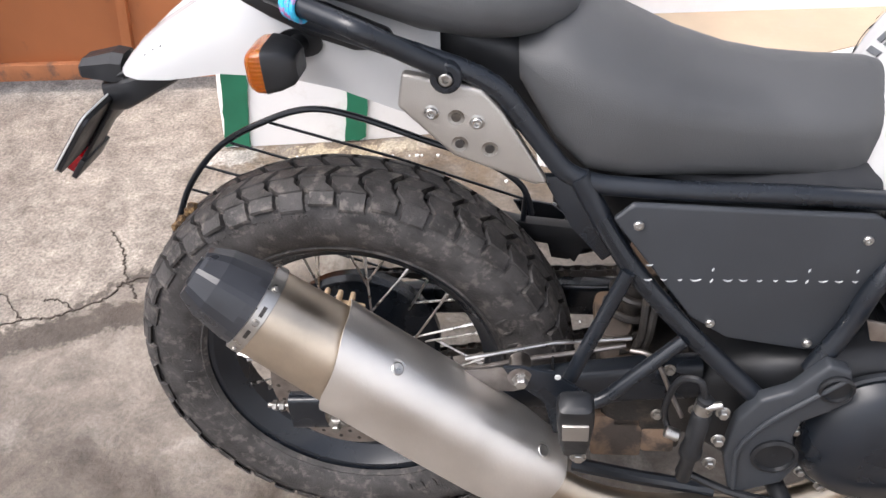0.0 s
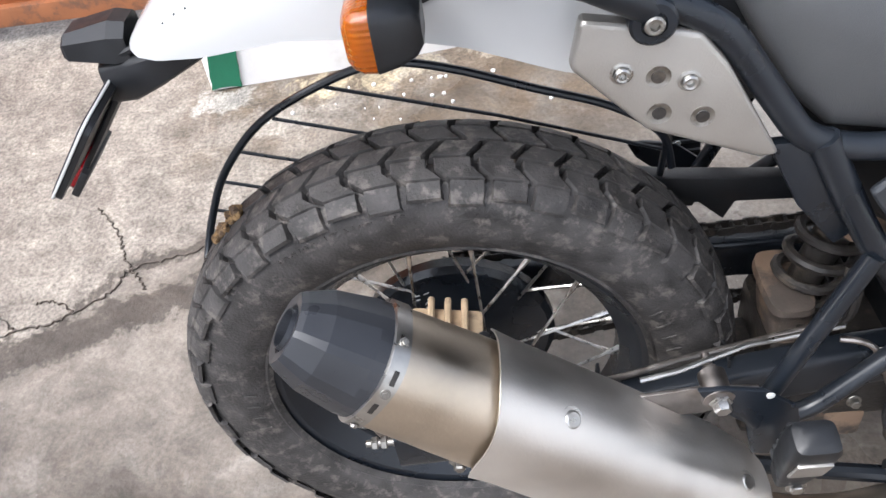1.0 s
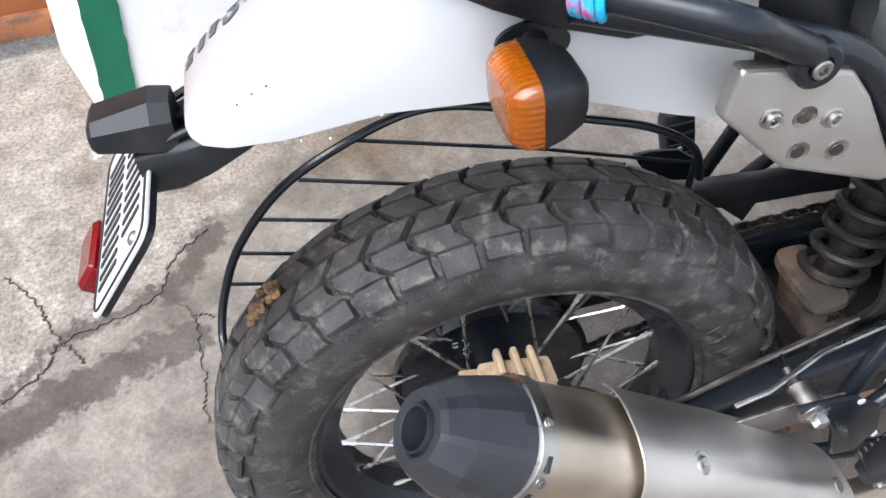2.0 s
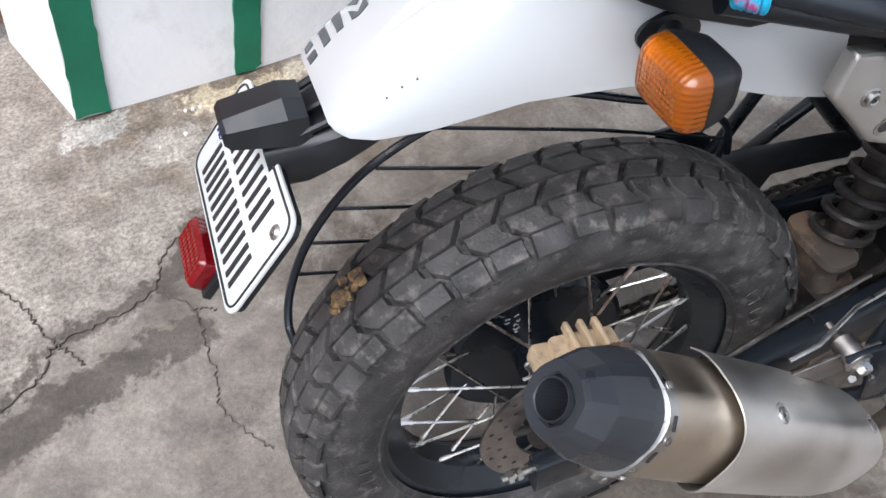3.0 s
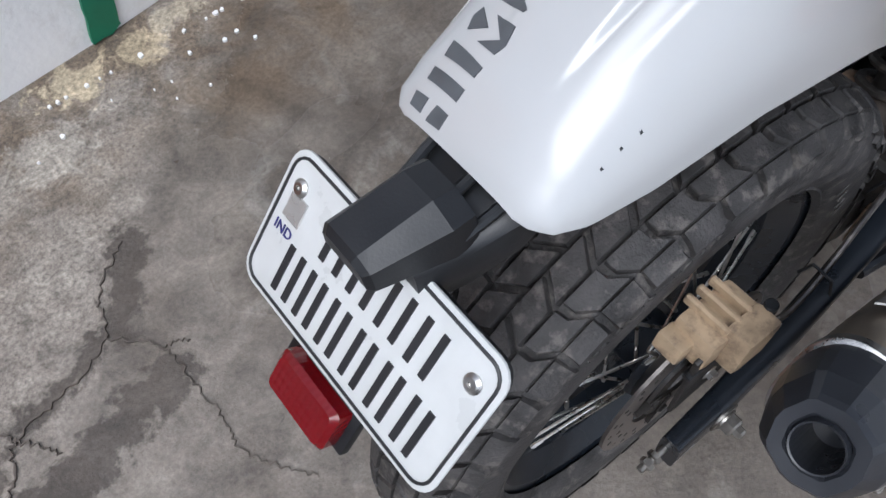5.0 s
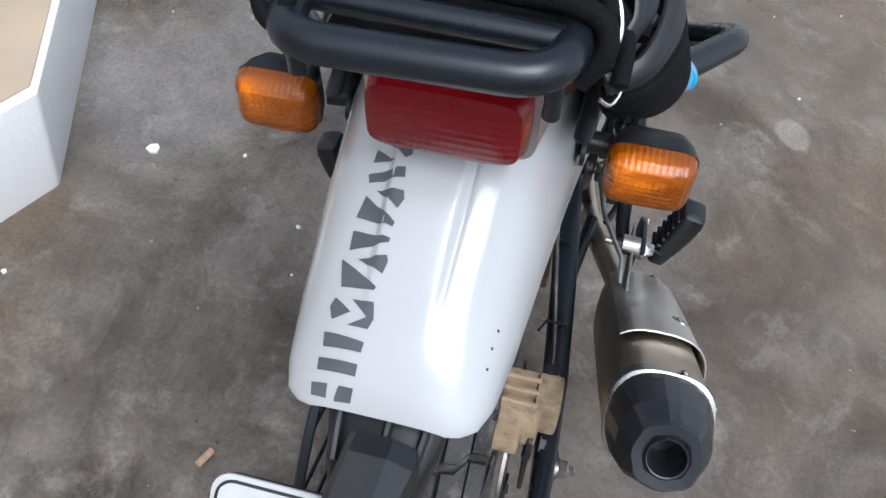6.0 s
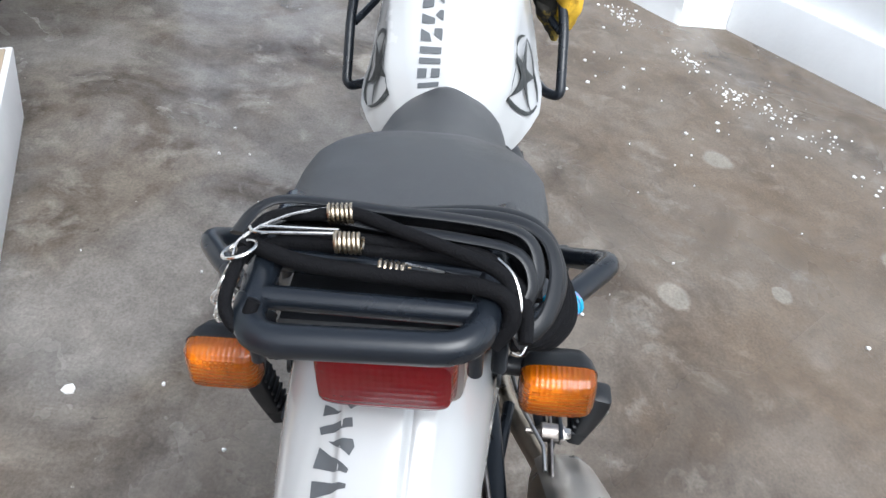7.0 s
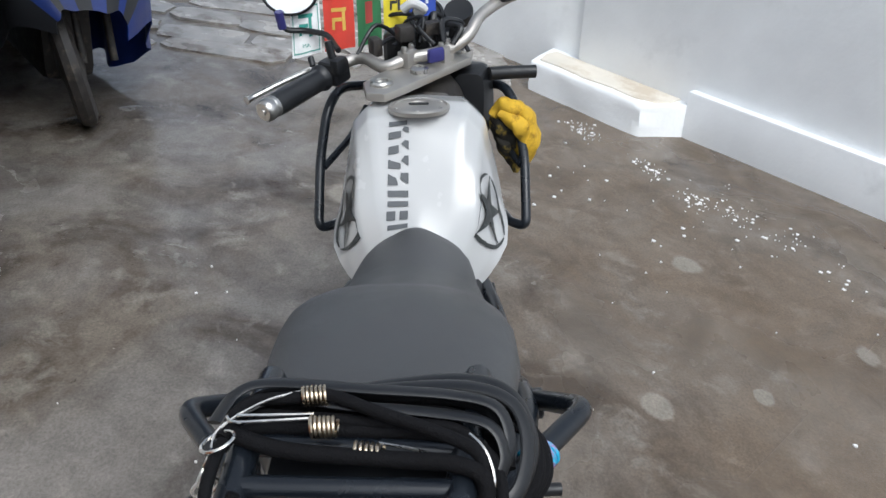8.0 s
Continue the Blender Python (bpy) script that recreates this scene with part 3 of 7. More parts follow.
# rear wheel
def tyre_mesh(carcass, bm, R, W, lug, pitches, bead):
    """Carcass with a block tread: a centre row, a middle row and side lugs on each half."""
    base = R - lug
    side = [(bead, W * 0.36), (bead + 0.006, W * 0.415), (bead + 0.009, W * 0.405), (bead + 0.014, W * 0.44), (bead + (R - bead) * 0.36, W * 0.5), (bead + (R - bead) * 0.58, W * 0.5), (base - 0.018, W * 0.46), (base - 0.006, W * 0.37), (base - 0.001, W * 0.2), (base, 0.0)]
    prof = side + [(r, -y) for r, y in side[-2::-1]]
    n = 120
    V = []
    for k in range(n):
        a = 2 * math.pi * k / n
        V.append([carcass.verts.new((r * math.cos(a), y, r * math.sin(a))) for r, y in prof])
    for i in range(n):
        a, b = V[i], V[(i + 1) % n]
        for k in range(len(prof) - 1):
            carcass.faces.new((a[k], a[k + 1], b[k + 1], b[k]))

    def surf(y, up):
        t = abs(y) / (W * 0.5)
        return base - 0.022 * t ** 3.2 + up

    rnd = random.Random(4)

    def block(corners):
        """corners: (angle, y) going round"""
        ca = sum(c[0] for c in corners) / len(corners)
        cy = sum(c[1] for c in corners) / len(corners)
        worn = rnd.uniform(-0.0008, 0.0004)
        levels = []
        for k, up in ((0.92, lug + worn), (0.965, lug - 0.0013 + worn), (1.0, -0.004)):
            ring = []
            for a, y in corners:
                ai, yi = ca + (a - ca) * k, cy + (y - cy) * k
                r = surf(y, up)
                ring.append(bm.verts.new((r * math.cos(ai), yi, r * math.sin(ai))))
            levels.append(ring)
        bm.faces.new(levels[0])
        for hi, lo in zip(levels, levels[1:]):
            for k in range(len(corners)):
                bm.faces.new((lo[k], lo[(k + 1) % len(corners)], hi[(k + 1) % len(corners)], hi[k]))

    def side_lug(a0, a1, s, long):
        rt, rb = surf(W * 0.40, lug), R - (0.034 if long else 0.026)
        m0, m1 = a0 + (a1 - a0) * 0.07, a1 - (a1 - a0) * 0.07
        rows = [(a0, a1, W * 0.386, rt - 0.003), (m0, m1, W * 0.394, rt - 0.0008), (m0, m1, W * 0.455, surf(W * 0.45, lug) - 0.003), (m0, m1, W * 0.500, rb + 0.004), (a0, a1, W * 0.498, rb)]
        V = [[bm.verts.new((r * math.cos(a), s * y, r * math.sin(a))) for a in (p, q)] for p, q, y, r in rows]
        for u, v in zip(V, V[1:]):
            bm.faces.new((u[0], u[1], v[1], v[0]))
        for k in (0, 1):
            foot = [bm.verts.new((r * math.cos(a), s * y, r * math.sin(a))) for a, y, r in ((rows[0][k], W * 0.36, rt - 0.014), (rows[-1][k], W * 0.46, rb - 0.002))]
            bm.faces.new([v[k] for v in V] + [foot[1], foot[0]])

    st = 2 * math.pi / pitches
    w = W * 0.5
    for k in range(pitches):
        for s in (1, -1):
            o = k * st + (0.5 * st if s < 0 else 0)
            g = 0.075 * st
            sk = 0.45 * st
            y0, y1, y2, y3 = 0.0016, w * 0.385, w * 0.425, w * 0.765
            block([(o + g, s * y0), (o + g + sk * 0.85, s * y1), (o + st - g + sk * 0.85, s * y1), (o + st - g, s * y0)])
            o2 = o + sk * 0.62
            ym = (y2 + y3) / 2
            block([(o2 + g, s * y2), (o2 + g - 0.02 * st, s * ym), (o2 + g - 0.34 * st, s * y3), (o2 + st - g - 0.34 * st, s * y3), (o2 + st - g - 0.02 * st, s * ym), (o2 + st - g, s * y2)])
            o3 = o2 - 0.36 * st
            side_lug(o3 + 0.07 * st, o3 + 0.97 * st, s, k % 2 == 0)
    return bm


def tyre_marks(tyre, r0, y):
    """Raised size lettering and moulded marks on the tyre's outer wall."""
    for word, size, deg in (("120/90-17 M/C 64S", 0.0165, 123.0), ("NYLON", 0.0085, 72.5)):
        cu = bpy.data.curves.new("lettering", "FONT")
        cu.body, cu.size, cu.extrude, cu.space_character = word, size, 0.0007, 1.12
        tx = new("lettering_curve", cu)
        me = bpy.data.meshes.new_from_object(tx.evaluated_get(bpy.context.evaluated_depsgraph_get()))
        bpy.data.objects.remove(tx)
        for v in me.vertices:
            a, r = radians(deg) - v.co.x / r0, r0 + v.co.y
            v.co = (r * math.cos(a), y - v.co.z - 0.0002, r * math.sin(a))
        me.materials.clear()
        me.materials.append(RUBBER)
        ob = new("lettering", me)
        ob.parent = tyre
        tagged(ob, "raised rubber size lettering")
    for deg in (27, 22, 17, 12, 188, 183, 178, 173, 300, 295, 290, 285):
        bm = bmesh.new()
        a = radians(deg)
        fr = Matrix.Translation((0.258 * math.cos(a), y, 0.258 * math.sin(a))) @ Matrix.Rotation(-a, 4, "Y")
        box(bm, (0.020, 0.0014, 0.0035), fr, 0.0004, 1)
        box(bm, (0.0035, 0.0014, 0.014), fr @ Matrix.Translation((0.0085, 0, 0.004)), 0.0004, 1)
        part("raised_mark", bm, RUBBER, tyre)


def rim_mesh(bm, R, W, n=96):
    w = W / 2
    prof = [(R, w), (R, w - 0.004), (R - 0.012, w - 0.007), (R - 0.018, w - 0.016), (R - 0.032, w * 0.35), (R - 0.032, -w * 0.35), (R - 0.018, -w + 0.016), (R - 0.012, -w + 0.007), (R, -w + 0.004), (R, -w), (R - 0.004, -w), (R - 0.015, -w + 0.003), (R - 0.024, -w + 0.014), (R - 0.038, -w * 0.38), (R - 0.038, w * 0.38), (R - 0.024, w - 0.014), (R - 0.015, w - 0.003), (R - 0.004, w)]
    return lathe(bm, prof, axis_frame((0, 0, 0), (0, 1, 0)), n, closed=True)


YAX = Matrix.Rotation(-math.pi / 2, 4, "X")


def wheel(name, label, at, R, W, rimR, rimW, pitches, disc_side, hub_r):
    bm = bmesh.new()
    lathe(bm, [(hub_r * 0.55, -0.062), (hub_r * 1.25, -0.058), (hub_r * 1.3, -0.05), (hub_r * 0.8, -0.042), (hub_r * 0.75, 0.03), (hub_r * 1.35, 0.038), (hub_r * 1.4, 0.05), (hub_r * 0.6, 0.056)], YAX, 36)
    hub = part(name, bm, BLACK, bike, label)
    hub.location = Vector(hub.location) + Vector(at)
    bm = bmesh.new()
    tread = bmesh.new()
    tyre_mesh(bm, tread, R, W, 0.0105, pitches, rimR - 0.008)
    tyre = part("tyre", bm, RUBBER, hub, "dusty black rubber tyre", angle=28)
    tagged(part("tread", tread, RUBBER, hub, angle=28), "worn dusty rubber tread blocks", kind="stuff")
    bm = bmesh.new()
    rim_mesh(bm, rimR, rimW)
    rim = part("rim", bm, BLACK, hub, "satin black spoked rim")
    # crossed spokes, nine pairs a side, with bright nipples
    for k in range(36):
        s = 1 if k % 2 else -1
        a = 2 * math.pi * (k // 2) / 18 + (0.17 if s > 0 else 0)
        lead = 0.62 if (k // 2) % 2 else -0.62
        hr = hub_r * 1.28
        p = Vector((hr * math.cos(a + lead), s * 0.046 + (0.004 if lead > 0 else -0.004), hr * math.sin(a + lead)))
        rr = rimR - 0.037
        q = Vector((rr * math.cos(a), s * 0.010, rr * math.sin(a)))
        bm = bmesh.new()
        sweep(bm, [p, p.lerp(q, 0.5), q], 0.0019, 6)
        d = (q - p).normalized()
        sweep(bm, [q - d * 0.018, q - d * 0.004, q + d * 0.002], [0.0028, 0.0034, 0.0034], 6)
        part("spoke", bm, SPOKE, hub)
    return hub, tyre, rim


REAR, REAR_TYRE, REAR_RIM = wheel("rear_wheel", "rear wheel with black spoked rim and knobbly tyre", (0, 0, 0), 0.3345, 0.128, 0.236, 0.086, 48, -1, 0.045)

tyre_marks(REAR, 0.284, -0.0630)


def mud_clump():
    mud = make("yellow_brown_mud", (0.26, 0.16, 0.07), 0.9, spread=0.45, scale=120, bump=0.6, second=(0.10, 0.065, 0.04), second_at=0.5, second_scale=90)
    rnd = random.Random(9)
    for k in range(16):
        bm = bmesh.new()
        a = radians(132.3 + rnd.uniform(-4.2, 4.2))
        c = Vector((0.336 * math.cos(a), 0.010 + rnd.uniform(-0.012, 0.012), 0.336 * math.sin(a)))
        made = bmesh.ops.create_icosphere(bm, subdivisions=2, radius=rnd.uniform(0.003, 0.008), matrix=Matrix.Translation(c))["verts"]
        for v in made:
            v.co += 0.004 * noise.noise_vector(v.co * 160)
        part("mud_clump", bm, mud, REAR, "dried yellow-brown mud clump")


mud_clump()


def disc(parent, y, R, r):
    bm = bmesh.new()
    n = 72
    lathe(bm, [(r, -0.002), (R, -0.002), (R, 0.002), (r, 0.002)], Matrix.Translation((0, y, 0)) @ YAX, n, closed=True)
    part("brake_disc", bm, DISC, parent, "worn steel brake disc with drilled holes")
    bm = bmesh.new()
    for k in range(24):
        a = 2 * math.pi * k / 24
        for j, rr in ((0, R - 0.010), (1, R - 0.024)):
            b = a + j * 0.13
            lathe(bm, [(0.0026, -0.0027), (0.0031, -0.0025), (0.0031, 0.0025), (0.0026, 0.0027)], Matrix.Translation((rr * math.cos(b), y, rr * math.sin(b))) @ YAX, 8)
    tagged(part("disc_holes", bm, GRIME, parent), kind="stuff")
    bm = bmesh.new()
    for k in range(5):
        a = 2 * math.pi * k / 5 + 0.4
        hex_bolt(bm, (0.052 * math.cos(a), y - 0.006, 0.052 * math.sin(a)), (0, -1, 0), 0.006, 0.005)
        sweep(bm, [(0.03 * math.cos(a), y - 0.003, 0.03 * math.sin(a)), ((r + 0.006) * math.cos(a), y - 0.003, (r + 0.006) * math.sin(a))], 0.006, 8, flat=0.4)
    lathe(bm, [(0.030, -0.005), (0.060, -0.005), (0.060, -0.001), (0.030, -0.001)], Matrix.Translation((0, y, 0)) @ YAX, 36, closed=True)
    part("disc_carrier", bm, GRIME, parent)


disc(REAR, -0.078, 0.12, 0.075)


def sprocket():
    bm = bmesh.new()
    teeth = 38
    poly = []
    for k in range(teeth):
        a = 2 * math.pi * k / teeth
        for f, r in ((-0.3, 0.088), (-0.12, 0.096), (0.12, 0.096), (0.3, 0.088)):
            poly.append((r * math.cos(a + f * 2 * math.pi / teeth), r * math.sin(a + f * 2 * math.pi / teeth)))
    prism(bm, poly, 0.005, Matrix.Translation((0, 0.078, 0)) @ YAX)
    lathe(bm, [(0.02, 0.052), (0.075, 0.053), (0.078, 0.064), (0.06, 0.074), (0.02, 0.078)], YAX, 40)
    part("sprocket", bm, GRIME, REAR, "oily black rear sprocket and carrier")
    # black drum-like carrier with chalk marks
    bm = bmesh.new()
    lathe(bm, [(0.02, 0.028), (0.116, 0.03), (0.124, 0.036), (0.124, 0.05), (0.02, 0.053)], YAX, 48)
    part("carrier_plate", bm, BLACK, REAR, "flat black carrier plate with white paint scribble")
    bm = bmesh.new()
    rnd = random.Random(5)
    for row in range(2):
        for k in range(5 if row == 0 else 2):
            x = -0.03 - 0.012 * row
            z = 0.088 - k * 0.0085
            pts = [(x + rnd.uniform(-0.004, 0.004), 0.0265, z + rnd.uniform(-0.003, 0.003)) for _ in range(4)]
            sweep(bm, smooth_line(pts, 3), 0.0007, 5)
    part("paint_marks", bm, PLATE, REAR, "white hand-painted scribble")


sprocket()


def chain():
    """Upper and lower run of a roller chain from the rear sprocket to the engine."""
    for (x0, z0), (x1, z1) in (((0.0, 0.093), (0.60, 0.105)), ((0.02, -0.091), (0.60, 0.02))):
        bm = bmesh.new()
        N = int((x1 - x0) / 0.0155)
        ang = math.atan2(z1 - z0, x1 - x0)
        for k in range(N):
            t = (k + 0.5) / N
            y = 0.080 + (0.0022 if k % 2 else 0)
            for s in (-1, 1):
                m = Matrix.Translation((x0 + (x1 - x0) * t, 0.080 + s * (0.007 if k % 2 else 0.0048), z0 + (z1 - z0) * t)) @ Matrix.Rotation(-ang, 4, "Y")
                box(bm, (0.0195, 0.0018, 0.012), m, 0.0)
            lathe(bm, [(0.0042, -0.008), (0.0042, 0.008)], Matrix.Translation((x0 + (x1 - x0) * (t + 0.5 / N), 0.080, z0 + (z1 - z0) * (t + 0.5 / N))) @ YAX, 8)
        part("drive_chain", bm, GRIME, bike, "oily black roller chain")


chain()


def ring_pts(w, zt, zb, x, n=28, p=3.0, y0=0.0, dome=0.0):
    """A rounded cross-section at x: half width w, from zb to zt."""
    out = []
    c, h = (zt + zb) / 2, (zt - zb) / 2
    for k in range(n):
        a = 2 * math.pi * k / n
        ca, sa = math.cos(a), math.sin(a)
        y = w * math.copysign(abs(ca) ** (2 / p), ca)
        z = h * math.copysign(abs(sa) ** (2 / p), sa)
        if z > 0:
            y *= 1 - dome * (z / h) ** 2
        out.append((x, y0 + y, c + z))
    return out


# exhaust
def exhaust():
    e = part("silencer", exhaust_can(), BRONZED, bike, "heat-tinted steel silencer canister")
    bm = bmesh.new()
    outer = []
    sect = [(0.007, 0.0185, 0.0185), (0.005, 0.0205, 0.0205), (0.004, 0.0290, 0.0295), (0.009, 0.0315, 0.0330), (0.03, 0.0405, 0.0415), (0.068, 0.0480, 0.0490), (0.082, 0.0488, 0.0498)]
    for d, a, b in sect:
        mix = 1.0 - max(0.0, min(1.0, (d - 0.03) / 0.045)) ** 2
        ring = []
        for k in range(32):
            ang = 2 * math.pi * (k + 0.5) / 32
            f = 1.06 * math.cos(math.pi / 8) / math.cos(ang % (math.pi / 4) - math.pi / 8)
            f = 1 + (f - 1) * mix
            ring.append(can_point(d, a * f, b * f, 2.4, ang))
        outer.append(ring)
    loft(bm, outer, cap=False)
    inner = [can_ring(d, r, r, 2.0, 30) for d, r in ((0.06, 0.0155), (0.010, 0.0162), (0.002, 0.0167), (0.0015, 0.0180), (0.009, 0.0195))]
    loft(bm, inner, cap=False)
    bm.faces.new([bm.verts.new(p) for p in can_ring(0.055, 0.0165, 0.0165, 2.0, 30)])
    part("end_cap", bm, CARBON, e, "grey-black faceted end cap with round outlet", angle=9)
    bm = bmesh.new()
    rings = [can_ring(d, a, b, 2.8) for d, a, b in ((0.079, 0.0485, 0.0495), (0.080, 0.0505, 0.0515), (0.0945, 0.051, 0.052), (0.0955, 0.049, 0.050))]
    loft(bm, rings)
    part("clamp_band", bm, CHROME, e, "bright steel clamp band with rivets")
    for ang in (-155, 160, 100, -100):
        p = can_point(0.0875, 0.0507, 0.0517, 2.8, math.radians(ang))
        c = can_point(0.0875, 0.001, 0.001, 2.8, math.radians(ang))
        bm = bmesh.new()
        hex_bolt(bm, p, p - c, 0.0032, 0.003)
        part("rivet", bm, DULL, e)
    for ang in (178, 140, -122):
        p = can_point(0.0875, 0.0511, 0.0520, 2.8, math.radians(ang))
        c = can_point(0.0875, 0.001, 0.001, 2.8, math.radians(ang))
        bm = bmesh.new()
        box(bm, (0.013, 0.0045, 0.0008), axis_frame(p, p - c, can_frame(0.0875)[1]), 0.0003, 1)
        part("slot", bm, GRIME, e)
    # heat shield half-shell over the outside and top
    bm = bmesh.new()
    grid = []
    for i in range(15):
        row = []
        for j in range(25):
            ang = math.radians(50 + 220 * j / 24)
            first = 0.176 + 0.064 * max(0.0, (j - 6) / 18) ** 1.4
            d = first + (0.526 - first) * i / 14
            a, b = interp(d, CAN)
            lip = 0.0016 if i < 1 else 0.0
            row.append(can_point(d, a + 0.005 + lip, b + 0.005 + lip, 2.8, ang))
        grid.append(row)
    shell(bm, grid, 0.0018)
    part("heat_shield", bm, STEEL, e, "brushed steel heat shield")
    for d, ang in ((0.2546, 116), (0.477, 108)):
        a, b = interp(d, CAN)
        p = can_point(d, a + 0.0045, b + 0.0045, 2.8, math.radians(ang))
        q = can_point(d, 0.001, 0.001, 2.8, math.radians(ang))
        m = axis_frame(p, p - q)
        bm = bmesh.new()
        lathe(bm, [(0.0125, -0.002), (0.012, 0.0012), (0.0085, 0.0002), (0.008, 0.003), (0.0065, 0.0042), (0.0012, 0.0036)], m, 20)
        part("shield_bolt", bm, CHROME, e)
    bm = bmesh.new()
    bmesh_pts = smooth_line([(0.27, -0.211, -0.012), (0.34, -0.203, -0.070), (0.42, -0.185, -0.115), (0.50, -0.160, -0.145), (0.60, -0.13, -0.175), (0.72, -0.10, -0.15), (0.88, -0.04, -0.06), (0.95, 0.0, 0.05), (0.93, 0.0, 0.16)], 6)
    sweep(bm, bmesh_pts, 0.021, 16)
    part("header_pipe", bm, BRONZED, bike, "dull heat-stained exhaust pipe")


TIP = Vector((-0.1126, -0.213, 0.3171))
AXIS = Vector((0.493, 0.006, -0.424)).normalized()
LINE = [TIP + AXIS * (0.12 * k) for k in range(6)]
CAN = [(0.0, 0.047, 0.045), (0.095, 0.0485, 0.0500), (0.19, 0.0500, 0.0550), (0.33, 0.0505, 0.0575), (0.45, 0.0500, 0.0565), (0.50, 0.046, 0.051), (0.535, 0.038, 0.040)]
_fine = smooth_line(LINE, 24)
_len = [0.0]
for _a, _b in zip(_fine, _fine[1:]):
    _len.append(_len[-1] + (_b - _a).length)


def can_frame(d):
    if d <= 0:
        t = (_fine[1] - _fine[0]).normalized()
        return _fine[0] + t * d, t
    for i in range(len(_len) - 1):
        if d <= _len[i + 1]:
            f = (d - _len[i]) / (_len[i + 1] - _len[i])
            return _fine[i].lerp(_fine[i + 1], f), (_fine[i + 1] - _fine[i]).normalized()
    return _fine[-1], (_fine[-1] - _fine[-2]).normalized()


def can_point(d, a, b, p, ang):
    """a: half width across, b: half height; the angle 180 degrees points outwards to the right side, 90 up."""
    c, t = can_frame(d)
    side = Vector((0, 1, 0))
    up = t.cross(side).normalized()
    if up.z < 0:
        up = -up
    ca, sa = math.cos(ang), math.sin(ang)
    return c + side * (a * math.copysign(abs(ca) ** (2 / p), ca)) + up * (b * math.copysign(abs(sa) ** (2 / p), sa))


def can_ring(d, a, b, p, n=36):
    return [can_point(d, a, b, p, 2 * math.pi * k / n) for k in range(n)]


def exhaust_can():
    bm = bmesh.new()
    loft(bm, [can_ring(0.085 + 0.447 * i / 16, *interp(0.085 + 0.447 * i / 16, CAN), 2.8) for i in range(17)])
    return bm


exhaust()

# tail fender
FEN = [(-0.219, 0.044, 0.498, 0.494), (-0.216, 0.054, 0.502, 0.492), (-0.208, 0.063, 0.510, 0.490), (-0.19, 0.070, 0.526, 0.488), (-0.15, 0.076, 0.552, 0.489), (-0.08, 0.083, 0.590, 0.498), (0.0, 0.091, 0.622, 0.494), (0.06, 0.098, 0.632, 0.482), (0.13, 0.108, 0.632, 0.458), (0.20, 0.112, 0.62, 0.44)]


def fender_point(x, v, lift=0.0):
    w, zt, ze = interp(x, FEN)
    rib = 0.0055 * min(1.0, max(0.0, (0.32 - abs(v)) / 0.05)) * min(1.0, max(0.0, (x + 0.175) / 0.06))
    fade = min(1.0, max(0.0, (x + 0.172) / 0.07))
    crease = fade * (0.0016 * math.exp(-(((v + 0.56) / 0.05) ** 2)) - 0.0022 * math.exp(-(((v + 0.34) / 0.022) ** 2)))
    z = ze + (zt - ze) * max(0.0, 1 - abs(v) ** 3.2) ** 0.62 + rib + crease + lift
    return Vector((x, w * v + 0.003, z))


def tail_fender():
    bm = bmesh.new()
    grid = []
    for i in range(48):
        x = -0.219 + 0.397 * (i / 47) ** 1.3
        grid.append([fender_point(x, -1 + 2 * j / 110) for j in range(111)])
    shell(bm, grid, 0.003)
    return part("tail_fender", bm, WHITE, bike, "glossy white tail fender with small chips", angle=50)


FENDER = tail_fender()


def decal(parent, surf, quad, name="decal", mat=DECAL, k=5):
    """A thin patch on a surface: quad of four (u, v) corners."""
    bm = bmesh.new()
    grid = []
    a, b, c, d = quad
    for i in range(k + 1):
        s = i / k
        row = []
        for j in range(k + 1):
            t = j / k
            u = (a[0] * (1 - t) + b[0] * t) * (1 - s) + (d[0] * (1 - t) + c[0] * t) * s
            v = (a[1] * (1 - t) + b[1] * t) * (1 - s) + (d[1] * (1 - t) + c[1] * t) * s
            row.append(surf(u, v))
        grid.append(row)
    shell(bm, grid, 0.0006)
    return part(name, bm, mat, parent)


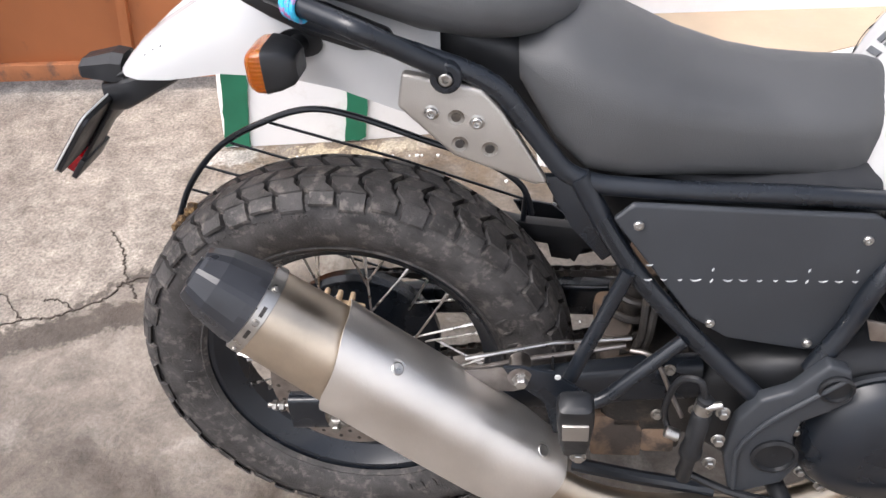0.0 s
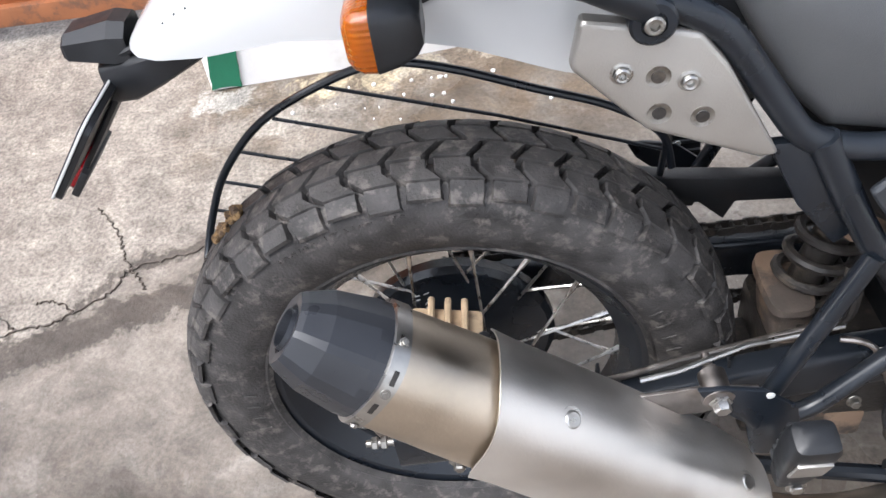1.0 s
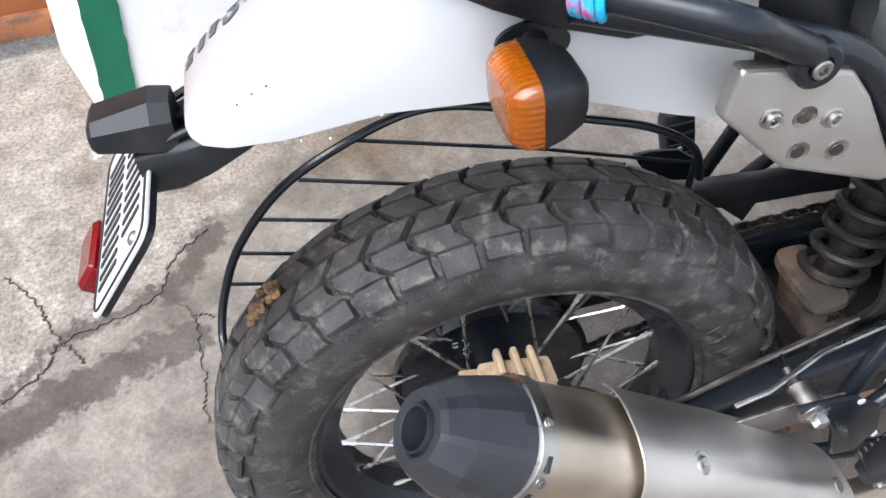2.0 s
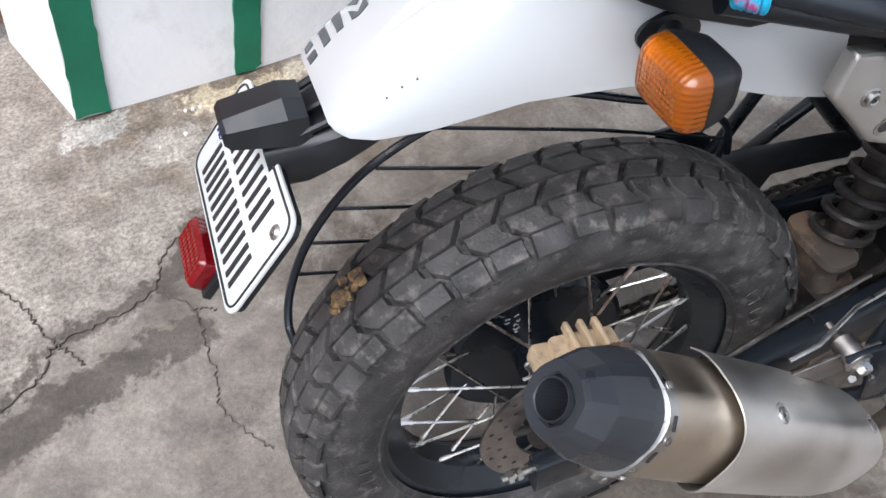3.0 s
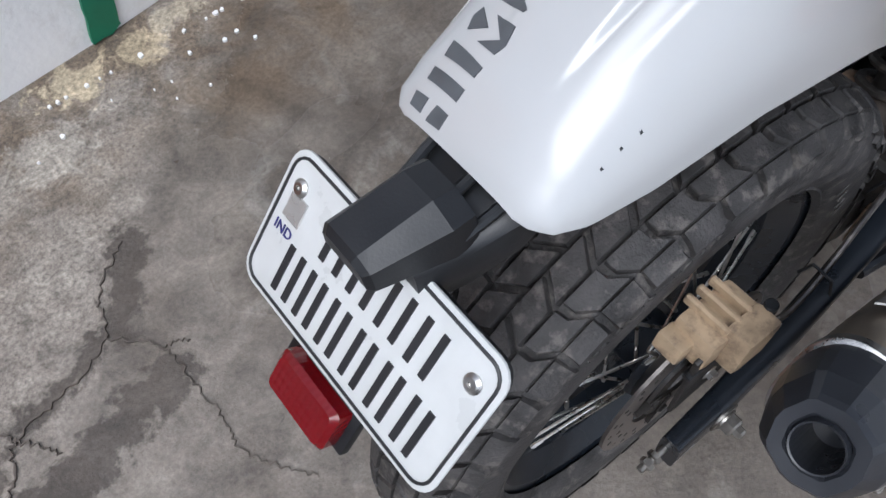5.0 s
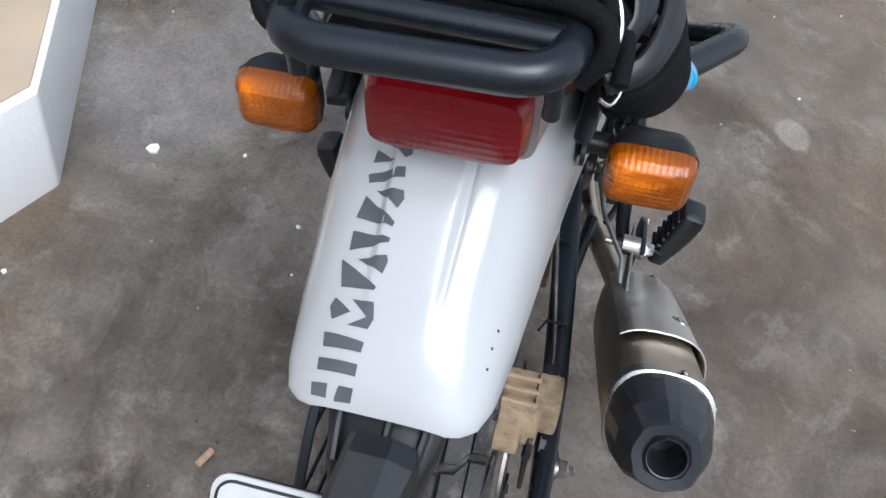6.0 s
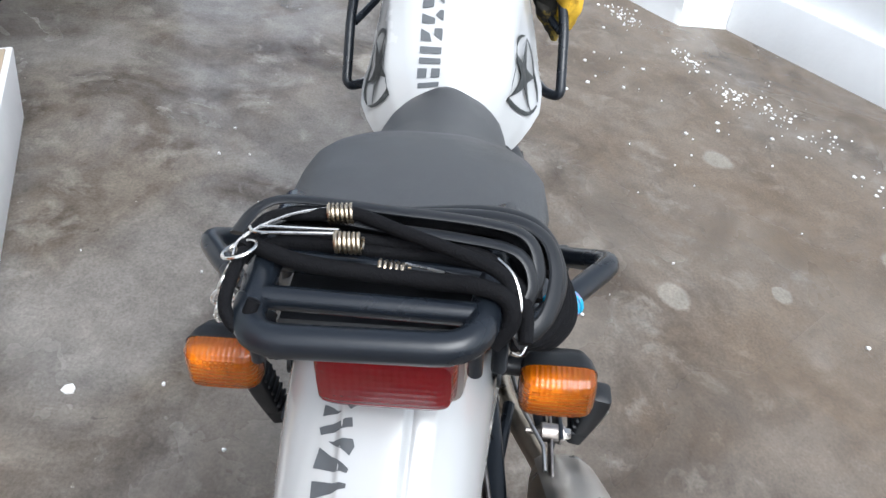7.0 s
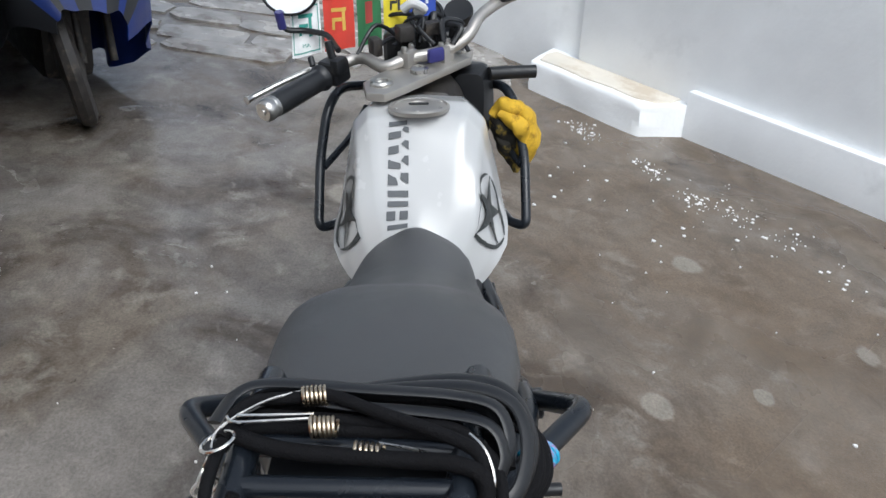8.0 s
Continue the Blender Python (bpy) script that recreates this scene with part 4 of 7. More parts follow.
def fender_decals():
    def on(u, v):
        return fender_point(u, v, 0.0012)

    # stencil strokes of the word, letter by letter, as (along, across) corners
    def letter(*quads):
        for q in quads:
            decal(FENDER, on, q)

    letter([(-0.2086, 0.72), (-0.2087, 0.55), (-0.2154, 0.62), (-0.2148, 0.79)], [(-0.2088, 0.43), (-0.209, 0.28), (-0.2158, 0.32), (-0.2163, 0.53)], [(-0.1962, 0.64), (-0.1973, 0.26), (-0.2031, 0.27), (-0.2023, 0.66)])
    letter([(-0.1828, 0.61), (-0.1861, 0.23), (-0.1915, 0.24), (-0.1908, 0.60)])
    letter([(-0.1643, 0.555), (-0.1715, 0.40), (-0.1761, 0.56), (-0.1690, 0.595)], [(-0.1648, 0.40), (-0.1652, 0.21), (-0.1735, 0.185), (-0.1730, 0.25)], [(-0.1730, 0.25), (-0.1735, 0.185), (-0.1791, 0.22), (-0.1786, 0.41)])
    letter([(-0.1430, 0.558), (-0.1574, 0.215), (-0.1592, 0.23), (-0.1585, 0.52)], [(-0.1430, 0.415), (-0.1402, 0.177), (-0.1435, 0.158), (-0.1504, 0.184)])
    letter([(-0.1265, 0.51), (-0.1310, 0.18), (-0.1335, 0.185), (-0.1378, 0.51)])
    letter([(-0.1062, 0.46), (-0.1225, 0.17), (-0.1250, 0.185), (-0.1185, 0.51)], [(-0.1030, 0.385), (-0.1045, 0.155), (-0.1090, 0.135), (-0.1148, 0.175)])
    letter([(-0.0932, 0.48), (-0.0910, 0.18), (-0.0969, 0.168), (-0.0983, 0.46)], [(-0.0787, 0.444), (-0.0820, 0.36), (-0.0857, 0.29), (-0.0862, 0.458)], [(-0.0700, 0.43), (-0.0800, 0.153), (-0.0835, 0.15), (-0.0857, 0.20)])
    for u, v in ((-0.1553, -0.842), (-0.1664, -0.842), (-0.1781, -0.859)):
        decal(FENDER, on, [(u, v), (u, v + 0.010), (u + 0.0012, v + 0.014), (u + 0.0016, v)], "paint_chip", PLASTIC, 2)


fender_decals()

# tail lamp and its housing
def tail_lamp():
    bm = bmesh.new()
    rings = [ring_pts(w + 0.003, zt, zb, x, 24, 6.0, -0.0085) for x, w, zt, zb in ((-0.109, 0.033, 0.658, 0.628), (-0.106, 0.042, 0.668, 0.622), (-0.096, 0.0455, 0.672, 0.618), (-0.05, 0.049, 0.676, 0.618))]
    loft(bm, rings)
    part("tail_lamp", bm, RED, bike, "dark red tail lamp lens")
    bm = bmesh.new()
    rings = [ring_pts(w, zt, zb, x, 24, 6.0, -0.010) for x, w, zt, zb in ((-0.090, 0.049, 0.675, 0.615), (-0.091, 0.0515, 0.678, 0.613), (-0.03, 0.062, 0.682, 0.612), (0.02, 0.060, 0.675, 0.62))]
    loft(bm, rings)
    part("lamp_housing", bm, SILVER, bike, "silver-grey tail lamp housing")
    bm = bmesh.new()
    loft(bm, [ring_pts(w, zt, zb, x, 24, 3.0, -0.004) for x, w, zt, zb in ((-0.045, 0.066, 0.678, 0.61), (0.0, 0.092, 0.665, 0.60), (0.05, 0.104, 0.640, 0.585), (0.16, 0.10, 0.60, 0.55))])
    part("tail_cowl", bm, PLASTIC, bike, "matt black tail cowl under the rack")


tail_lamp()
for s in (-1, 1):
    bm = bmesh.new()
    prism(bm, [(-0.038, 0.586), (-0.014, 0.592), (0.015, 0.592), (0.06, 0.578), (0.125, 0.55), (0.135, 0.528), (0.085, 0.527), (0.035, 0.545), (-0.004, 0.565)], 0.013, Matrix(((1, 0, 0, 0), (0.06 * s, 0, s, s * 0.082), (0, 1, 0, 0), (0, 0, 0, 1))), 0.005, 3)
    part("side_cover", bm, PLASTIC, bike, "matt black side cover above the fender")


def indicator(s):
    """s = -1 right, 1 left."""
    y0 = s * 0.085
    bm = bmesh.new()
    sweep(bm, [(0.022, y0, 0.535), (0.020, s * 0.096, 0.536), (0.018, s * 0.112, 0.537)], [0.014, 0.0085, 0.0085], 14)
    stem = part("indicator", bm, PLASTIC, bike, "amber indicator on a black stalk")
    bm = bmesh.new()
    yc, zc = (0.146, 0.539) if s > 0 else (-0.139, 0.532)
    rings = []
    for x, w, h in ((0.036, 0.018, 0.012), (0.031, 0.024, 0.018), (0.018, 0.030, 0.0225), (0.004, 0.033, 0.025)):
        rings.append([(p[0], p[1], p[2]) for p in ring_pts(w, zc + h, zc - h, x, 28, 5.5, yc)])
    loft(bm, rings)
    part("housing", bm, PLASTIC, stem, "black indicator housing")
    bm = bmesh.new()
    rings = []
    for x, w, h in ((0.006, 0.0325, 0.0245), (-0.006, 0.0318, 0.0238), (-0.012, 0.0290, 0.0210), (-0.0160, 0.0245, 0.0165), (-0.0168, 0.012, 0.008)):
        rings.append(ring_pts(w, zc + h, zc - h, x, 28, 5.5, yc))
    loft(bm, rings)
    part("lens", bm, AMBER, stem, "ribbed amber lens")
    bm = bmesh.new()
    rows = []
    for i in range(15):
        z = zc + 0.0185 * (i / 7 - 1)
        rows.append([(0.0005 - (0.003 if i % 2 else 0.0) - 0.004 * (j / 6 - 1) ** 2, yc + 0.0255 * (j / 6 - 1), z) for j in range(13)])
    shell(bm, rows, 0.0012)
    part("reflector", bm, CHROME, stem, "bright ridged reflector")
    bm = bmesh.new()
    sweep(bm, [(0.022, s * 0.088, 0.535), (0.022, s * 0.0915, 0.535)], 0.026, 20, flat=0.6)
    part("grommet", bm, PLASTIC, stem)


indicator(-1)
indicator(1)


def seats():
    bm = bmesh.new()
    R = []
    for x, w, zt, zb in ((-0.005, 0.080, 0.645, 0.605), (0.02, 0.102, 0.660, 0.590), (0.08, 0.115, 0.655, 0.570), (0.16, 0.125, 0.640, 0.540), (0.22, 0.126, 0.625, 0.528), (0.258, 0.120, 0.614, 0.526), (0.285, 0.109, 0.603, 0.528), (0.307, 0.092, 0.592, 0.534), (0.322, 0.070, 0.580, 0.542), (0.329, 0.045, 0.570, 0.55)):
        R.append(ring_pts(w, zt, zb, x, 36, 2.9, -0.006 + 0.012 * max(0.0, (x - 0.2) / 0.13), 0.15))
    loft(bm, R)
    part("pillion_seat", bm, SEAT, bike, "dark grey vinyl pillion seat", angle=60)
    bm = bmesh.new()
    R = []
    for x, w, zt, zb, dm, p in ((0.262, 0.110, 0.540, 0.490, 0.1, 2.9), (0.30, 0.130, 0.562, 0.420, 0.18, 2.9), (0.335, 0.136, 0.556, 0.385, 0.26, 2.7), (0.38, 0.136, 0.532, 0.376, 0.36, 2.5), (0.44, 0.124, 0.503, 0.370, 0.46, 2.4), (0.50, 0.110, 0.482, 0.364, 0.50, 2.3), (0.55, 0.101, 0.470, 0.358, 0.44, 2.4), (0.60, 0.095, 0.465, 0.350, 0.42, 2.3), (0.635, 0.089, 0.464, 0.345, 0.42, 2.2), (0.655, 0.080, 0.463, 0.345, 0.42, 2.2), (0.668, 0.064, 0.459, 0.350, 0.40, 2.2), (0.678, 0.038, 0.450, 0.370, 0.30, 2.2)):
        low = ring_pts(w, zt, zb, x, 36, 7.0, 0.001, 0.0)
        R.append([q if q[2] < (zt + zb) / 2 - 1e-6 else t for q, t in zip(low, ring_pts(w, zt, zb, x, 36, p, 0.001, dm))])
    loft(bm, R)
    part("rider_seat", bm, SEAT, bike, "dark grey vinyl rider seat", angle=60)


seats()

# subframe and rails
for s in (-1, 1):
    bent([(-0.01, s * 0.10, 0.60), (0.112, s * 0.189, 0.582), (0.187, s * 0.150, 0.524)], 0.0105, BLACK, "grab_rail", "black tubular grab rail", 14, 0.02)
    bent([(0.040, s * 0.115, 0.572), (0.140, s * 0.140, 0.545), (0.214, s * 0.137, 0.515), (0.244, s * 0.137, 0.495), (0.311, s * 0.137, 0.395), (0.346, s * 0.137, 0.380), (0.443, s * 0.137, 0.370), (0.56, s * 0.131, 0.362), (0.680, s * 0.112, 0.340)], 0.0115, BLACK, "frame_tube", "satin black subframe tube", 14, 0.05)
    bent([(0.326, s * 0.139, 0.393), (0.384, s * 0.147, 0.278), (0.462, s * 0.149, 0.178), (0.565, s * 0.152, 0.065)], 0.0125, BLACK, "frame_tube", "satin black diagonal frame tube", 14, 0.05)
    bent([(0.386, s * 0.155, 0.274), (0.319, s * 0.169, 0.110), (0.305, s * 0.177, 0.087)], 0.0095, BLACK, "strut", "black footpeg hanger strut", 12, 0.02)
    bent([(0.458, s * 0.157, 0.172), (0.363, s * 0.171, 0.079), (0.326, s * 0.177, 0.072)], 0.0095, BLACK, "strut", "black footpeg hanger strut", 12, 0.02)


def side_parts(s):
    """Cast plate, side panel and their bolts on one side."""
    m = Matrix(((1, 0, 0, 0), (0, 0, s, s * 0.132), (0, 1, 0, 0), (0, 0, 0, 1)))
    bm = bmesh.new()
    prism(bm, [(0.134, 0.483), (0.190, 0.424), (0.278, 0.386), (0.292, 0.388), (0.245, 0.474), (0.225, 0.500), (0.180, 0.512), (0.142, 0.520)], 0.016, m, 0.005, 3)
    pl = part("cast_plate", bm, SILVER, bike, "silver cast bracket plate with socket bolts")
    for k, (x, z) in enumerate(((0.170, 0.476), (0.196, 0.470), (0.218, 0.464), (0.198, 0.439), (0.230, 0.432))):
        bm = bmesh.new()
        mm = axis_frame((x, s * 0.1482, z), (0, s, 0))
        if k in (0, 2):
            lathe(bm, [(0.0082, -0.001), (0.0085, 0.0006), (0.0066, 0.0012), (0.006, 0.0008), (0.0058, 0.004), (0.0046, 0.005), (0.003, 0.0045), (0.0026, 0.001), (0.0004, 0.001)], mm, 20)
            part("socket_bolt", bm, CHROME, pl)
        else:
            lathe(bm, [(0.0088, -0.0008), (0.0090, 0.0008), (0.0076, 0.0004), (0.0052, -0.0), (0.0046, 0.0006), (0.0004, 0.0002)], mm, 20)
            part("hole_ring", bm, DULL, pl)
            bm = bmesh.new()
            lathe(bm, [(0.0052, 0.0002), (0.0050, 0.0010), (0.0016, 0.0012)], mm, 18)
            part("hole", bm, GRIME, pl)
    bm = bmesh.new()
    lathe(bm, [(0.0165, -0.012), (0.0165, 0.006), (0.0145, 0.008), (0.009, 0.008), (0.0085, 0.005), (0.0075, 0.005), (0.007, 0.0095), (0.004, 0.0095), (0.0035, 0.006), (0.0005, 0.006)], axis_frame((0.189, s * 0.151, 0.517), (0, s, 0)), 24)
    boss = part("mount_ring", bm, BLACK, bike, "black rail mounting boss with a socket bolt")
    bm = bmesh.new()
    lathe(bm, [(0.0068, 0.006), (0.0070, 0.0105), (0.0055, 0.0115), (0.0034, 0.0112), (0.0030, 0.008), (0.0004, 0.008)], axis_frame((0.189, s * 0.151, 0.517), (0, s, 0)), 20)
    part("socket_bolt", bm, DULL, boss)
    m = Matrix(((1, 0, 0, 0), (-s * 0.086, 0, s, s * 0.182), (0, 1, 0, 0), (0, 0, 0, 1)))
    bm = bmesh.new()
    prism(bm, [(0.364, 0.348), (0.385, 0.367), (0.650, 0.336), (0.678, 0.316), (0.683, 0.236), (0.650, 0.143), (0.606, 0.142), (0.509, 0.167), (0.462, 0.203)], 0.010, m, 0.005, 3)
    pn = part("side_panel", bm, PANEL, bike, "dark grey embossed side panel")
    for x, z in ((0.392, 0.340), (0.486, 0.194), (0.607, 0.155), (0.646, 0.305)):
        bm = bmesh.new()
        cap_bolt(bm, (x, s * (0.1923 - 0.086 * x), z), (0, s, 0), 0.0058, 0.004)
        part("screw", bm, CHROME, pn)
    # glints on the embossed word's lower edges, painted as short hooked light strokes
    rnd = random.Random(3)
    for k in range(14):
        x = 0.408 + 0.0182 * k
        zc = 0.263 - (x - 0.408) * 0.072
        for dz, w in ((0.0, (0.009, 0.006, 0.005, 0.013, 0.003, 0.011)[k % 6]),) + (((0.021, 0.008),) if k == 0 else ((0.016, 0.002),) if k in (4, 10, 13) else ()):
            bm = bmesh.new()
            pts = [(x + t * w / 2, s * (0.1926 - 0.086 * (x + t * w / 2)), zc + dz + (0.0018 * t * t if w > 0.004 else 0.0025 * t) + rnd.uniform(-0.0003, 0.0003)) for t in (-1, -0.5, 0, 0.5, 1)]
            sweep(bm, pts, [0.0005, 0.0011, 0.0012, 0.0010, 0.0004], 6)
            part("glint_stroke", bm, EMBOSS, pn)


side_parts(-1)
side_parts(1)


# number plate, its bracket, lamp and reflector
def plate_assembly():
    up = -Vector((-0.0655, 0, -0.074)).normalized()
    back = Vector((0, 1, 0)).cross(up)
    if back.x > 0:
        back = -back
    m = Matrix((Vector((0, -1, 0)), up, back)).transposed().to_4x4()
    m = Matrix.Translation((-0.293, 0.004, 0.414)) @ m
    W, H = 0.198, 0.104

    def rr(w, h, r, k=5):
        out = []
        for cx, cy, a0 in ((w / 2 - r, h / 2 - r, 0), (-w / 2 + r, h / 2 - r, 90), (-w / 2 + r, -h / 2 + r, 180), (w / 2 - r, -h / 2 + r, 270)):
            for i in range(k + 1):
                a = math.radians(a0 + 90 * i / k)
                out.append((cx + r * math.cos(a), cy + r * math.sin(a)))
        return out

    bm = bmesh.new()
    prism(bm, rr(W - 0.004, H - 0.004, 0.014), 0.006, m @ Matrix.Translation((0, 0, -0.006)), 0.001)
    holder = part("plate_holder", bm, PLASTIC, bike, "black number plate backing frame")
    bm = bmesh.new()
    prism(bm, rr(W, H, 0.015), 0.0025, m, 0.0008)
    part("number_plate", bm, PLATE, holder, "white two-line number plate")
    bm = bmesh.new()
    ring = [m @ Vector((x, y, 0.003)) for x, y in rr(W - 0.009, H - 0.009, 0.012)]
    sweep(bm, ring, 0.0011, 6, closed=True)
    part("plate_border", bm, INK, holder)

    def bar(x, y, w, h, mat=INK, name="plate_mark"):
        b2 = bmesh.new()
        box(b2, (w, h, 0.0012), m @ Matrix.Translation((x, y, 0.0031)), 0.0)
        part(name, b2, mat, holder)

    for y, h, w, xs in ((0.0205, 0.032, 0.021, (-0.036, -0.008, 0.020, 0.048)), (-0.0225, 0.035, 0.018, (-0.060, -0.036, -0.011, 0.015, 0.041, 0.067))):
        for x in xs:
            bar(x - w * 0.33, y, 0.0050, h)
            bar(x + w * 0.33, y, 0.0050, h)
    bar(-0.078, 0.0145, 0.016, 0.018, GREY, "hologram_sticker")
    cu = bpy.data.curves.new("country_mark", "FONT")
    cu.body, cu.size, cu.align_x, cu.align_y, cu.extrude = "IND", 0.0100, "CENTER", "CENTER", 0.0004
    tx = new("country_mark_curve", cu)
    dg = bpy.context.evaluated_depsgraph_get()
    me = bpy.data.meshes.new_from_object(tx.evaluated_get(dg))
    bpy.data.objects.remove(tx)
    me.transform(m @ Matrix.Translation((-0.080, -0.003, 0.0031)))
    me.materials.clear()
    me.materials.append(NAVY)
    ob = new("country_mark", me)
    ob.parent = holder
    for x in (-0.0815, 0.0815):
        b2 = bmesh.new()
        lathe(b2, [(0.006, 0.002), (0.0062, 0.0036), (0.004, 0.0055), (0.002, 0.0055), (0.0018, 0.004), (0.0003, 0.004)], m @ Matrix.Translation((x, 0.0285, 0)), 16)
        part("plate_bolt", b2, CHROME, holder)
    bm = bmesh.new()
    loft(bm, [[m @ Vector((x, y, z)) for x, y in rr(w, h, 0.004, 2)] for z, w, h in ((-0.004, 0.062, 0.032), (0.007, 0.062, 0.032), (0.011, 0.055, 0.026))])
    bmesh.ops.translate(bm, verts=bm.verts, vec=m.to_3x3() @ Vector((-0.004, -0.078, -0.004)))
    part("reflector", bm, RED, holder, "red rear reflector below the plate")
    bm = bmesh.new()
    box(bm, (0.076, 0.034, 0.008), m @ Matrix.Translation((-0.004, -0.078, -0.012)), 0.002)
    box(bm, (0.05, 0.12, 0.006), m @ Matrix.Translation((0, -0.01, -0.010)), 0.002)
    part("reflector_bracket", bm, PLASTIC, holder)
    # plate lamp box and its arm under the fender
    bm = bmesh.new()
    ends = [
        (-0.289, [(0.019, 0.472), (0.019, 0.481), (0.015, 0.484), (-0.007, 0.484), (-0.015, 0.480), (-0.017, 0.471)]),
        (-0.285, [(0.022, 0.469), (0.022, 0.483), (0.017, 0.488), (-0.008, 0.488), (-0.018, 0.482), (-0.020, 0.468)]),
        (-0.240, [(0.017, 0.466), (0.017, 0.491), (0.012, 0.497), (-0.012, 0.497), (-0.028, 0.488), (-0.030, 0.465)]),
        (-0.225, [(0.016, 0.466), (0.016, 0.490), (0.011, 0.494), (-0.012, 0.494), (-0.027, 0.486), (-0.029, 0.466)]),
    ]
    loft(bm, [[(x - 0.005, y, z + 0.006) for y, z in ring] for x, ring in ends])
    part("plate_lamp", bm, PLASTIC, bike, "black plate lamp housing", angle=20)
    bm = bmesh.new()
    R = []
    for x, w, zt, zb in ((-0.268, 0.022, 0.466, 0.425), (-0.24, 0.032, 0.474, 0.430), (-0.21, 0.040, 0.482, 0.445), (-0.16, 0.042, 0.50, 0.47), (-0.10, 0.045, 0.53, 0.50)):
        R.append(ring_pts(w, zt, zb, x, 16, 5.0, 0.0))
    loft(bm, R)
    arm = part("plate_arm", bm, PLASTIC, bike, "black tail bracket arm")
    for y in (-0.028, -0.004, 0.028):
        bm = bmesh.new()
        sweep(bm, [(-0.243, y * 0.9, 0.476), (-0.22, y, 0.484), (-0.17, y * 1.1, 0.502)], 0.0035, 8)
        part("rib", bm, PLASTIC, arm)


plate_assembly()


# wire guard round the rear tyre's left side
def wheel_guard():
    bm = bmesh.new()
    pts = smooth_line([(0.27, 0.085, 0.20), (0.255, 0.085, 0.25), (0.20, 0.085, 0.292), (0.12, 0.085, 0.325), (0.03, 0.085, 0.362), (-0.035, 0.085, 0.376), (-0.10, 0.085, 0.361), (-0.18, 0.085, 0.322), (-0.24, 0.083, 0.262), (-0.275, 0.078, 0.20), (-0.29, 0.06, 0.16), (-0.288, 0.03, 0.148)], 6)
    sweep(bm, pts, 0.0048, 10)
    g = part("wheel_guard", bm, BLACK, bike, "black bent-rod guard beside the rear tyre")
    for (xa, za), (xb, zb) in (((-0.10, 0.357), (0.262, 0.225)), ((-0.165, 0.326), (0.262, 0.168)), ((-0.215, 0.288), (0.255, 0.118)), ((-0.244, 0.248), (0.24, 0.07)), ((-0.268, 0.208), (0.22, 0.03))):
        bm = bmesh.new()
        sweep(bm, [(xa, 0.084, za), ((xa + xb) / 2, 0.086, (za + zb) / 2 + 0.004), (xb, 0.085, zb)], 0.0022, 8)
        part("guard_rod", bm, BLACK, g)
    bm = bmesh.new()
    sweep(bm, [(0.262, 0.085, 0.235), (0.25, 0.086, 0.12), (0.21, 0.088, 0.01)], 0.0042, 8)
    part("guard_stay", bm, BLACK, g)


wheel_guard()


# swingarm, brake, shock and what shows between wheel and engine
def beam(name, pts, w, h, mat, label, p=5.0):
    bm = bmesh.new()
    rings = []
    for (x, y, z), ww, hh in zip(pts, w, h):
        rings.append(ring_pts(ww, z + hh, z - hh, x, 20, p, y))
    loft(bm, rings)
    return part(name, bm, mat, bike, label)


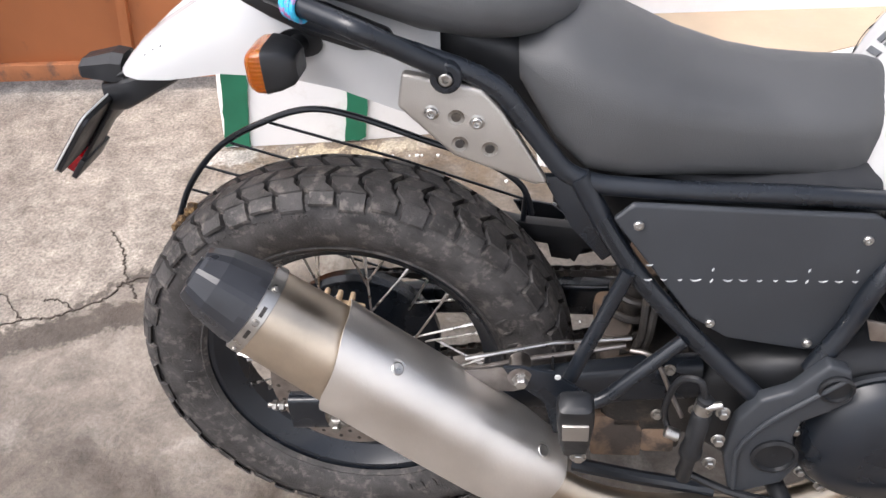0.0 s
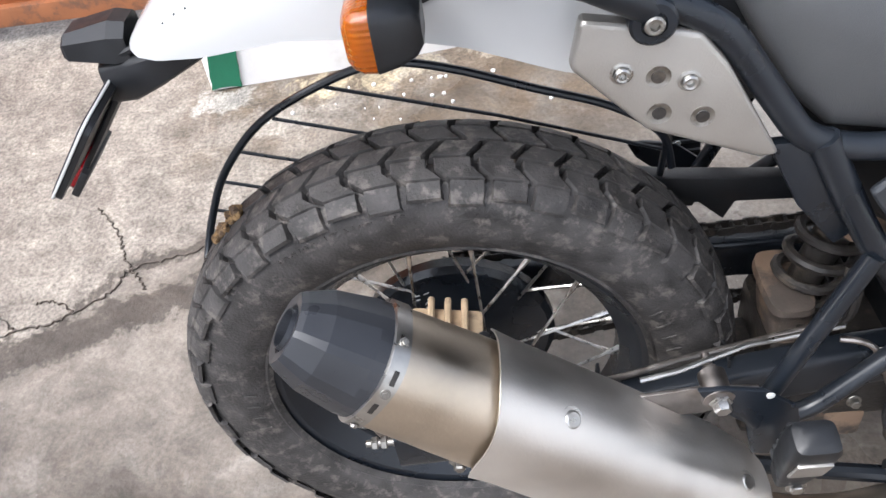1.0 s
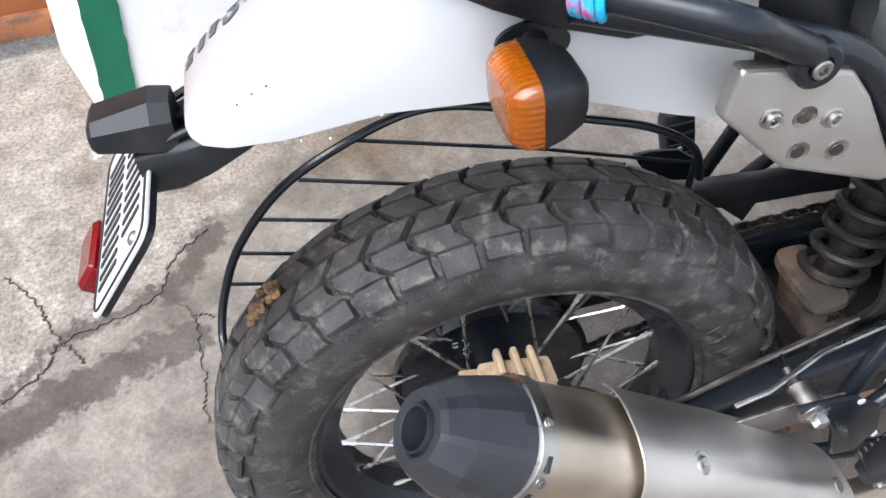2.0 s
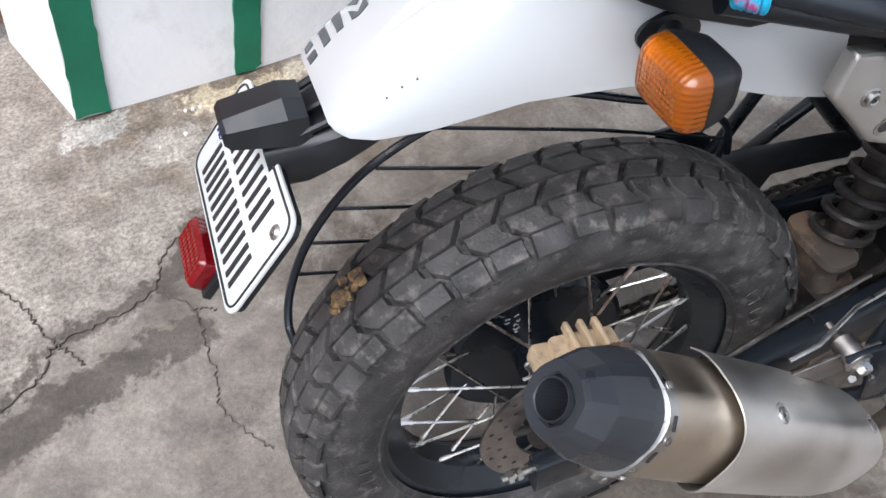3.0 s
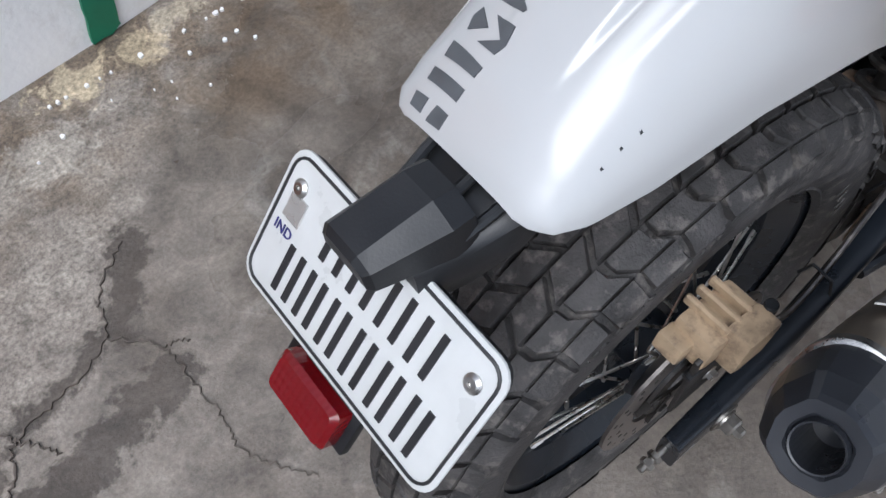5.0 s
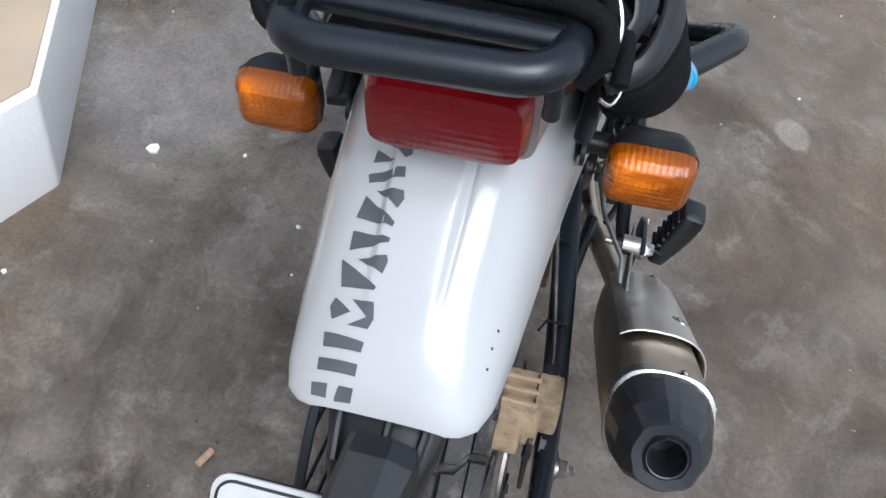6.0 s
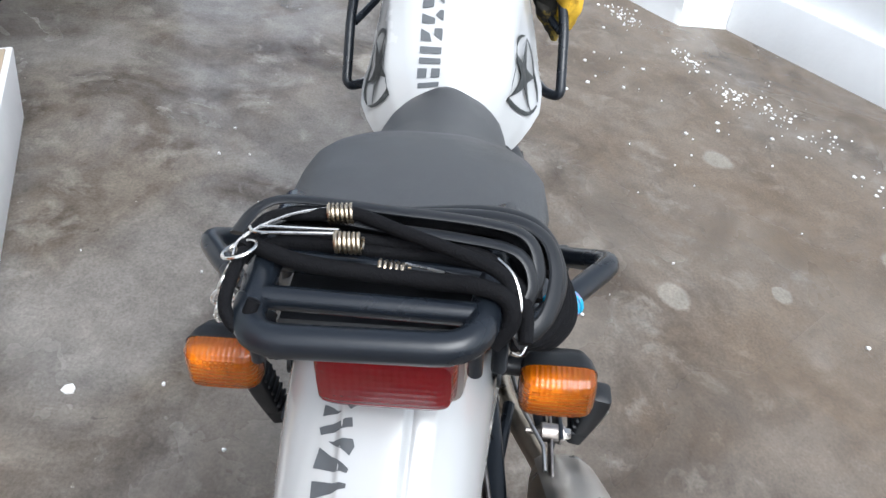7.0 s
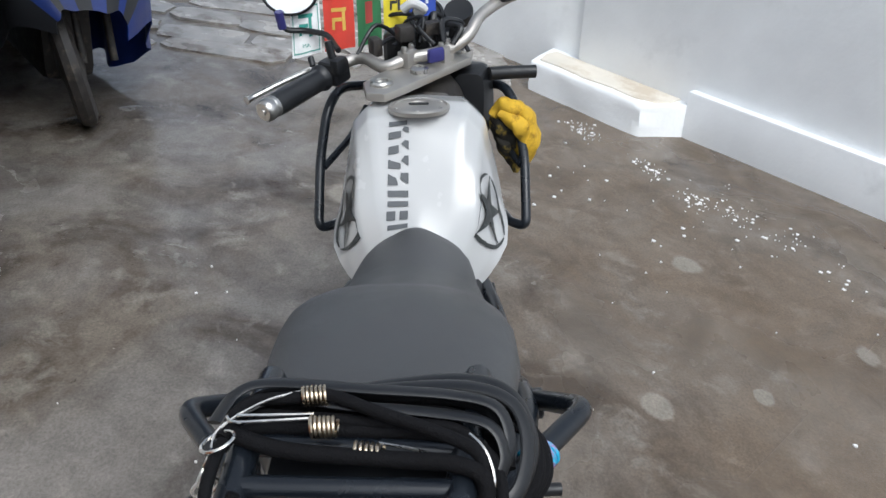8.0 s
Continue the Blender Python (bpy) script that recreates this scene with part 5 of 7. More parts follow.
def swingarm():
    arm = beam("swingarm", [(0.50, -0.085, 0.045), (0.42, -0.09, 0.042), (0.27, -0.106, 0.035), (0.10, -0.121, 0.02), (0.0, -0.126, 0.004), (-0.075, -0.128, 0.0)], [0.018, 0.018, 0.017, 0.016, 0.014, 0.012], [0.032, 0.032, 0.030, 0.028, 0.03, 0.03], BLACK, "black box-section swingarm")
    beam("swingarm_arm", [(0.50, 0.085, 0.045), (0.27, 0.105, 0.035), (0.10, 0.115, 0.02), (0.0, 0.118, 0.004), (-0.075, 0.118, 0.0)], [0.018, 0.017, 0.015, 0.014, 0.012], [0.032, 0.03, 0.028, 0.03, 0.03], BLACK, "black box-section swingarm")
    # axle nut, adjuster
    bm = bmesh.new()
    lathe(bm, [(0.02, 0.0), (0.02, 0.003), (0.014, 0.0035), (0.0135, 0.006)], axis_frame((-0.003, -0.139, 0.0), (0, -1, 0)), 24)
    lathe(bm, [(0.0125, 0.0), (0.0125, 0.011), (0.010, 0.013), (0.007, 0.013), (0.007, 0.02), (0.005, 0.022)], axis_frame((-0.003, -0.144, 0.0), (0, -1, 0)), 6)
    part("axle_nut", bm, DULL, arm, "bright steel axle nut")
    bm = bmesh.new()
    rod(bm, (-0.06, -0.124, 0.004), (-0.112, -0.124, 0.004), 0.0042)
    lathe(bm, [(0.008, 0), (0.008, 0.006), (0.0065, 0.007)], axis_frame((-0.087, -0.124, 0.004), (-1, 0, 0)), 6)
    lathe(bm, [(0.008, 0), (0.008, 0.006), (0.0065, 0.007)], axis_frame((-0.098, -0.124, 0.004), (-1, 0, 0)), 6)
    part("chain_adjuster", bm, DULL, arm, "bright chain adjuster bolt")
    bm = bmesh.new()
    sweep(bm, smooth_line([(0.40, -0.072, 0.085), (0.34, -0.080, 0.079), (0.26, -0.091, 0.073), (0.17, -0.105, 0.063), (0.10, -0.112, 0.07), (0.05, -0.108, 0.105), (0.03, -0.10, 0.13)], 6), 0.0038, 8)
    part("brake_hose", bm, DISC, arm, "grey braided brake hose")
    for x in (0.16, 0.30):
        bm = bmesh.new()
        y = -0.106 if x < 0.2 else -0.089
        sweep(bm, [(x, y - 0.02, 0.05), (x, y - 0.012, 0.075), (x, y + 0.012, 0.078), (x, y + 0.02, 0.05)], 0.002, 6)
        part("hose_clip", bm, PLASTIC, arm)
    # muddy waisted bridge between the arms
    bm = bmesh.new()
    R = []
    for z, x0, x1, y0, y1 in ((0.084, 0.362, 0.412, -0.050, 0.05), (0.074, 0.360, 0.414, -0.050, 0.05), (0.066, 0.364, 0.412, -0.040, 0.040), (0.045, 0.366, 0.418, -0.036, 0.036), (0.02, 0.370, 0.436, -0.042, 0.042), (-0.02, 0.380, 0.460, -0.062, 0.062), (-0.045, 0.382, 0.465, -0.078, 0.078)):
        cx, hx, cy, hy = (x0 + x1) / 2, (x1 - x0) / 2, (y0 + y1) / 2, (y1 - y0) / 2
        ring = []
        for k in range(24):
            a = 2 * math.pi * k / 24
            ca, sa = math.cos(a), math.sin(a)
            ring.append((cx + hx * math.copysign(abs(ca) ** 0.5, ca), cy + hy * math.copysign(abs(sa) ** 0.5, sa), z))
        R.append(ring)
    loft(bm, R)
    part("swingarm_bridge", bm, MUD, bike, "mud-caked swingarm bridge")
    bm = bmesh.new()
    box(bm, (0.17, 0.17, 0.10), Matrix.Translation((0.455, 0.0, -0.03)), 0.02, 3)
    box(bm, (0.15, 0.12, 0.10), Matrix.Translation((0.42, 0.0, -0.09)), 0.014, 2)
    part("shock_linkage", bm, GRIME, bike, "mud-caked linkage below the shock")
    bm = bmesh.new()
    box(bm, (0.075, 0.02, 0.085), Matrix.Translation((0.395, -0.075, -0.085)), 0.006, 2)
    box(bm, (0.05, 0.03, 0.05), Matrix.Translation((0.455, -0.072, -0.09)), 0.008, 2)
    part("linkage_plate", bm, MUD, bike, "mud-caked linkage plate")
    bm = bmesh.new()
    sweep(bm, [(0.33, -0.11, -0.118), (0.42, -0.125, -0.124), (0.53, -0.14, -0.128)], 0.011, 10)
    part("stand_bar", bm, BLACK, bike, "black cross bar under the linkage")
    for k, (x, z) in enumerate(((0.47, 0.02), (0.445, -0.01), (0.50, -0.02), (0.455, 0.075))):
        bm = bmesh.new()
        hex_bolt(bm, (x, -0.088 - 0.02 * (k % 2), z), (0, -1, 0.2), 0.006, 0.008)
        part("small_bolt", bm, DULL, bike)
    # caliper
    cal = bmesh.new()
    m = Matrix.Translation((0.0, -0.084, 0.136)) @ Matrix.Rotation(radians(12), 4, "Y")
    box(cal, (0.078, 0.046, 0.040), m, 0.006, 2)
    box(cal, (0.05, 0.03, 0.05), m @ Matrix.Translation((0.008, -0.028, 0.004)), 0.006, 2)
    box(cal, (0.022, 0.03, 0.024), m @ Matrix.Translation((-0.046, 0.01, -0.004)), 0.004, 2)
    c = part("brake_caliper", cal, TAN, bike, "dusty gold brake caliper")
    for k in (-0.018, 0.0, 0.018):
        bm = bmesh.new()
        box(bm, (0.007, 0.05, 0.012), m @ Matrix.Translation((k, 0.006, 0.024)), 0.002, 1)
        part("rib", bm, TAN, c)
    for p in ((-0.036, -0.112, 0.128), (0.038, -0.118, 0.142)):
        bm = bmesh.new()
        hex_bolt(bm, p, (0, -1, 0), 0.006, 0.007)
        part("caliper_bolt", bm, CHROME, c)
    bm = bmesh.new()
    rod(bm, (0.042, -0.108, 0.128), (0.042, -0.108, 0.160), 0.007)
    rod(bm, (0.03, -0.104, 0.118), (-0.05, -0.1, 0.112), 0.0055)
    part("slide_boot", bm, PLASTIC, c, "black rubber slide-pin boot")
    bm = bmesh.new()
    prism(bm, [(-0.05, 0.02), (0.04, 0.02), (0.05, 0.13), (0.02, 0.155), (-0.045, 0.14)], 0.006, Matrix(((1, 0, 0, 0), (0, 0, -1, -0.098), (0, 1, 0, 0), (0, 0, 0, 1))), 0.002)
    part("caliper_bracket", bm, GRIME, c)
    bm = bmesh.new()
    sweep(bm, smooth_line([(-0.046, -0.06, 0.126), (-0.058, -0.06, 0.118), (-0.05, -0.066, 0.105), (-0.062, -0.064, 0.098)], 5), 0.0022, 6)
    part("spring_clip", bm, DULL, c)
    # shock absorber
    bm = bmesh.new()
    pts = []
    a, b = Vector((0.395, 0.0, 0.04)), Vector((0.455, 0.0, 0.245))
    fr = axis_frame(a, b - a)
    for k in range(16 * 7 + 1):
        t = k / (16 * 7)
        ang = 2 * math.pi * k / 16
        pts.append(fr @ Vector((0.034 * math.cos(ang), 0.034 * math.sin(ang), t * (b - a).length)))
    sweep(bm, pts, 0.0062, 8)
    sp = part("shock_spring", bm, GRIME, bike, "black coil spring of the rear shock")
    bm = bmesh.new()
    lathe(bm, [(0.012, -0.03), (0.018, 0.0), (0.020, 0.12), (0.026, 0.13), (0.026, 0.2), (0.036, 0.21), (0.036, 0.222), (0.014, 0.25)], fr, 24)
    part("shock_body", bm, GRIME, sp)
    bm = bmesh.new()
    lathe(bm, [(0.002, 0), (0.03, 0.001), (0.032, 0.006), (0.028, 0.010), (0.002, 0.012)], axis_frame((0.425, -0.055, 0.232), (0.15, -0.9, 0.3)), 28)
    part("round_cover", bm, MUD, bike, "dusty round cover")
    bm = bmesh.new()
    for k in range(2):
        sweep(bm, smooth_line([(0.425 + 0.012 * k, -0.06, 0.16), (0.42 + 0.01 * k, -0.075, 0.11), (0.415 + 0.012 * k, -0.06, 0.06), (0.44 + 0.01 * k, -0.05, 0.0)], 5), 0.006, 8)
    part("corrugated_hose", bm, GRIME, bike, "grimy corrugated breather hose")
    # chain guard and the tail brace
    bm = bmesh.new()
    prism(bm, [(0.22, 0.200), (0.26, 0.189), (0.434, 0.166), (0.47, 0.160), (0.47, 0.130), (0.413, 0.138), (0.346, 0.143), (0.334, 0.117), (0.30, 0.150), (0.262, 0.158), (0.22, 0.166)], 0.022, Matrix(((1, 0, 0, 0), (0, 0, 1, 0.078), (0, 1, 0, 0), (0, 0, 0, 1))), 0.002)
    part("chain_guard", bm, PLASTIC, bike, "black plastic chain guard")
    bm = bmesh.new()
    rod(bm, (0.243, 0.02, 0.398), (0.325, 0.02, 0.338), 0.0145, n=20)
    rod(bm, (0.236, 0.02, 0.403), (0.244, 0.02, 0.397), 0.010, n=16)
    part("canister", bm, PLASTIC, bike, "small black cylinder under the tail")
    bm = bmesh.new()
    box(bm, (0.012, 0.035, 0.02), Matrix.Translation((0.268, 0.012, 0.385)) @ Matrix.Rotation(radians(36), 4, "Y"), 0.002)
    part("canister_clip", bm, DISC, bike)
    # inner mudguard and the dark bulk under the seat
    bm = bmesh.new()
    loft(bm, [ring_pts(w, zt, zb, x, 24, 4.0) for x, w, zt, zb in ((0.16, 0.07, 0.56, 0.47), (0.26, 0.085, 0.54, 0.43), (0.36, 0.10, 0.45, 0.30), (0.42, 0.105, 0.40, 0.24), (0.50, 0.115, 0.38, 0.19), (0.66, 0.12, 0.38, 0.17))])
    part("airbox", bm, PLASTIC, bike, "black airbox and inner mudguard under the seat")
    bm = bmesh.new()
    prism(bm, [(0.285, 0.392), (0.315, 0.392), (0.372, 0.290), (0.356, 0.276), (0.318, 0.325)], 0.012, Matrix(((1, 0, 0, 0), (0, 0, -1, -0.128), (0, 1, 0, 0), (0, 0, 0, 1))), 0.004)
    part("frame_gusset", bm, BLACK, bike)


swingarm()


def footpeg(s):
    """Folded pillion peg and its hanger; the silencer's rubber mount on the right side."""
    bm = bmesh.new()
    m = Matrix(((1, 0, 0, 0), (0, 0, s, s * 0.192), (0, 1, 0, 0), (0, 0, 0, 1)))
    prism(bm, [(0.238, 0.158), (0.262, 0.158), (0.300, 0.150), (0.335, 0.120), (0.345, 0.075), (0.330, 0.040), (0.300, 0.045), (0.288, 0.10), (0.25, 0.135)], 0.006, m, 0.002)
    h = part("peg_hanger", bm, BLACK, bike, "black folded footpeg hanger plate")
    bm = bmesh.new()
    lathe(bm, [(0.0038, 0), (0.004, 0.0016), (0.002, 0.002)], axis_frame((0.305, s * 0.198, 0.145), (0, s, 0)), 14)
    part("rivet_head", bm, PLATE, h)
    a, b = Vector((0.326, s * 0.226, 0.045)), Vector((0.324, s * 0.258, 0.168))
    fr = axis_frame(a, b - a, (1, 0, 0))
    out = 1.0 if (fr.to_3x3() @ Vector((1, 0, 0))).y * s > 0 else -1.0
    bm = bmesh.new()
    loft(bm, [[fr @ Vector((0.5 * t * math.copysign(abs(math.cos(q)) ** 0.4, math.cos(q)), 0.5 * w * math.copysign(abs(math.sin(q)) ** 0.4, math.sin(q)), h)) for q in [2 * math.pi * k / 20 for k in range(20)]] for h, t, w in ((0.004, 0.016, 0.020), (0.008, 0.024, 0.030), (0.045, 0.030, 0.038), (0.085, 0.034, 0.044), (0.110, 0.034, 0.044), (0.120, 0.030, 0.038), (0.124, 0.018, 0.024))])
    pg = part("footpeg", bm, PLASTIC, bike, "black rubber pillion footpeg folded up")
    for k in range(6):
        bm = bmesh.new()
        box(bm, (0.030, 0.036, 0.006), fr @ Matrix.Translation((-out * 0.004, 0, 0.034 + 0.0145 * k)), 0.0015, 1)
        part("rubber_rib", bm, PLASTIC, pg)
    bm = bmesh.new()
    box(bm, (0.004, 0.031, 0.040), fr @ Matrix.Translation((out * 0.0165, 0, 0.078)) @ Matrix.Rotation(out * radians(4), 4, "Y"), 0.0015, 2)
    part("peg_end", bm, SILVER, pg, "bright metal peg end")
    bm = bmesh.new()
    rod(bm, (0.330, s * 0.205, 0.050), (0.330, s * 0.240, 0.048), 0.008)
    hex_bolt(bm, (0.330, s * 0.240, 0.050), (0, s, 0), 0.007, 0.006)
    part("peg_pivot", bm, CHROME, pg)


footpeg(-1)
footpeg(1)


def silencer_mount():
    bm = bmesh.new()
    prism(bm, [(0.1825, 0.1385), (0.245, 0.1455), (0.300, 0.140), (0.295, 0.122), (0.25, 0.105), (0.205, 0.105)], 0.004, Matrix(((1, 0, 0, 0), (0, 0, -1, -0.181), (0, 1, 0, 0), (0, 0, 0, 1))), 0.001)
    p = part("silencer_bracket", bm, DISC, bike, "thin steel silencer bracket")
    bm = bmesh.new()
    lathe(bm, [(0.004, -0.02), (0.0045, -0.006), (0.007, -0.005), (0.009, 0.0), (0.0135, 0.002), (0.0135, 0.027), (0.0155, 0.028), (0.0155, 0.032), (0.011, 0.033)], axis_frame((0.258, -0.166, 0.145), (0.03, -1, -0.10)), 20)
    part("rubber_mount", bm, DISC, p, "dusty silencer mount bush")
    bm = bmesh.new()
    lathe(bm, [(0.011, 0), (0.011, 0.002), (0.0085, 0.0025), (0.0085, 0.009), (0.007, 0.011)], axis_frame((0.260, -0.199, 0.141), (0.03, -1, -0.10)), 6)
    part("mount_nut", bm, CHROME, p)
    bm = bmesh.new()
    sweep(bm, [(0.19, -0.172, 0.148), (0.225, -0.17, 0.155), (0.30, -0.14, 0.148), (0.40, -0.12, 0.14)], 0.003, 8)
    part("stay_rod", bm, CHROME, p, "bright steel stay rod")


silencer_mount()


def engine():
    m = Matrix(((1, 0, 0, 0.008), (0, 0, -1, -0.155), (0, 1, 0, -0.014), (0, 0, 0, 1)))
    bm = bmesh.new()
    prism(bm, [(0.523, 0.065), (0.547, 0.104), (0.582, 0.120), (0.618, 0.165), (0.645, 0.155), (0.655, 0.107), (0.632, 0.085), (0.603, 0.067), (0.597, 0.037), (0.612, -0.014), (0.597, -0.050), (0.56, -0.066), (0.533, -0.080), (0.515, 0.003)], 0.022, m, 0.006, 3)
    pp = part("pivot_casting", bm, PANEL, bike, "dark grey cast swingarm pivot plate")
    for x, z, r in ((0.586, -0.008, 0.024), (0.639, 0.115, 0.017)):
        bm = bmesh.new()
        lathe(bm, [(r * 1.2, -0.004), (r * 1.25, 0.003), (r * 1.05, 0.005), (r, 0.0), (0.003, -0.001)], axis_frame((x, -0.178, z), (0, -1, 0)), 32)
        part("pivot_cap", bm, PLASTIC, pp, "black pivot cap")
    bm = bmesh.new()
    sweep(bm, rounded([(0.543, -0.179, -0.074), (0.536, -0.179, 0.006), (0.568, -0.179, 0.056), (0.648, -0.179, 0.131)], 0.03), 0.0035, 8)
    part("casting_rib", bm, PANEL, pp)
    for x, z in ((0.512, 0.020), (0.506, -0.024), (0.512, 0.070)):
        bm = bmesh.new()
        hex_bolt(bm, (x, -0.178, z), (0, -1, 0), 0.0065, 0.009)
        part("hex_bolt", bm, CHROME, pp)
    # rear brake master cylinder
    bm = bmesh.new()
    a, b = Vector((0.487, -0.183, 0.088)), Vector((0.474, -0.183, -0.05))
    lathe(bm, [(0.006, -0.012), (0.0105, -0.01), (0.0105, 0.012), (0.0085, 0.014), (0.0125, 0.02), (0.0125, 0.075), (0.0145, 0.08), (0.0145, 0.092), (0.010, 0.10), (0.010, 0.14)], axis_frame(a, b - a), 18)
    mc = part("master_cylinder", bm, PLASTIC, bike, "black rear brake master cylinder")
    bm = bmesh.new()
    lathe(bm, [(0.0115, -0.004), (0.0118, 0.0), (0.0118, 0.010), (0.0105, 0.013)], axis_frame(a, b - a), 18)
    rod(bm, (0.487, -0.19, 0.09), (0.507, -0.19, 0.095), 0.005)
    part("banjo", bm, CHROME, mc, "bright banjo union")
    for pts, r, mt, nm in (([(0.487, -0.183, 0.10), (0.478, -0.18, 0.125), (0.455, -0.17, 0.115), (0.443, -0.165, 0.06), (0.452, -0.17, 0.02)], 0.0045, PLASTIC, "brake_hose"), ([(0.40, -0.12, 0.12), (0.43, -0.13, 0.115), (0.455, -0.14, 0.06), (0.47, -0.15, 0.03)], 0.0034, DISC, "cable")):
        bm = bmesh.new()
        sweep(bm, smooth_line(pts, 6), r, 8)
        part(nm, bm, mt, mc)
    bm = bmesh.new()
    rod(bm, (0.445, -0.175, 0.03), (0.462, -0.178, 0.024), 0.0085)
    part("hose_union", bm, CHROME, mc)
    # crankcase, clutch cover and cylinder
    bm = bmesh.new()
    loft(bm, [ring_pts(w, zt, zb, x, 24, 5.0) for x, w, zt, zb in ((0.50, 0.10, 0.06, -0.08), (0.56, 0.125, 0.11, -0.11), (0.72, 0.135, 0.13, -0.12), (0.86, 0.12, 0.10, -0.12), (0.92, 0.08, 0.04, -0.08))])
    en = part("engine_case", bm, PLASTIC, bike, "black engine crankcase")
    bm = bmesh.new()
    lathe(bm, [(0.105, 0.0), (0.108, 0.012), (0.100, 0.026), (0.085, 0.038), (0.05, 0.046), (0.002, 0.048)], axis_frame((0.73, -0.132, -0.012), (0, -1, 0)), 48)
    part("clutch_cover", bm, BLACK, en, "glossy black clutch cover")
    bm = bmesh.new()
    lathe(bm, [(0.112, 0.0), (0.115, 0.003), (0.115, 0.010), (0.111, 0.012), (0.107, 0.010)], axis_frame((0.73, -0.130, -0.012), (0, -1, 0)), 48)
    part("cover_rim", bm, PANEL, en)
    for ang in range(150, 260, 22):
        x, z = 0.73 + 0.112 * math.cos(radians(ang)), -0.012 + 0.112 * math.sin(radians(ang))
        bm = bmesh.new()
        hex_bolt(bm, (x, -0.142, z), (0, -1, 0), 0.006, 0.008)
        part("cover_bolt", bm, CHROME, en)
    bm = bmesh.new()
    for k in range(9):
        box(bm, (0.16, 0.16, 0.006), Matrix.Translation((0.80 + 0.004 * k, 0, 0.13 + 0.017 * k)), 0.002, 1)
    box(bm, (0.13, 0.13, 0.2), Matrix.Translation((0.815, 0, 0.19)), 0.006)
    part("cylinder", bm, PLASTIC, en, "finned black engine cylinder")
    bm = bmesh.new()
    prism(bm, [(0.655, 0.215), (0.70, 0.205), (0.71, 0.180), (0.665, 0.185)], 0.004, Matrix(((1, 0, 0, 0), (0, 0, -1, -0.165), (0, 1, 0, 0), (0, 0, 0, 1))), 0.001)
    part("tab", bm, DISC, en, "bright steel tab with a screw")
    for s in (-1, 1):
        bent([(0.715, s * 0.118, 0.315), (0.668, s * 0.138, 0.248), (0.652, s * 0.140, 0.188), (0.615, s * 0.150, 0.118)], 0.0125, BLACK, "frame_tube", "satin black frame tube", 14, 0.03)
    bent([(0.60, 0.10, -0.02), (0.52, 0.20, -0.15), (0.47, 0.265, -0.372)], 0.009, BLACK, "side_stand", "black side stand", 10, 0.02)
    bm = bmesh.new()
    sweep(bm, smooth_line([(0.47, -0.16, -0.06), (0.55, -0.18, -0.085), (0.66, -0.19, -0.095), (0.76, -0.19, -0.085)], 6), 0.006, 8)
    part("brake_pedal", bm, PLASTIC, bike, "black brake pedal")
    bent([(0.60, -0.13, -0.085), (0.62, -0.26, -0.10)], 0.013, PLASTIC, "rider_peg", "black rider footpeg", 12, 0.01)


engine()


# tank
TANK = [
    (0.645, (0.0, 0.432), (0.040, 0.422), (0.068, 0.395), (0.086, 0.358), (0.088, 0.340)),
    (0.662, (0.0, 0.452), (0.050, 0.441), (0.083, 0.420), (0.103, 0.375), (0.107, 0.345)),
    (0.68, (0.0, 0.470), (0.058, 0.465), (0.096, 0.452), (0.118, 0.390), (0.123, 0.355)),
    (0.70, (0.0, 0.490), (0.066, 0.491), (0.101, 0.482), (0.126, 0.400), (0.139, 0.368)),
    (0.74, (0.0, 0.534), (0.072, 0.535), (0.101, 0.523), (0.129, 0.410), (0.157, 0.375)),
    (0.78, (0.0, 0.576), (0.079, 0.573), (0.104, 0.549), (0.135, 0.425), (0.160, 0.385)),
    (0.805, (0.0, 0.597), (0.083, 0.592), (0.108, 0.563), (0.139, 0.435), (0.159, 0.390)),
    (0.86, (0.0, 0.604), (0.086, 0.598), (0.117, 0.566), (0.142, 0.455), (0.152, 0.400)),
    (0.92, (0.0, 0.592), (0.078, 0.587), (0.108, 0.558), (0.130, 0.480), (0.130, 0.42)),
    (0.955, (0.0, 0.572), (0.060, 0.567), (0.086, 0.542), (0.106, 0.49), (0.100, 0.43)),
]


def tank_half(x):
    flat = [(r[0],) + tuple(v for p in r[1:] for v in p) for r in TANK]
    v = interp(x, flat)
    return [(v[2 * k], v[2 * k + 1]) for k in range(len(v) // 2)]


def tank_point(x, u, lift=0.0):
    """u from -1 (right flank's foot) over 0 (the middle) to 1 (left)."""
    P = tank_half(x)
    a = min(abs(u), 0.9999) * (len(P) - 1)
    k = int(a)
    f = a - k
    f = f * f * (3 - 2 * f) * 0.35 + f * 0.65
    y, z = P[k][0] + (P[k + 1][0] - P[k][0]) * f, P[k][1] + (P[k + 1][1] - P[k][1]) * f
    s = 1 if u >= 0 else -1
    dy, dz = P[k + 1][0] - P[k][0], P[k + 1][1] - P[k][1]
    L = math.hypot(dy, dz)
    return Vector((x, s * (y - dz / L * lift) - 0.001, z + dy / L * lift))


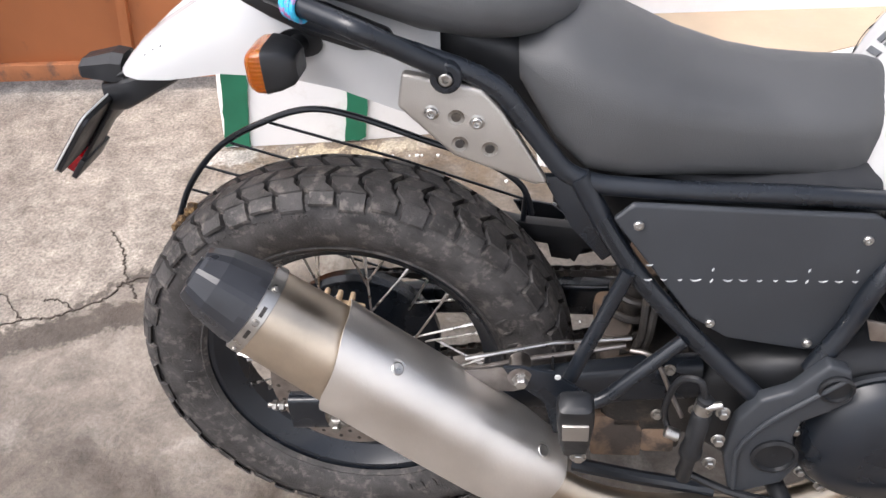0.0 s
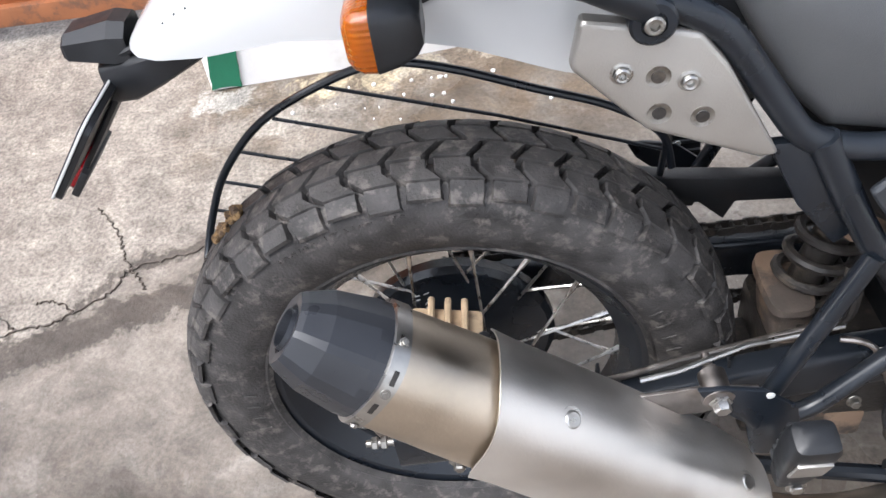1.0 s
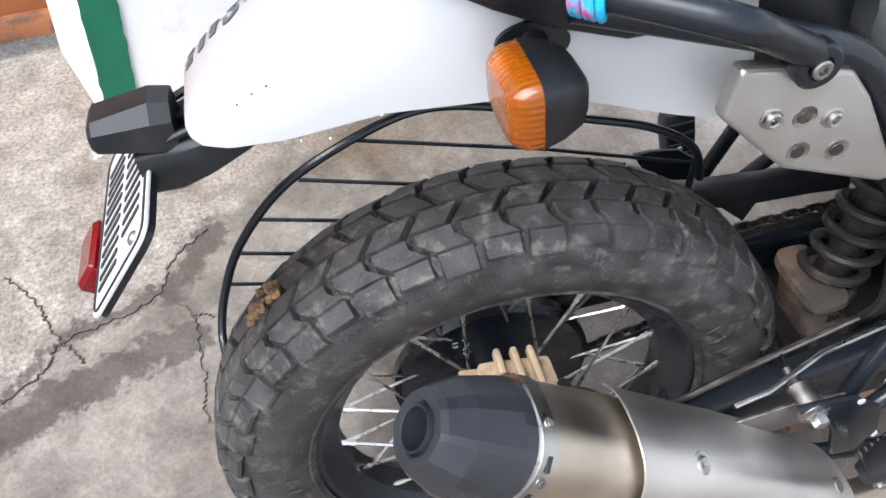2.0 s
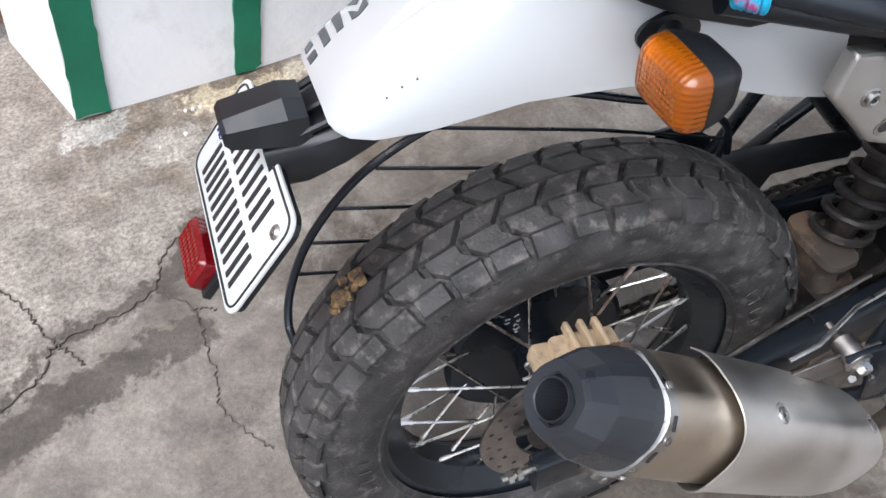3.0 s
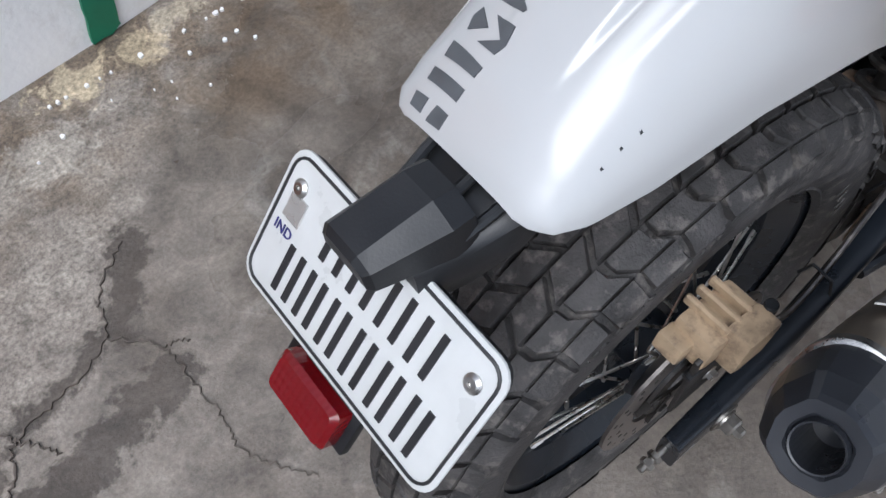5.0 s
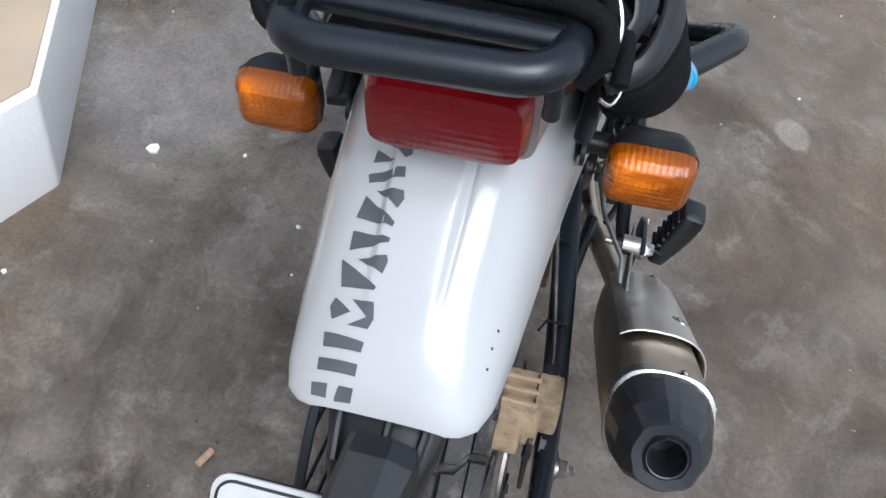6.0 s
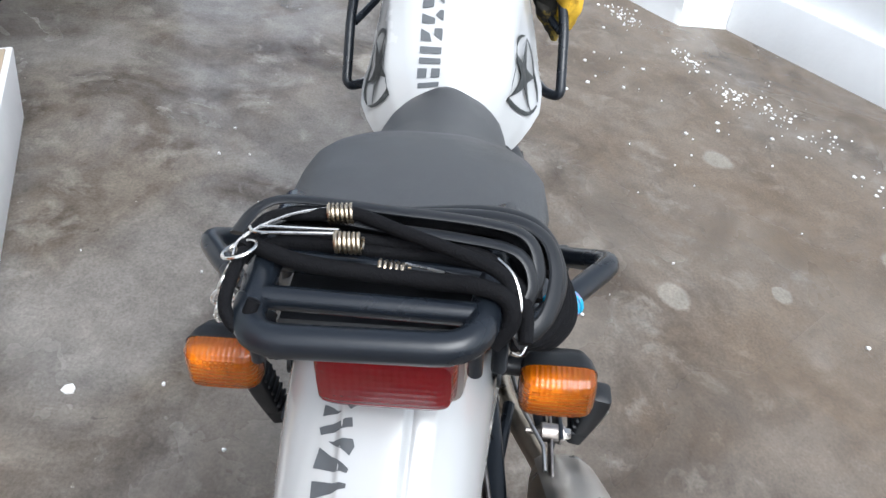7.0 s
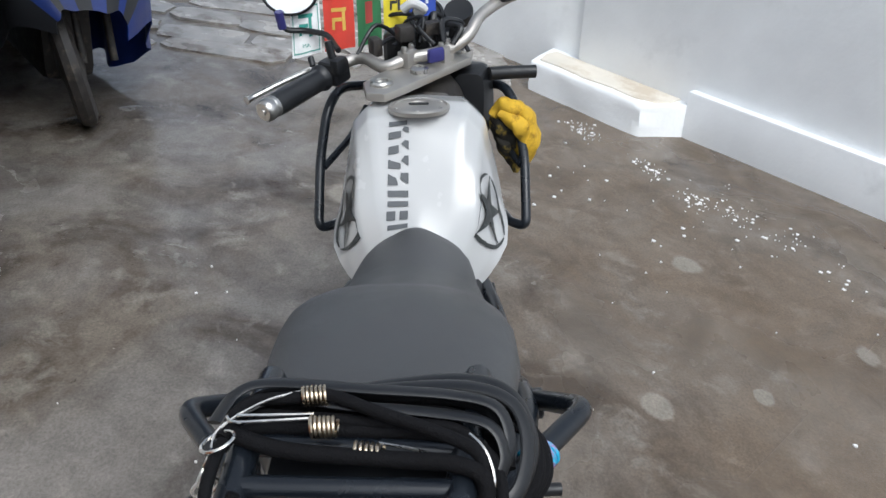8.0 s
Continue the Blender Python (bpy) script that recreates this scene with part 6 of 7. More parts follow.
def tank():
    bm = bmesh.new()
    N = 44
    rings = []
    for i in range(N):
        x = 0.645 + 0.310 * i / (N - 1)
        ring = [tank_point(x, 1 - 2 * j / 40) for j in range(41)]
        rings.append(ring)
    loft(bm, rings)
    bmesh.ops.smooth_vert(bm, verts=bm.verts, factor=0.35, use_axis_x=True, use_axis_y=True, use_axis_z=True)
    t = part("fuel_tank", bm, WHITE, bike, "glossy white fuel tank with dark star decals", angle=55)

    def on(u, v):
        return tank_point(u, v, 0.0032)

    def lettered(x, y):
        return on(x, y / (4 * tank_half(x)[1][0]))

    shapes = [
        [(0.0, -0.10), (0.0, 0.10), (0.008, 0.10), (0.008, -0.10)], [(0.016, 0.02), (0.016, 0.11), (0.032, 0.11), (0.032, 0.02)], [(0.016, -0.10), (0.016, -0.02), (0.032, -0.02), (0.032, -0.10)],
        [(0.040, -0.10), (0.040, 0.10), (0.050, 0.10), (0.050, -0.10)], [(0.058, -0.10), (0.058, 0.10), (0.070, 0.10), (0.070, -0.10)],
        [(0.080, 0.0), (0.080, 0.10), (0.102, 0.10), (0.094, 0.02)], [(0.082, -0.10), (0.092, -0.02), (0.104, -0.02), (0.104, -0.10)],
        [(0.112, -0.02), (0.112, 0.10), (0.130, 0.10), (0.122, -0.02)], [(0.118, -0.10), (0.128, -0.02), (0.138, -0.06), (0.138, -0.10)],
        [(0.144, 0.0), (0.140, 0.10), (0.156, 0.10), (0.160, 0.0)], [(0.150, -0.10), (0.162, -0.02), (0.170, -0.06), (0.168, -0.10)],
        [(0.176, -0.02), (0.172, 0.10), (0.186, 0.10), (0.190, -0.02)], [(0.184, -0.10), (0.192, -0.03), (0.200, -0.05), (0.198, -0.10)], [(0.204, -0.08), (0.202, 0.10), (0.212, 0.10), (0.214, -0.08)],
    ]
    for q in shapes:
        decal(t, lettered, [(0.668 + a * 0.60, 0.031 + b * 0.15) for a, b in q], k=3)
    # star in a broken ring on each flank facet
    for s in (-1, 1):
        c = (0.732, s * 0.645)
        ra, rb = 0.065, 0.065
        p0 = on(*c)
        e1 = (on(c[0] + 0.004, c[1]) - p0).normalized()
        e2 = on(c[0], c[1] + 0.01) - p0
        e2 = (e2 - e1 * e2.dot(e1)).normalized()

        def flat(p, q):
            """The tank's skin over the point p, q of the plane that touches it at the star's middle."""
            x, v = c
            for _ in range(12):
                d = on(x, v) - p0
                fx, fv = (on(x + 0.002, v) - p0 - d) / 0.002, (on(x, v + 0.004) - p0 - d) / 0.004
                a11, a12, a21, a22 = fx.dot(e1), fv.dot(e1), fx.dot(e2), fv.dot(e2)
                r1, r2 = p - d.dot(e1), q - d.dot(e2)
                det = a11 * a22 - a12 * a21
                if abs(det) < 1e-5:
                    break
                x = min(0.93, max(0.648, x + 0.7 * (r1 * a22 - r2 * a12) / det))
                v = s * min(0.97, max(0.512, s * (v + 0.7 * (a11 * r2 - a21 * r1) / det)))
            return on(x, v)

        def at(ang, r):
            return (ra * r * math.cos(ang), rb * r * math.sin(ang))

        # three worn arcs, thinner towards their ends
        for b0, b1 in ((0.06, 0.36), (0.385, 0.70), (0.72, 1.03)):
            for k in range(7):
                f0, f1 = k / 7, (k + 1) / 7
                a0, a1 = 2 * math.pi * (b0 + (b1 - b0) * f0), 2 * math.pi * (b0 + (b1 - b0) * f1)
                w0, w1 = 0.035 + 0.075 * math.sin(math.pi * f0), 0.035 + 0.075 * math.sin(math.pi * f1)
                decal(t, flat, [at(a0, 1 - w0), at(a0, 1.0), at(a1, 1.0), at(a1, 1 - w1)], "ring_decal", STAR, k=3)
        for k in range(5):
            a = 2 * math.pi * k / 5 - 1.05
            h = math.pi / 5
            decal(t, flat, [at(a, 0.0), at(a - h, 0.30), at(a, 0.95), at(a + h, 0.30)], "star_decal", STAR, k=4)
    # filler cap
    bm = bmesh.new()
    m = Matrix.Translation((0.832, -0.003, 0.600)) @ Matrix.Rotation(radians(7), 4, "Y")
    lathe(bm, [(0.052, -0.004), (0.053, 0.003), (0.049, 0.006), (0.046, 0.004), (0.040, 0.005), (0.037, 0.007), (0.018, 0.008), (0.016, 0.006), (0.002, 0.006)], m, 40)
    cap = part("filler_cap", bm, SILVER, bike, "round brushed-metal filler cap")
    bm = bmesh.new()
    box(bm, (0.006, 0.034, 0.003), m @ Matrix.Translation((0, 0, 0.0075)), 0.001, 1)
    part("keyhole_cover", bm, PLASTIC, cap)
    for k in range(6):
        bm = bmesh.new()
        a = 2 * math.pi * k / 6
        cap_bolt(bm, m @ Vector((0.043 * math.cos(a), 0.043 * math.sin(a), 0.0045)), m.to_3x3() @ Vector((0, 0, 1)), 0.003, 0.002)
        part("cap_screw", bm, CHROME, cap)


tank()

# tank guards on both sides
for s, o in ((1, 0.008), (-1, -0.004)):
    bent([(1.12, s * 0.10, 0.54), (1.06, s * 0.158 + o, 0.558), (1.005, s * 0.178 + o, 0.53), (0.962, s * 0.194 + o, 0.44), (0.876, s * 0.194 + o, 0.340), (0.90, s * 0.17, 0.335), (1.0, s * 0.14, 0.33)], 0.0095, BLACK, "tank_guard", "black tubular guard beside the tank", 12, 0.03)
    bent([(0.955, s * 0.186 + o, 0.432), (1.03, s * 0.15, 0.46), (1.10, s * 0.12, 0.50)], 0.007, BLACK, "guard_brace", "black guard brace", 10, 0.02)


# steering, turned to the left
def steering():
    bm = bmesh.new()
    prism(bm, [(0.845, 0.088), (0.835, 0.055), (0.875, 0.022), (0.95, -0.035), (1.03, -0.095), (1.085, -0.100), (1.115, -0.075), (1.105, -0.045), (1.02, 0.015), (0.945, 0.075), (0.895, 0.098)], 0.016, Matrix.Translation((0, 0, 0.608)), 0.004, 2)
    y = part("top_yoke", bm, SILVER, bike, "grey cast top yoke")
    for p, r in (((0.885, 0.064, 0.624), 0.020), ((1.07, -0.075, 0.624), 0.020)):
        bm = bmesh.new()
        lathe(bm, [(r, 0.0), (r, 0.004), (r * 0.85, 0.007), (r * 0.6, 0.007), (r * 0.55, 0.003), (0.002, 0.003)], Matrix.Translation(p), 28)
        part("fork_cap", bm, CHROME, y, "bright fork cap")
        bm = bmesh.new()
        d = Vector((0.44, 0.0, -0.9)).normalized()
        rod(bm, Vector(p) - Vector((0, 0, 0.01)), Vector(p) + d * 0.30, 0.0205, n=20)
        rod(bm, Vector(p) + d * 0.30, Vector(p) + d * 0.88, 0.026, n=20)
        part("fork_leg", bm, GRIME, bike, "black telescopic fork leg")
    bm = bmesh.new()
    lathe(bm, [(0.017, 0), (0.017, 0.008), (0.012, 0.011), (0.006, 0.011), (0.005, 0.006), (0.001, 0.006)], Matrix.Translation((0.945, 0.0, 0.624)), 28)
    part("ignition_lock", bm, CHROME, y, "chrome ignition lock")
    bm = bmesh.new()
    box(bm, (0.012, 0.034, 0.026), Matrix.Translation((0.968, -0.03, 0.648)) @ Matrix.Rotation(0.6, 4, "Z"), 0.006)
    part("key_fob", bm, NAVY, y, "dark blue key fob")
    for px_, py_ in ((0.985, 0.022), (1.012, -0.045)):
        bm = bmesh.new()
        box(bm, (0.034, 0.026, 0.034), Matrix.Translation((px_, py_, 0.636)) @ Matrix.Rotation(-0.6, 4, "Z"), 0.005)
        part("riser", bm, SILVER, y, "grey handlebar clamp")
        for o in ((-0.010, 0.006), (0.010, -0.006)):
            bm = bmesh.new()
            cap_bolt(bm, (px_ + o[0], py_ + o[1], 0.652), (0, 0, 1), 0.0058, 0.010)
            part("clamp_bolt", bm, CHROME, y)
    bm = bmesh.new()
    bar = [(0.838, 0.267, 0.593), (0.978, 0.176, 0.610), (1.022, 0.138, 0.622), (1.018, 0.105, 0.628), (0.972, 0.066, 0.626), (0.985, 0.022, 0.637), (1.012, -0.045, 0.642), (1.035, -0.088, 0.662), (1.087, -0.118, 0.690), (1.169, -0.185, 0.705), (1.26, -0.28, 0.70)]
    sweep(bm, smooth_line(bar, 8), 0.0115, 16)
    hb = part("handlebar", bm, SILVER, bike, "grey tubular handlebar turned to the left")
    a, b = Vector((0.838, 0.267, 0.593)), Vector((0.975, 0.178, 0.6095))
    d = (b - a).normalized()
    m = axis_frame(a, d)
    bm = bmesh.new()
    lathe(bm, [(0.0185, 0.028), (0.0205, 0.03)] + [(0.0202 + 0.0012 * (k % 2), 0.034 + 0.0045 * k) for k in range(26)] + [(0.025, 0.152), (0.025, 0.157), (0.014, 0.158)], m, 24)
    part("grip", bm, PLASTIC, hb, "ribbed black rubber grip")
    bm = bmesh.new()
    lathe(bm, [(0.006, -0.003), (0.0065, 0.0), (0.016, 0.0), (0.0195, 0.004), (0.0205, 0.012), (0.0195, 0.020), (0.0180, 0.021), (0.0195, 0.023), (0.0195, 0.029), (0.012, 0.03)], m, 28)
    part("bar_end", bm, CHROME, hb, "bright bar-end weight")
    bm = bmesh.new()
    box(bm, (0.044, 0.046, 0.046), axis_frame((0.998, 0.163, 0.612), d), 0.009, 3)
    box(bm, (0.02, 0.03, 0.03), axis_frame((0.978, 0.150, 0.628), d), 0.005, 2)
    rod(bm, (0.985, 0.20, 0.625), (0.995, 0.205, 0.64), 0.006)
    rod(bm, (1.005, 0.165, 0.63), (1.01, 0.172, 0.665), 0.008)
    part("switchgear", bm, PLASTIC, hb, "black left switchgear")
    bm = bmesh.new()
    sweep(bm, smooth_line([(1.045, 0.160, 0.618), (1.0, 0.212, 0.612), (0.95, 0.265, 0.602), (0.905, 0.312, 0.590)], 6), [0.008] * 6 + [0.0072] * 12 + [0.011], 10, flat=0.75)
    part("clutch_lever", bm, CHROME, hb, "bright clutch lever")
    bm = bmesh.new()
    box(bm, (0.05, 0.035, 0.035), Matrix.Translation((1.14, -0.165, 0.72)) @ Matrix.Rotation(-0.7, 4, "Z"), 0.006)
    part("brake_reservoir", bm, PLASTIC, hb, "black front brake reservoir")
    bm = bmesh.new()
    sweep(bm, smooth_line([(1.045, -0.13, 0.585), (1.06, -0.17, 0.582), (1.07, -0.222, 0.58)], 5), 0.013, 14)
    part("guard_bobbin", bm, PLASTIC, bike, "black rubber guard end")
    bm = bmesh.new()
    loft(bm, [ring_pts(w, zt, zb, x, 20, 4.0, -0.09) for x, w, zt, zb in ((1.03, 0.03, 0.59, 0.48), (1.06, 0.05, 0.60, 0.45), (1.14, 0.05, 0.58, 0.44))])
    part("side_cowl", bm, PLASTIC, bike, "black plastic cowl behind the fork")
    bm = bmesh.new()
    loft(bm, [ring_pts(w, zt, zb, x, 24, 3.0, -0.01) for x, w, zt, zb in ((0.93, 0.07, 0.56, 0.34), (0.95, 0.085, 0.585, 0.32), (1.02, 0.08, 0.60, 0.30), (1.06, 0.06, 0.60, 0.32))])
    part("headstock", bm, GRIME, bike, "black frame headstock and loom under the yoke")
    # instruments, lamp and loom ahead of the yoke
    bm = bmesh.new()
    lathe(bm, [(0.045, -0.04), (0.052, -0.02), (0.054, 0.004), (0.048, 0.008), (0.046, 0.004), (0.002, 0.003)], axis_frame((1.19, 0.01, 0.655), (-0.55, 0.1, 0.83)), 36)
    part("instrument", bm, PLASTIC, bike, "round black instrument dial")
    bm = bmesh.new()
    lathe(bm, [(0.026, -0.02), (0.03, 0.0), (0.029, 0.006), (0.002, 0.004)], axis_frame((1.16, -0.072, 0.675), (-0.55, 0.1, 0.83)), 28)
    part("instrument", bm, PLASTIC, bike, "small round black dial")
    bm = bmesh.new()
    box(bm, (0.12, 0.16, 0.10), Matrix.Translation((1.16, 0.0, 0.60)), 0.02, 3)
    part("lamp_nacelle", bm, PLASTIC, bike, "black headlamp nacelle")
    rnd = random.Random(8)
    for k in range(7):
        bm = bmesh.new()
        y0 = 0.12 - 0.035 * k
        sweep(bm, smooth_line([(1.02, y0, 0.63 + rnd.uniform(0, 0.02)), (1.06, y0 * 0.7, 0.66 + rnd.uniform(-0.01, 0.02)), (1.10, y0 * 0.5 + rnd.uniform(-0.03, 0.03), 0.63), (1.14, y0 * 0.3, 0.58)], 6), 0.0042, 8)
        part("cable", bm, PLASTIC, bike, "black control cable")
    for k in range(9):
        bm = bmesh.new()
        x, y = 1.00 + rnd.uniform(0, 0.10), rnd.uniform(-0.07, 0.10)
        sweep(bm, smooth_line([(x, y, 0.655), (x + 0.02, y + rnd.uniform(-0.03, 0.03), 0.69 + rnd.uniform(-0.01, 0.01)), (x + 0.05, y + rnd.uniform(-0.04, 0.04), 0.675), (x + 0.08, y, 0.63)], 5), rnd.choice((0.003, 0.0042, 0.006)), 8)
        part("cable", bm, PLASTIC, bike, "black control cable")
    for p, sz in (((1.03, 0.03, 0.672), (0.03, 0.03, 0.03)), ((1.05, -0.02, 0.675), (0.025, 0.035, 0.025)), ((1.02, 0.085, 0.65), (0.03, 0.02, 0.035))):
        bm = bmesh.new()
        box(bm, sz, Matrix.Translation(p) @ Matrix.Rotation(0.5, 4, "Z"), 0.006)
        part("connector", bm, GRIME, bike, "small dark wiring connector")
    bm = bmesh.new()
    sweep(bm, smooth_line([(1.09, 0.035, 0.70), (1.085, 0.015, 0.712), (1.09, -0.005, 0.70), (1.10, 0.01, 0.69)], 5), 0.009, 10)
    part("tie", bm, PLATE, bike, "white cloth tie by the instruments")
    # left mirror
    bm = bmesh.new()
    c = Vector((1.150, 0.262, 0.726))
    m = axis_frame(c, (-0.95, -0.12, 0.28))
    rings = []
    for k, (r, h) in enumerate(((0.044, -0.016), (0.055, -0.008), (0.058, 0.002), (0.0545, 0.004), (0.053, 0.002))):
        rings.append([m @ Vector((1.0 * r * math.cos(a), 0.86 * r * math.sin(a), h)) for a in [2 * math.pi * i / 32 for i in range(32)]])
    loft(bm, rings)
    mi = part("mirror", bm, PLASTIC, bike, "round black rear-view mirror")
    bm = bmesh.new()
    loft(bm, [[m @ Vector((1.0 * r * math.cos(a), 0.86 * r * math.sin(a), h)) for a in [2 * math.pi * i / 32 for i in range(32)]] for r, h in ((0.0525, 0.0022), (0.052, 0.0034))])
    part("mirror_glass", bm, MIRROR, mi, "silvered mirror glass")
    bm = bmesh.new()
    sweep(bm, rounded([(1.128, 0.282, 0.684), (1.13, 0.278, 0.652), (1.14, 0.235, 0.648), (1.12, 0.19, 0.645), (1.05, 0.16, 0.634)], 0.015), 0.006, 10)
    part("mirror_stem", bm, PLASTIC, mi, "black mirror stem")
    bm = bmesh.new()
    rod(bm, (1.122, 0.283, 0.692), (1.128, 0.280, 0.656), 0.009)
    part("mirror_nut", bm, NAVY, mi, "dark blue anodised mirror nut")


MIRROR = make("mirror_glass", (0.9, 0.92, 0.94), 0.03, 1.0, spread=0.01, bump=0.0)
steering()
FRONT, _ft, _fr = wheel("front_wheel", "front wheel with black spoked rim and knobbly tyre", (1.50, 0.03, 0.02), 0.345, 0.09, 0.285, 0.056, 52, -1, 0.032)
FRONT.rotation_euler = (0, 0, radians(16))


# luggage rack
def rack():
    bm = bmesh.new()
    path = rounded([(0.03, -0.086, 0.690), (-0.05, -0.079, 0.716), (-0.134, -0.069, 0.713), (-0.136, 0.070, 0.712), (-0.06, 0.070, 0.716), (0.03, 0.075, 0.690)], 0.026, 6)
    sweep(bm, path, 0.0105, 16)
    rk = part("luggage_rack", bm, BLACK, bike, "satin black tubular luggage rack")
    # black sheet added under the cords so the gaps between them stay dark
    bm = bmesh.new()
    box(bm, (0.100, 0.128, 0.006), Matrix.Translation((-0.050, -0.004, 0.690)), 0.002, 1)
    part("gap_darkener", bm, PLASTIC, rk, "flat black sheet added to darken the gaps between the cords")
    for x, tilt in ((-0.104, -0.002), (-0.070, -0.004), (-0.020, 0.0)):
        bm = bmesh.new()
        sweep(bm, [(x - tilt, 0.068, 0.715), (x, 0.0, 0.715), (x + tilt, -0.074, 0.715)], 0.0078, 14)
        part("cross_bar", bm, BLACK, rk)
    for x, y in ((-0.122, -0.068), (-0.122, 0.066)):
        bm = bmesh.new()
        rod(bm, (x, y, 0.71), (x, y, 0.680), 0.0048)
        part("lug", bm, BLACK, rk)
    for s in (-1, 1):
        bm = bmesh.new()
        sweep(bm, [(-0.03, s * 0.070, 0.712), (-0.01, s * 0.075, 0.66), (0.01, s * 0.082, 0.62)], 0.007, 12)
        part("rack_post", bm, BLACK, rk)


rack()


# ---- things tied to the motorcycle ----
def on_bike(name, label, category):
    e = tagged(new(name), label, category)
    e.matrix_world = LEAN_POSE
    return e


HOOK = make("plated_wire", (0.78, 0.76, 0.72), 0.24, 1.0, spread=0.15, scale=80, bump=0.03)


def bungee():
    e = on_bike("bungee_cord", "black elastic luggage cords with bright spring hooks wound on the rack", "bungee cord")
    Z = 0.733
    runs = [
        ([(-0.064, 0.089), (-0.040, 0.079), (-0.032, 0.055), (-0.039, -0.013), (-0.043, -0.068), (-0.050, -0.096), (-0.066, -0.105), (-0.080, -0.101), (-0.092, -0.088)], 0.0058, 0.35, [0.0, 0.004, 0.006, 0.006, 0.004, 0.0, -0.012, -0.02, -0.03]),
        ([(-0.055, 0.075), (-0.042, 0.05), (-0.05, 0.0), (-0.055, -0.05), (-0.064, -0.09), (-0.080, -0.101), (-0.096, -0.092)], 0.0060, 0.4, [0.0, 0.001, 0.001, 0.0, -0.002, -0.016, -0.03]),
        ([(-0.078, 0.081), (-0.050, 0.070), (-0.047, 0.037), (-0.047, 0.015), (-0.062, -0.016), (-0.077, -0.052), (-0.090, -0.080), (-0.099, -0.087), (-0.106, -0.080)], 0.0044, 1.0, [0.0, 0.003, 0.006, 0.008, 0.008, 0.006, 0.002, -0.008, -0.024]),
        ([(-0.070, 0.080), (-0.080, 0.050), (-0.086, 0.020), (-0.089, -0.010), (-0.093, -0.040), (-0.098, -0.066), (-0.103, -0.084), (-0.110, -0.088), (-0.115, -0.078)], 0.0056, 1.0, [-0.002, -0.006, -0.006, -0.006, -0.005, -0.002, -0.006, -0.018, -0.034]),
        ([(-0.081, 0.079), (-0.103, 0.081), (-0.120, 0.082), (-0.128, 0.072), (-0.118, 0.064)], 0.0042, 1.0, [0.0, -0.002, -0.012, -0.02, -0.006]),
        ([(-0.030, 0.045), (-0.024, -0.03), (-0.026, -0.080), (-0.036, -0.108), (-0.06, -0.117), (-0.09, -0.110), (-0.105, -0.092)], 0.0062, 0.45, [-0.012, -0.006, -0.004, -0.010, -0.022, -0.034, -0.040]),
        ([(-0.020, 0.05), (-0.012, -0.02), (-0.008, -0.075), (-0.014, -0.108), (-0.045, -0.122), (-0.075, -0.112), (-0.088, -0.092)], 0.0062, 0.45, [-0.022, -0.014, -0.012, -0.020, -0.036, -0.05, -0.054]),
        ([(-0.01, -0.100), (-0.03, -0.122), (-0.055, -0.125), (-0.075, -0.112), (-0.082, -0.09)], 0.0046, 1.0, [-0.03, -0.042, -0.054, -0.064, -0.066]),
        ([(0.0, -0.104), (-0.018, -0.124), (-0.045, -0.128), (-0.065, -0.114), (-0.07, -0.092)], 0.0046, 1.0, [-0.044, -0.056, -0.068, -0.078, -0.08]),
        ([(0.012, -0.108), (0.0, -0.128), (-0.025, -0.134), (-0.05, -0.118), (-0.055, -0.095)], 0.0052, 1.0, [-0.06, -0.074, -0.086, -0.092, -0.092]),
        ([(0.02, -0.118), (0.015, -0.135), (-0.01, -0.138), (-0.035, -0.122), (-0.04, -0.10)], 0.0056, 1.0, [-0.085, -0.098, -0.108, -0.110, -0.106]),
        ([(-0.062, 0.078), (-0.03, 0.068), (-0.024, 0.03), (-0.026, -0.03), (-0.03, -0.075), (-0.05, -0.10), (-0.075, -0.104)], 0.0048, 1.0, [-0.014, -0.010, -0.010, -0.010, -0.012, -0.02, -0.032]),
        ([(-0.07, 0.082), (-0.045, 0.076), (-0.036, 0.04), (-0.04, -0.02), (-0.046, -0.07), (-0.06, -0.094), (-0.09, -0.098)], 0.0048, 1.0, [-0.018, -0.012, -0.012, -0.012, -0.012, -0.02, -0.034]),
        ([(-0.075, 0.08), (-0.06, 0.065), (-0.062, 0.0), (-0.068, -0.06), (-0.085, -0.094), (-0.11, -0.098)], 0.0046, 1.0, [-0.016, -0.010, -0.010, -0.010, -0.02, -0.036]),
        ([(-0.04, 0.06), (-0.03, 0.02), (-0.034, -0.04), (-0.04, -0.085), (-0.065, -0.105)], 0.0046, 1.0, [-0.004, -0.006, -0.006, -0.008, -0.02]),
        ([(-0.05, 0.066), (-0.054, 0.03), (-0.06, -0.03), (-0.066, -0.07), (-0.085, -0.098)], 0.0046, 1.0, [-0.006, -0.006, -0.006, -0.006, -0.02]),
    ]
    for pts, r, flat, dz in runs:
        bm = bmesh.new()
        P = smooth_line([(x, y, Z + d) for (x, y), d in zip(pts, dz)], 8)
        sweep(bm, P, r, 12, flat=flat)
        part("cord" if flat > 0.9 else "strap", bm, CORD if flat > 0.9 else PLASTIC, e, "" if flat > 0.9 else "flat black rubber strap")

    def coil(c, d, r, length, turns):
        bm = bmesh.new()
        m = axis_frame(Vector(c) - Vector(d).normalized() * length / 2, d)
        n = 14
        pts = [m @ Vector((r * math.cos(2 * math.pi * k / n), r * math.sin(2 * math.pi * k / n), length * k / (n * turns))) for k in range(n * turns + 1)]
        sweep(bm, pts, 0.00125, 6)
        part("spring", bm, BRASSY, e, "coiled bright wire spring")

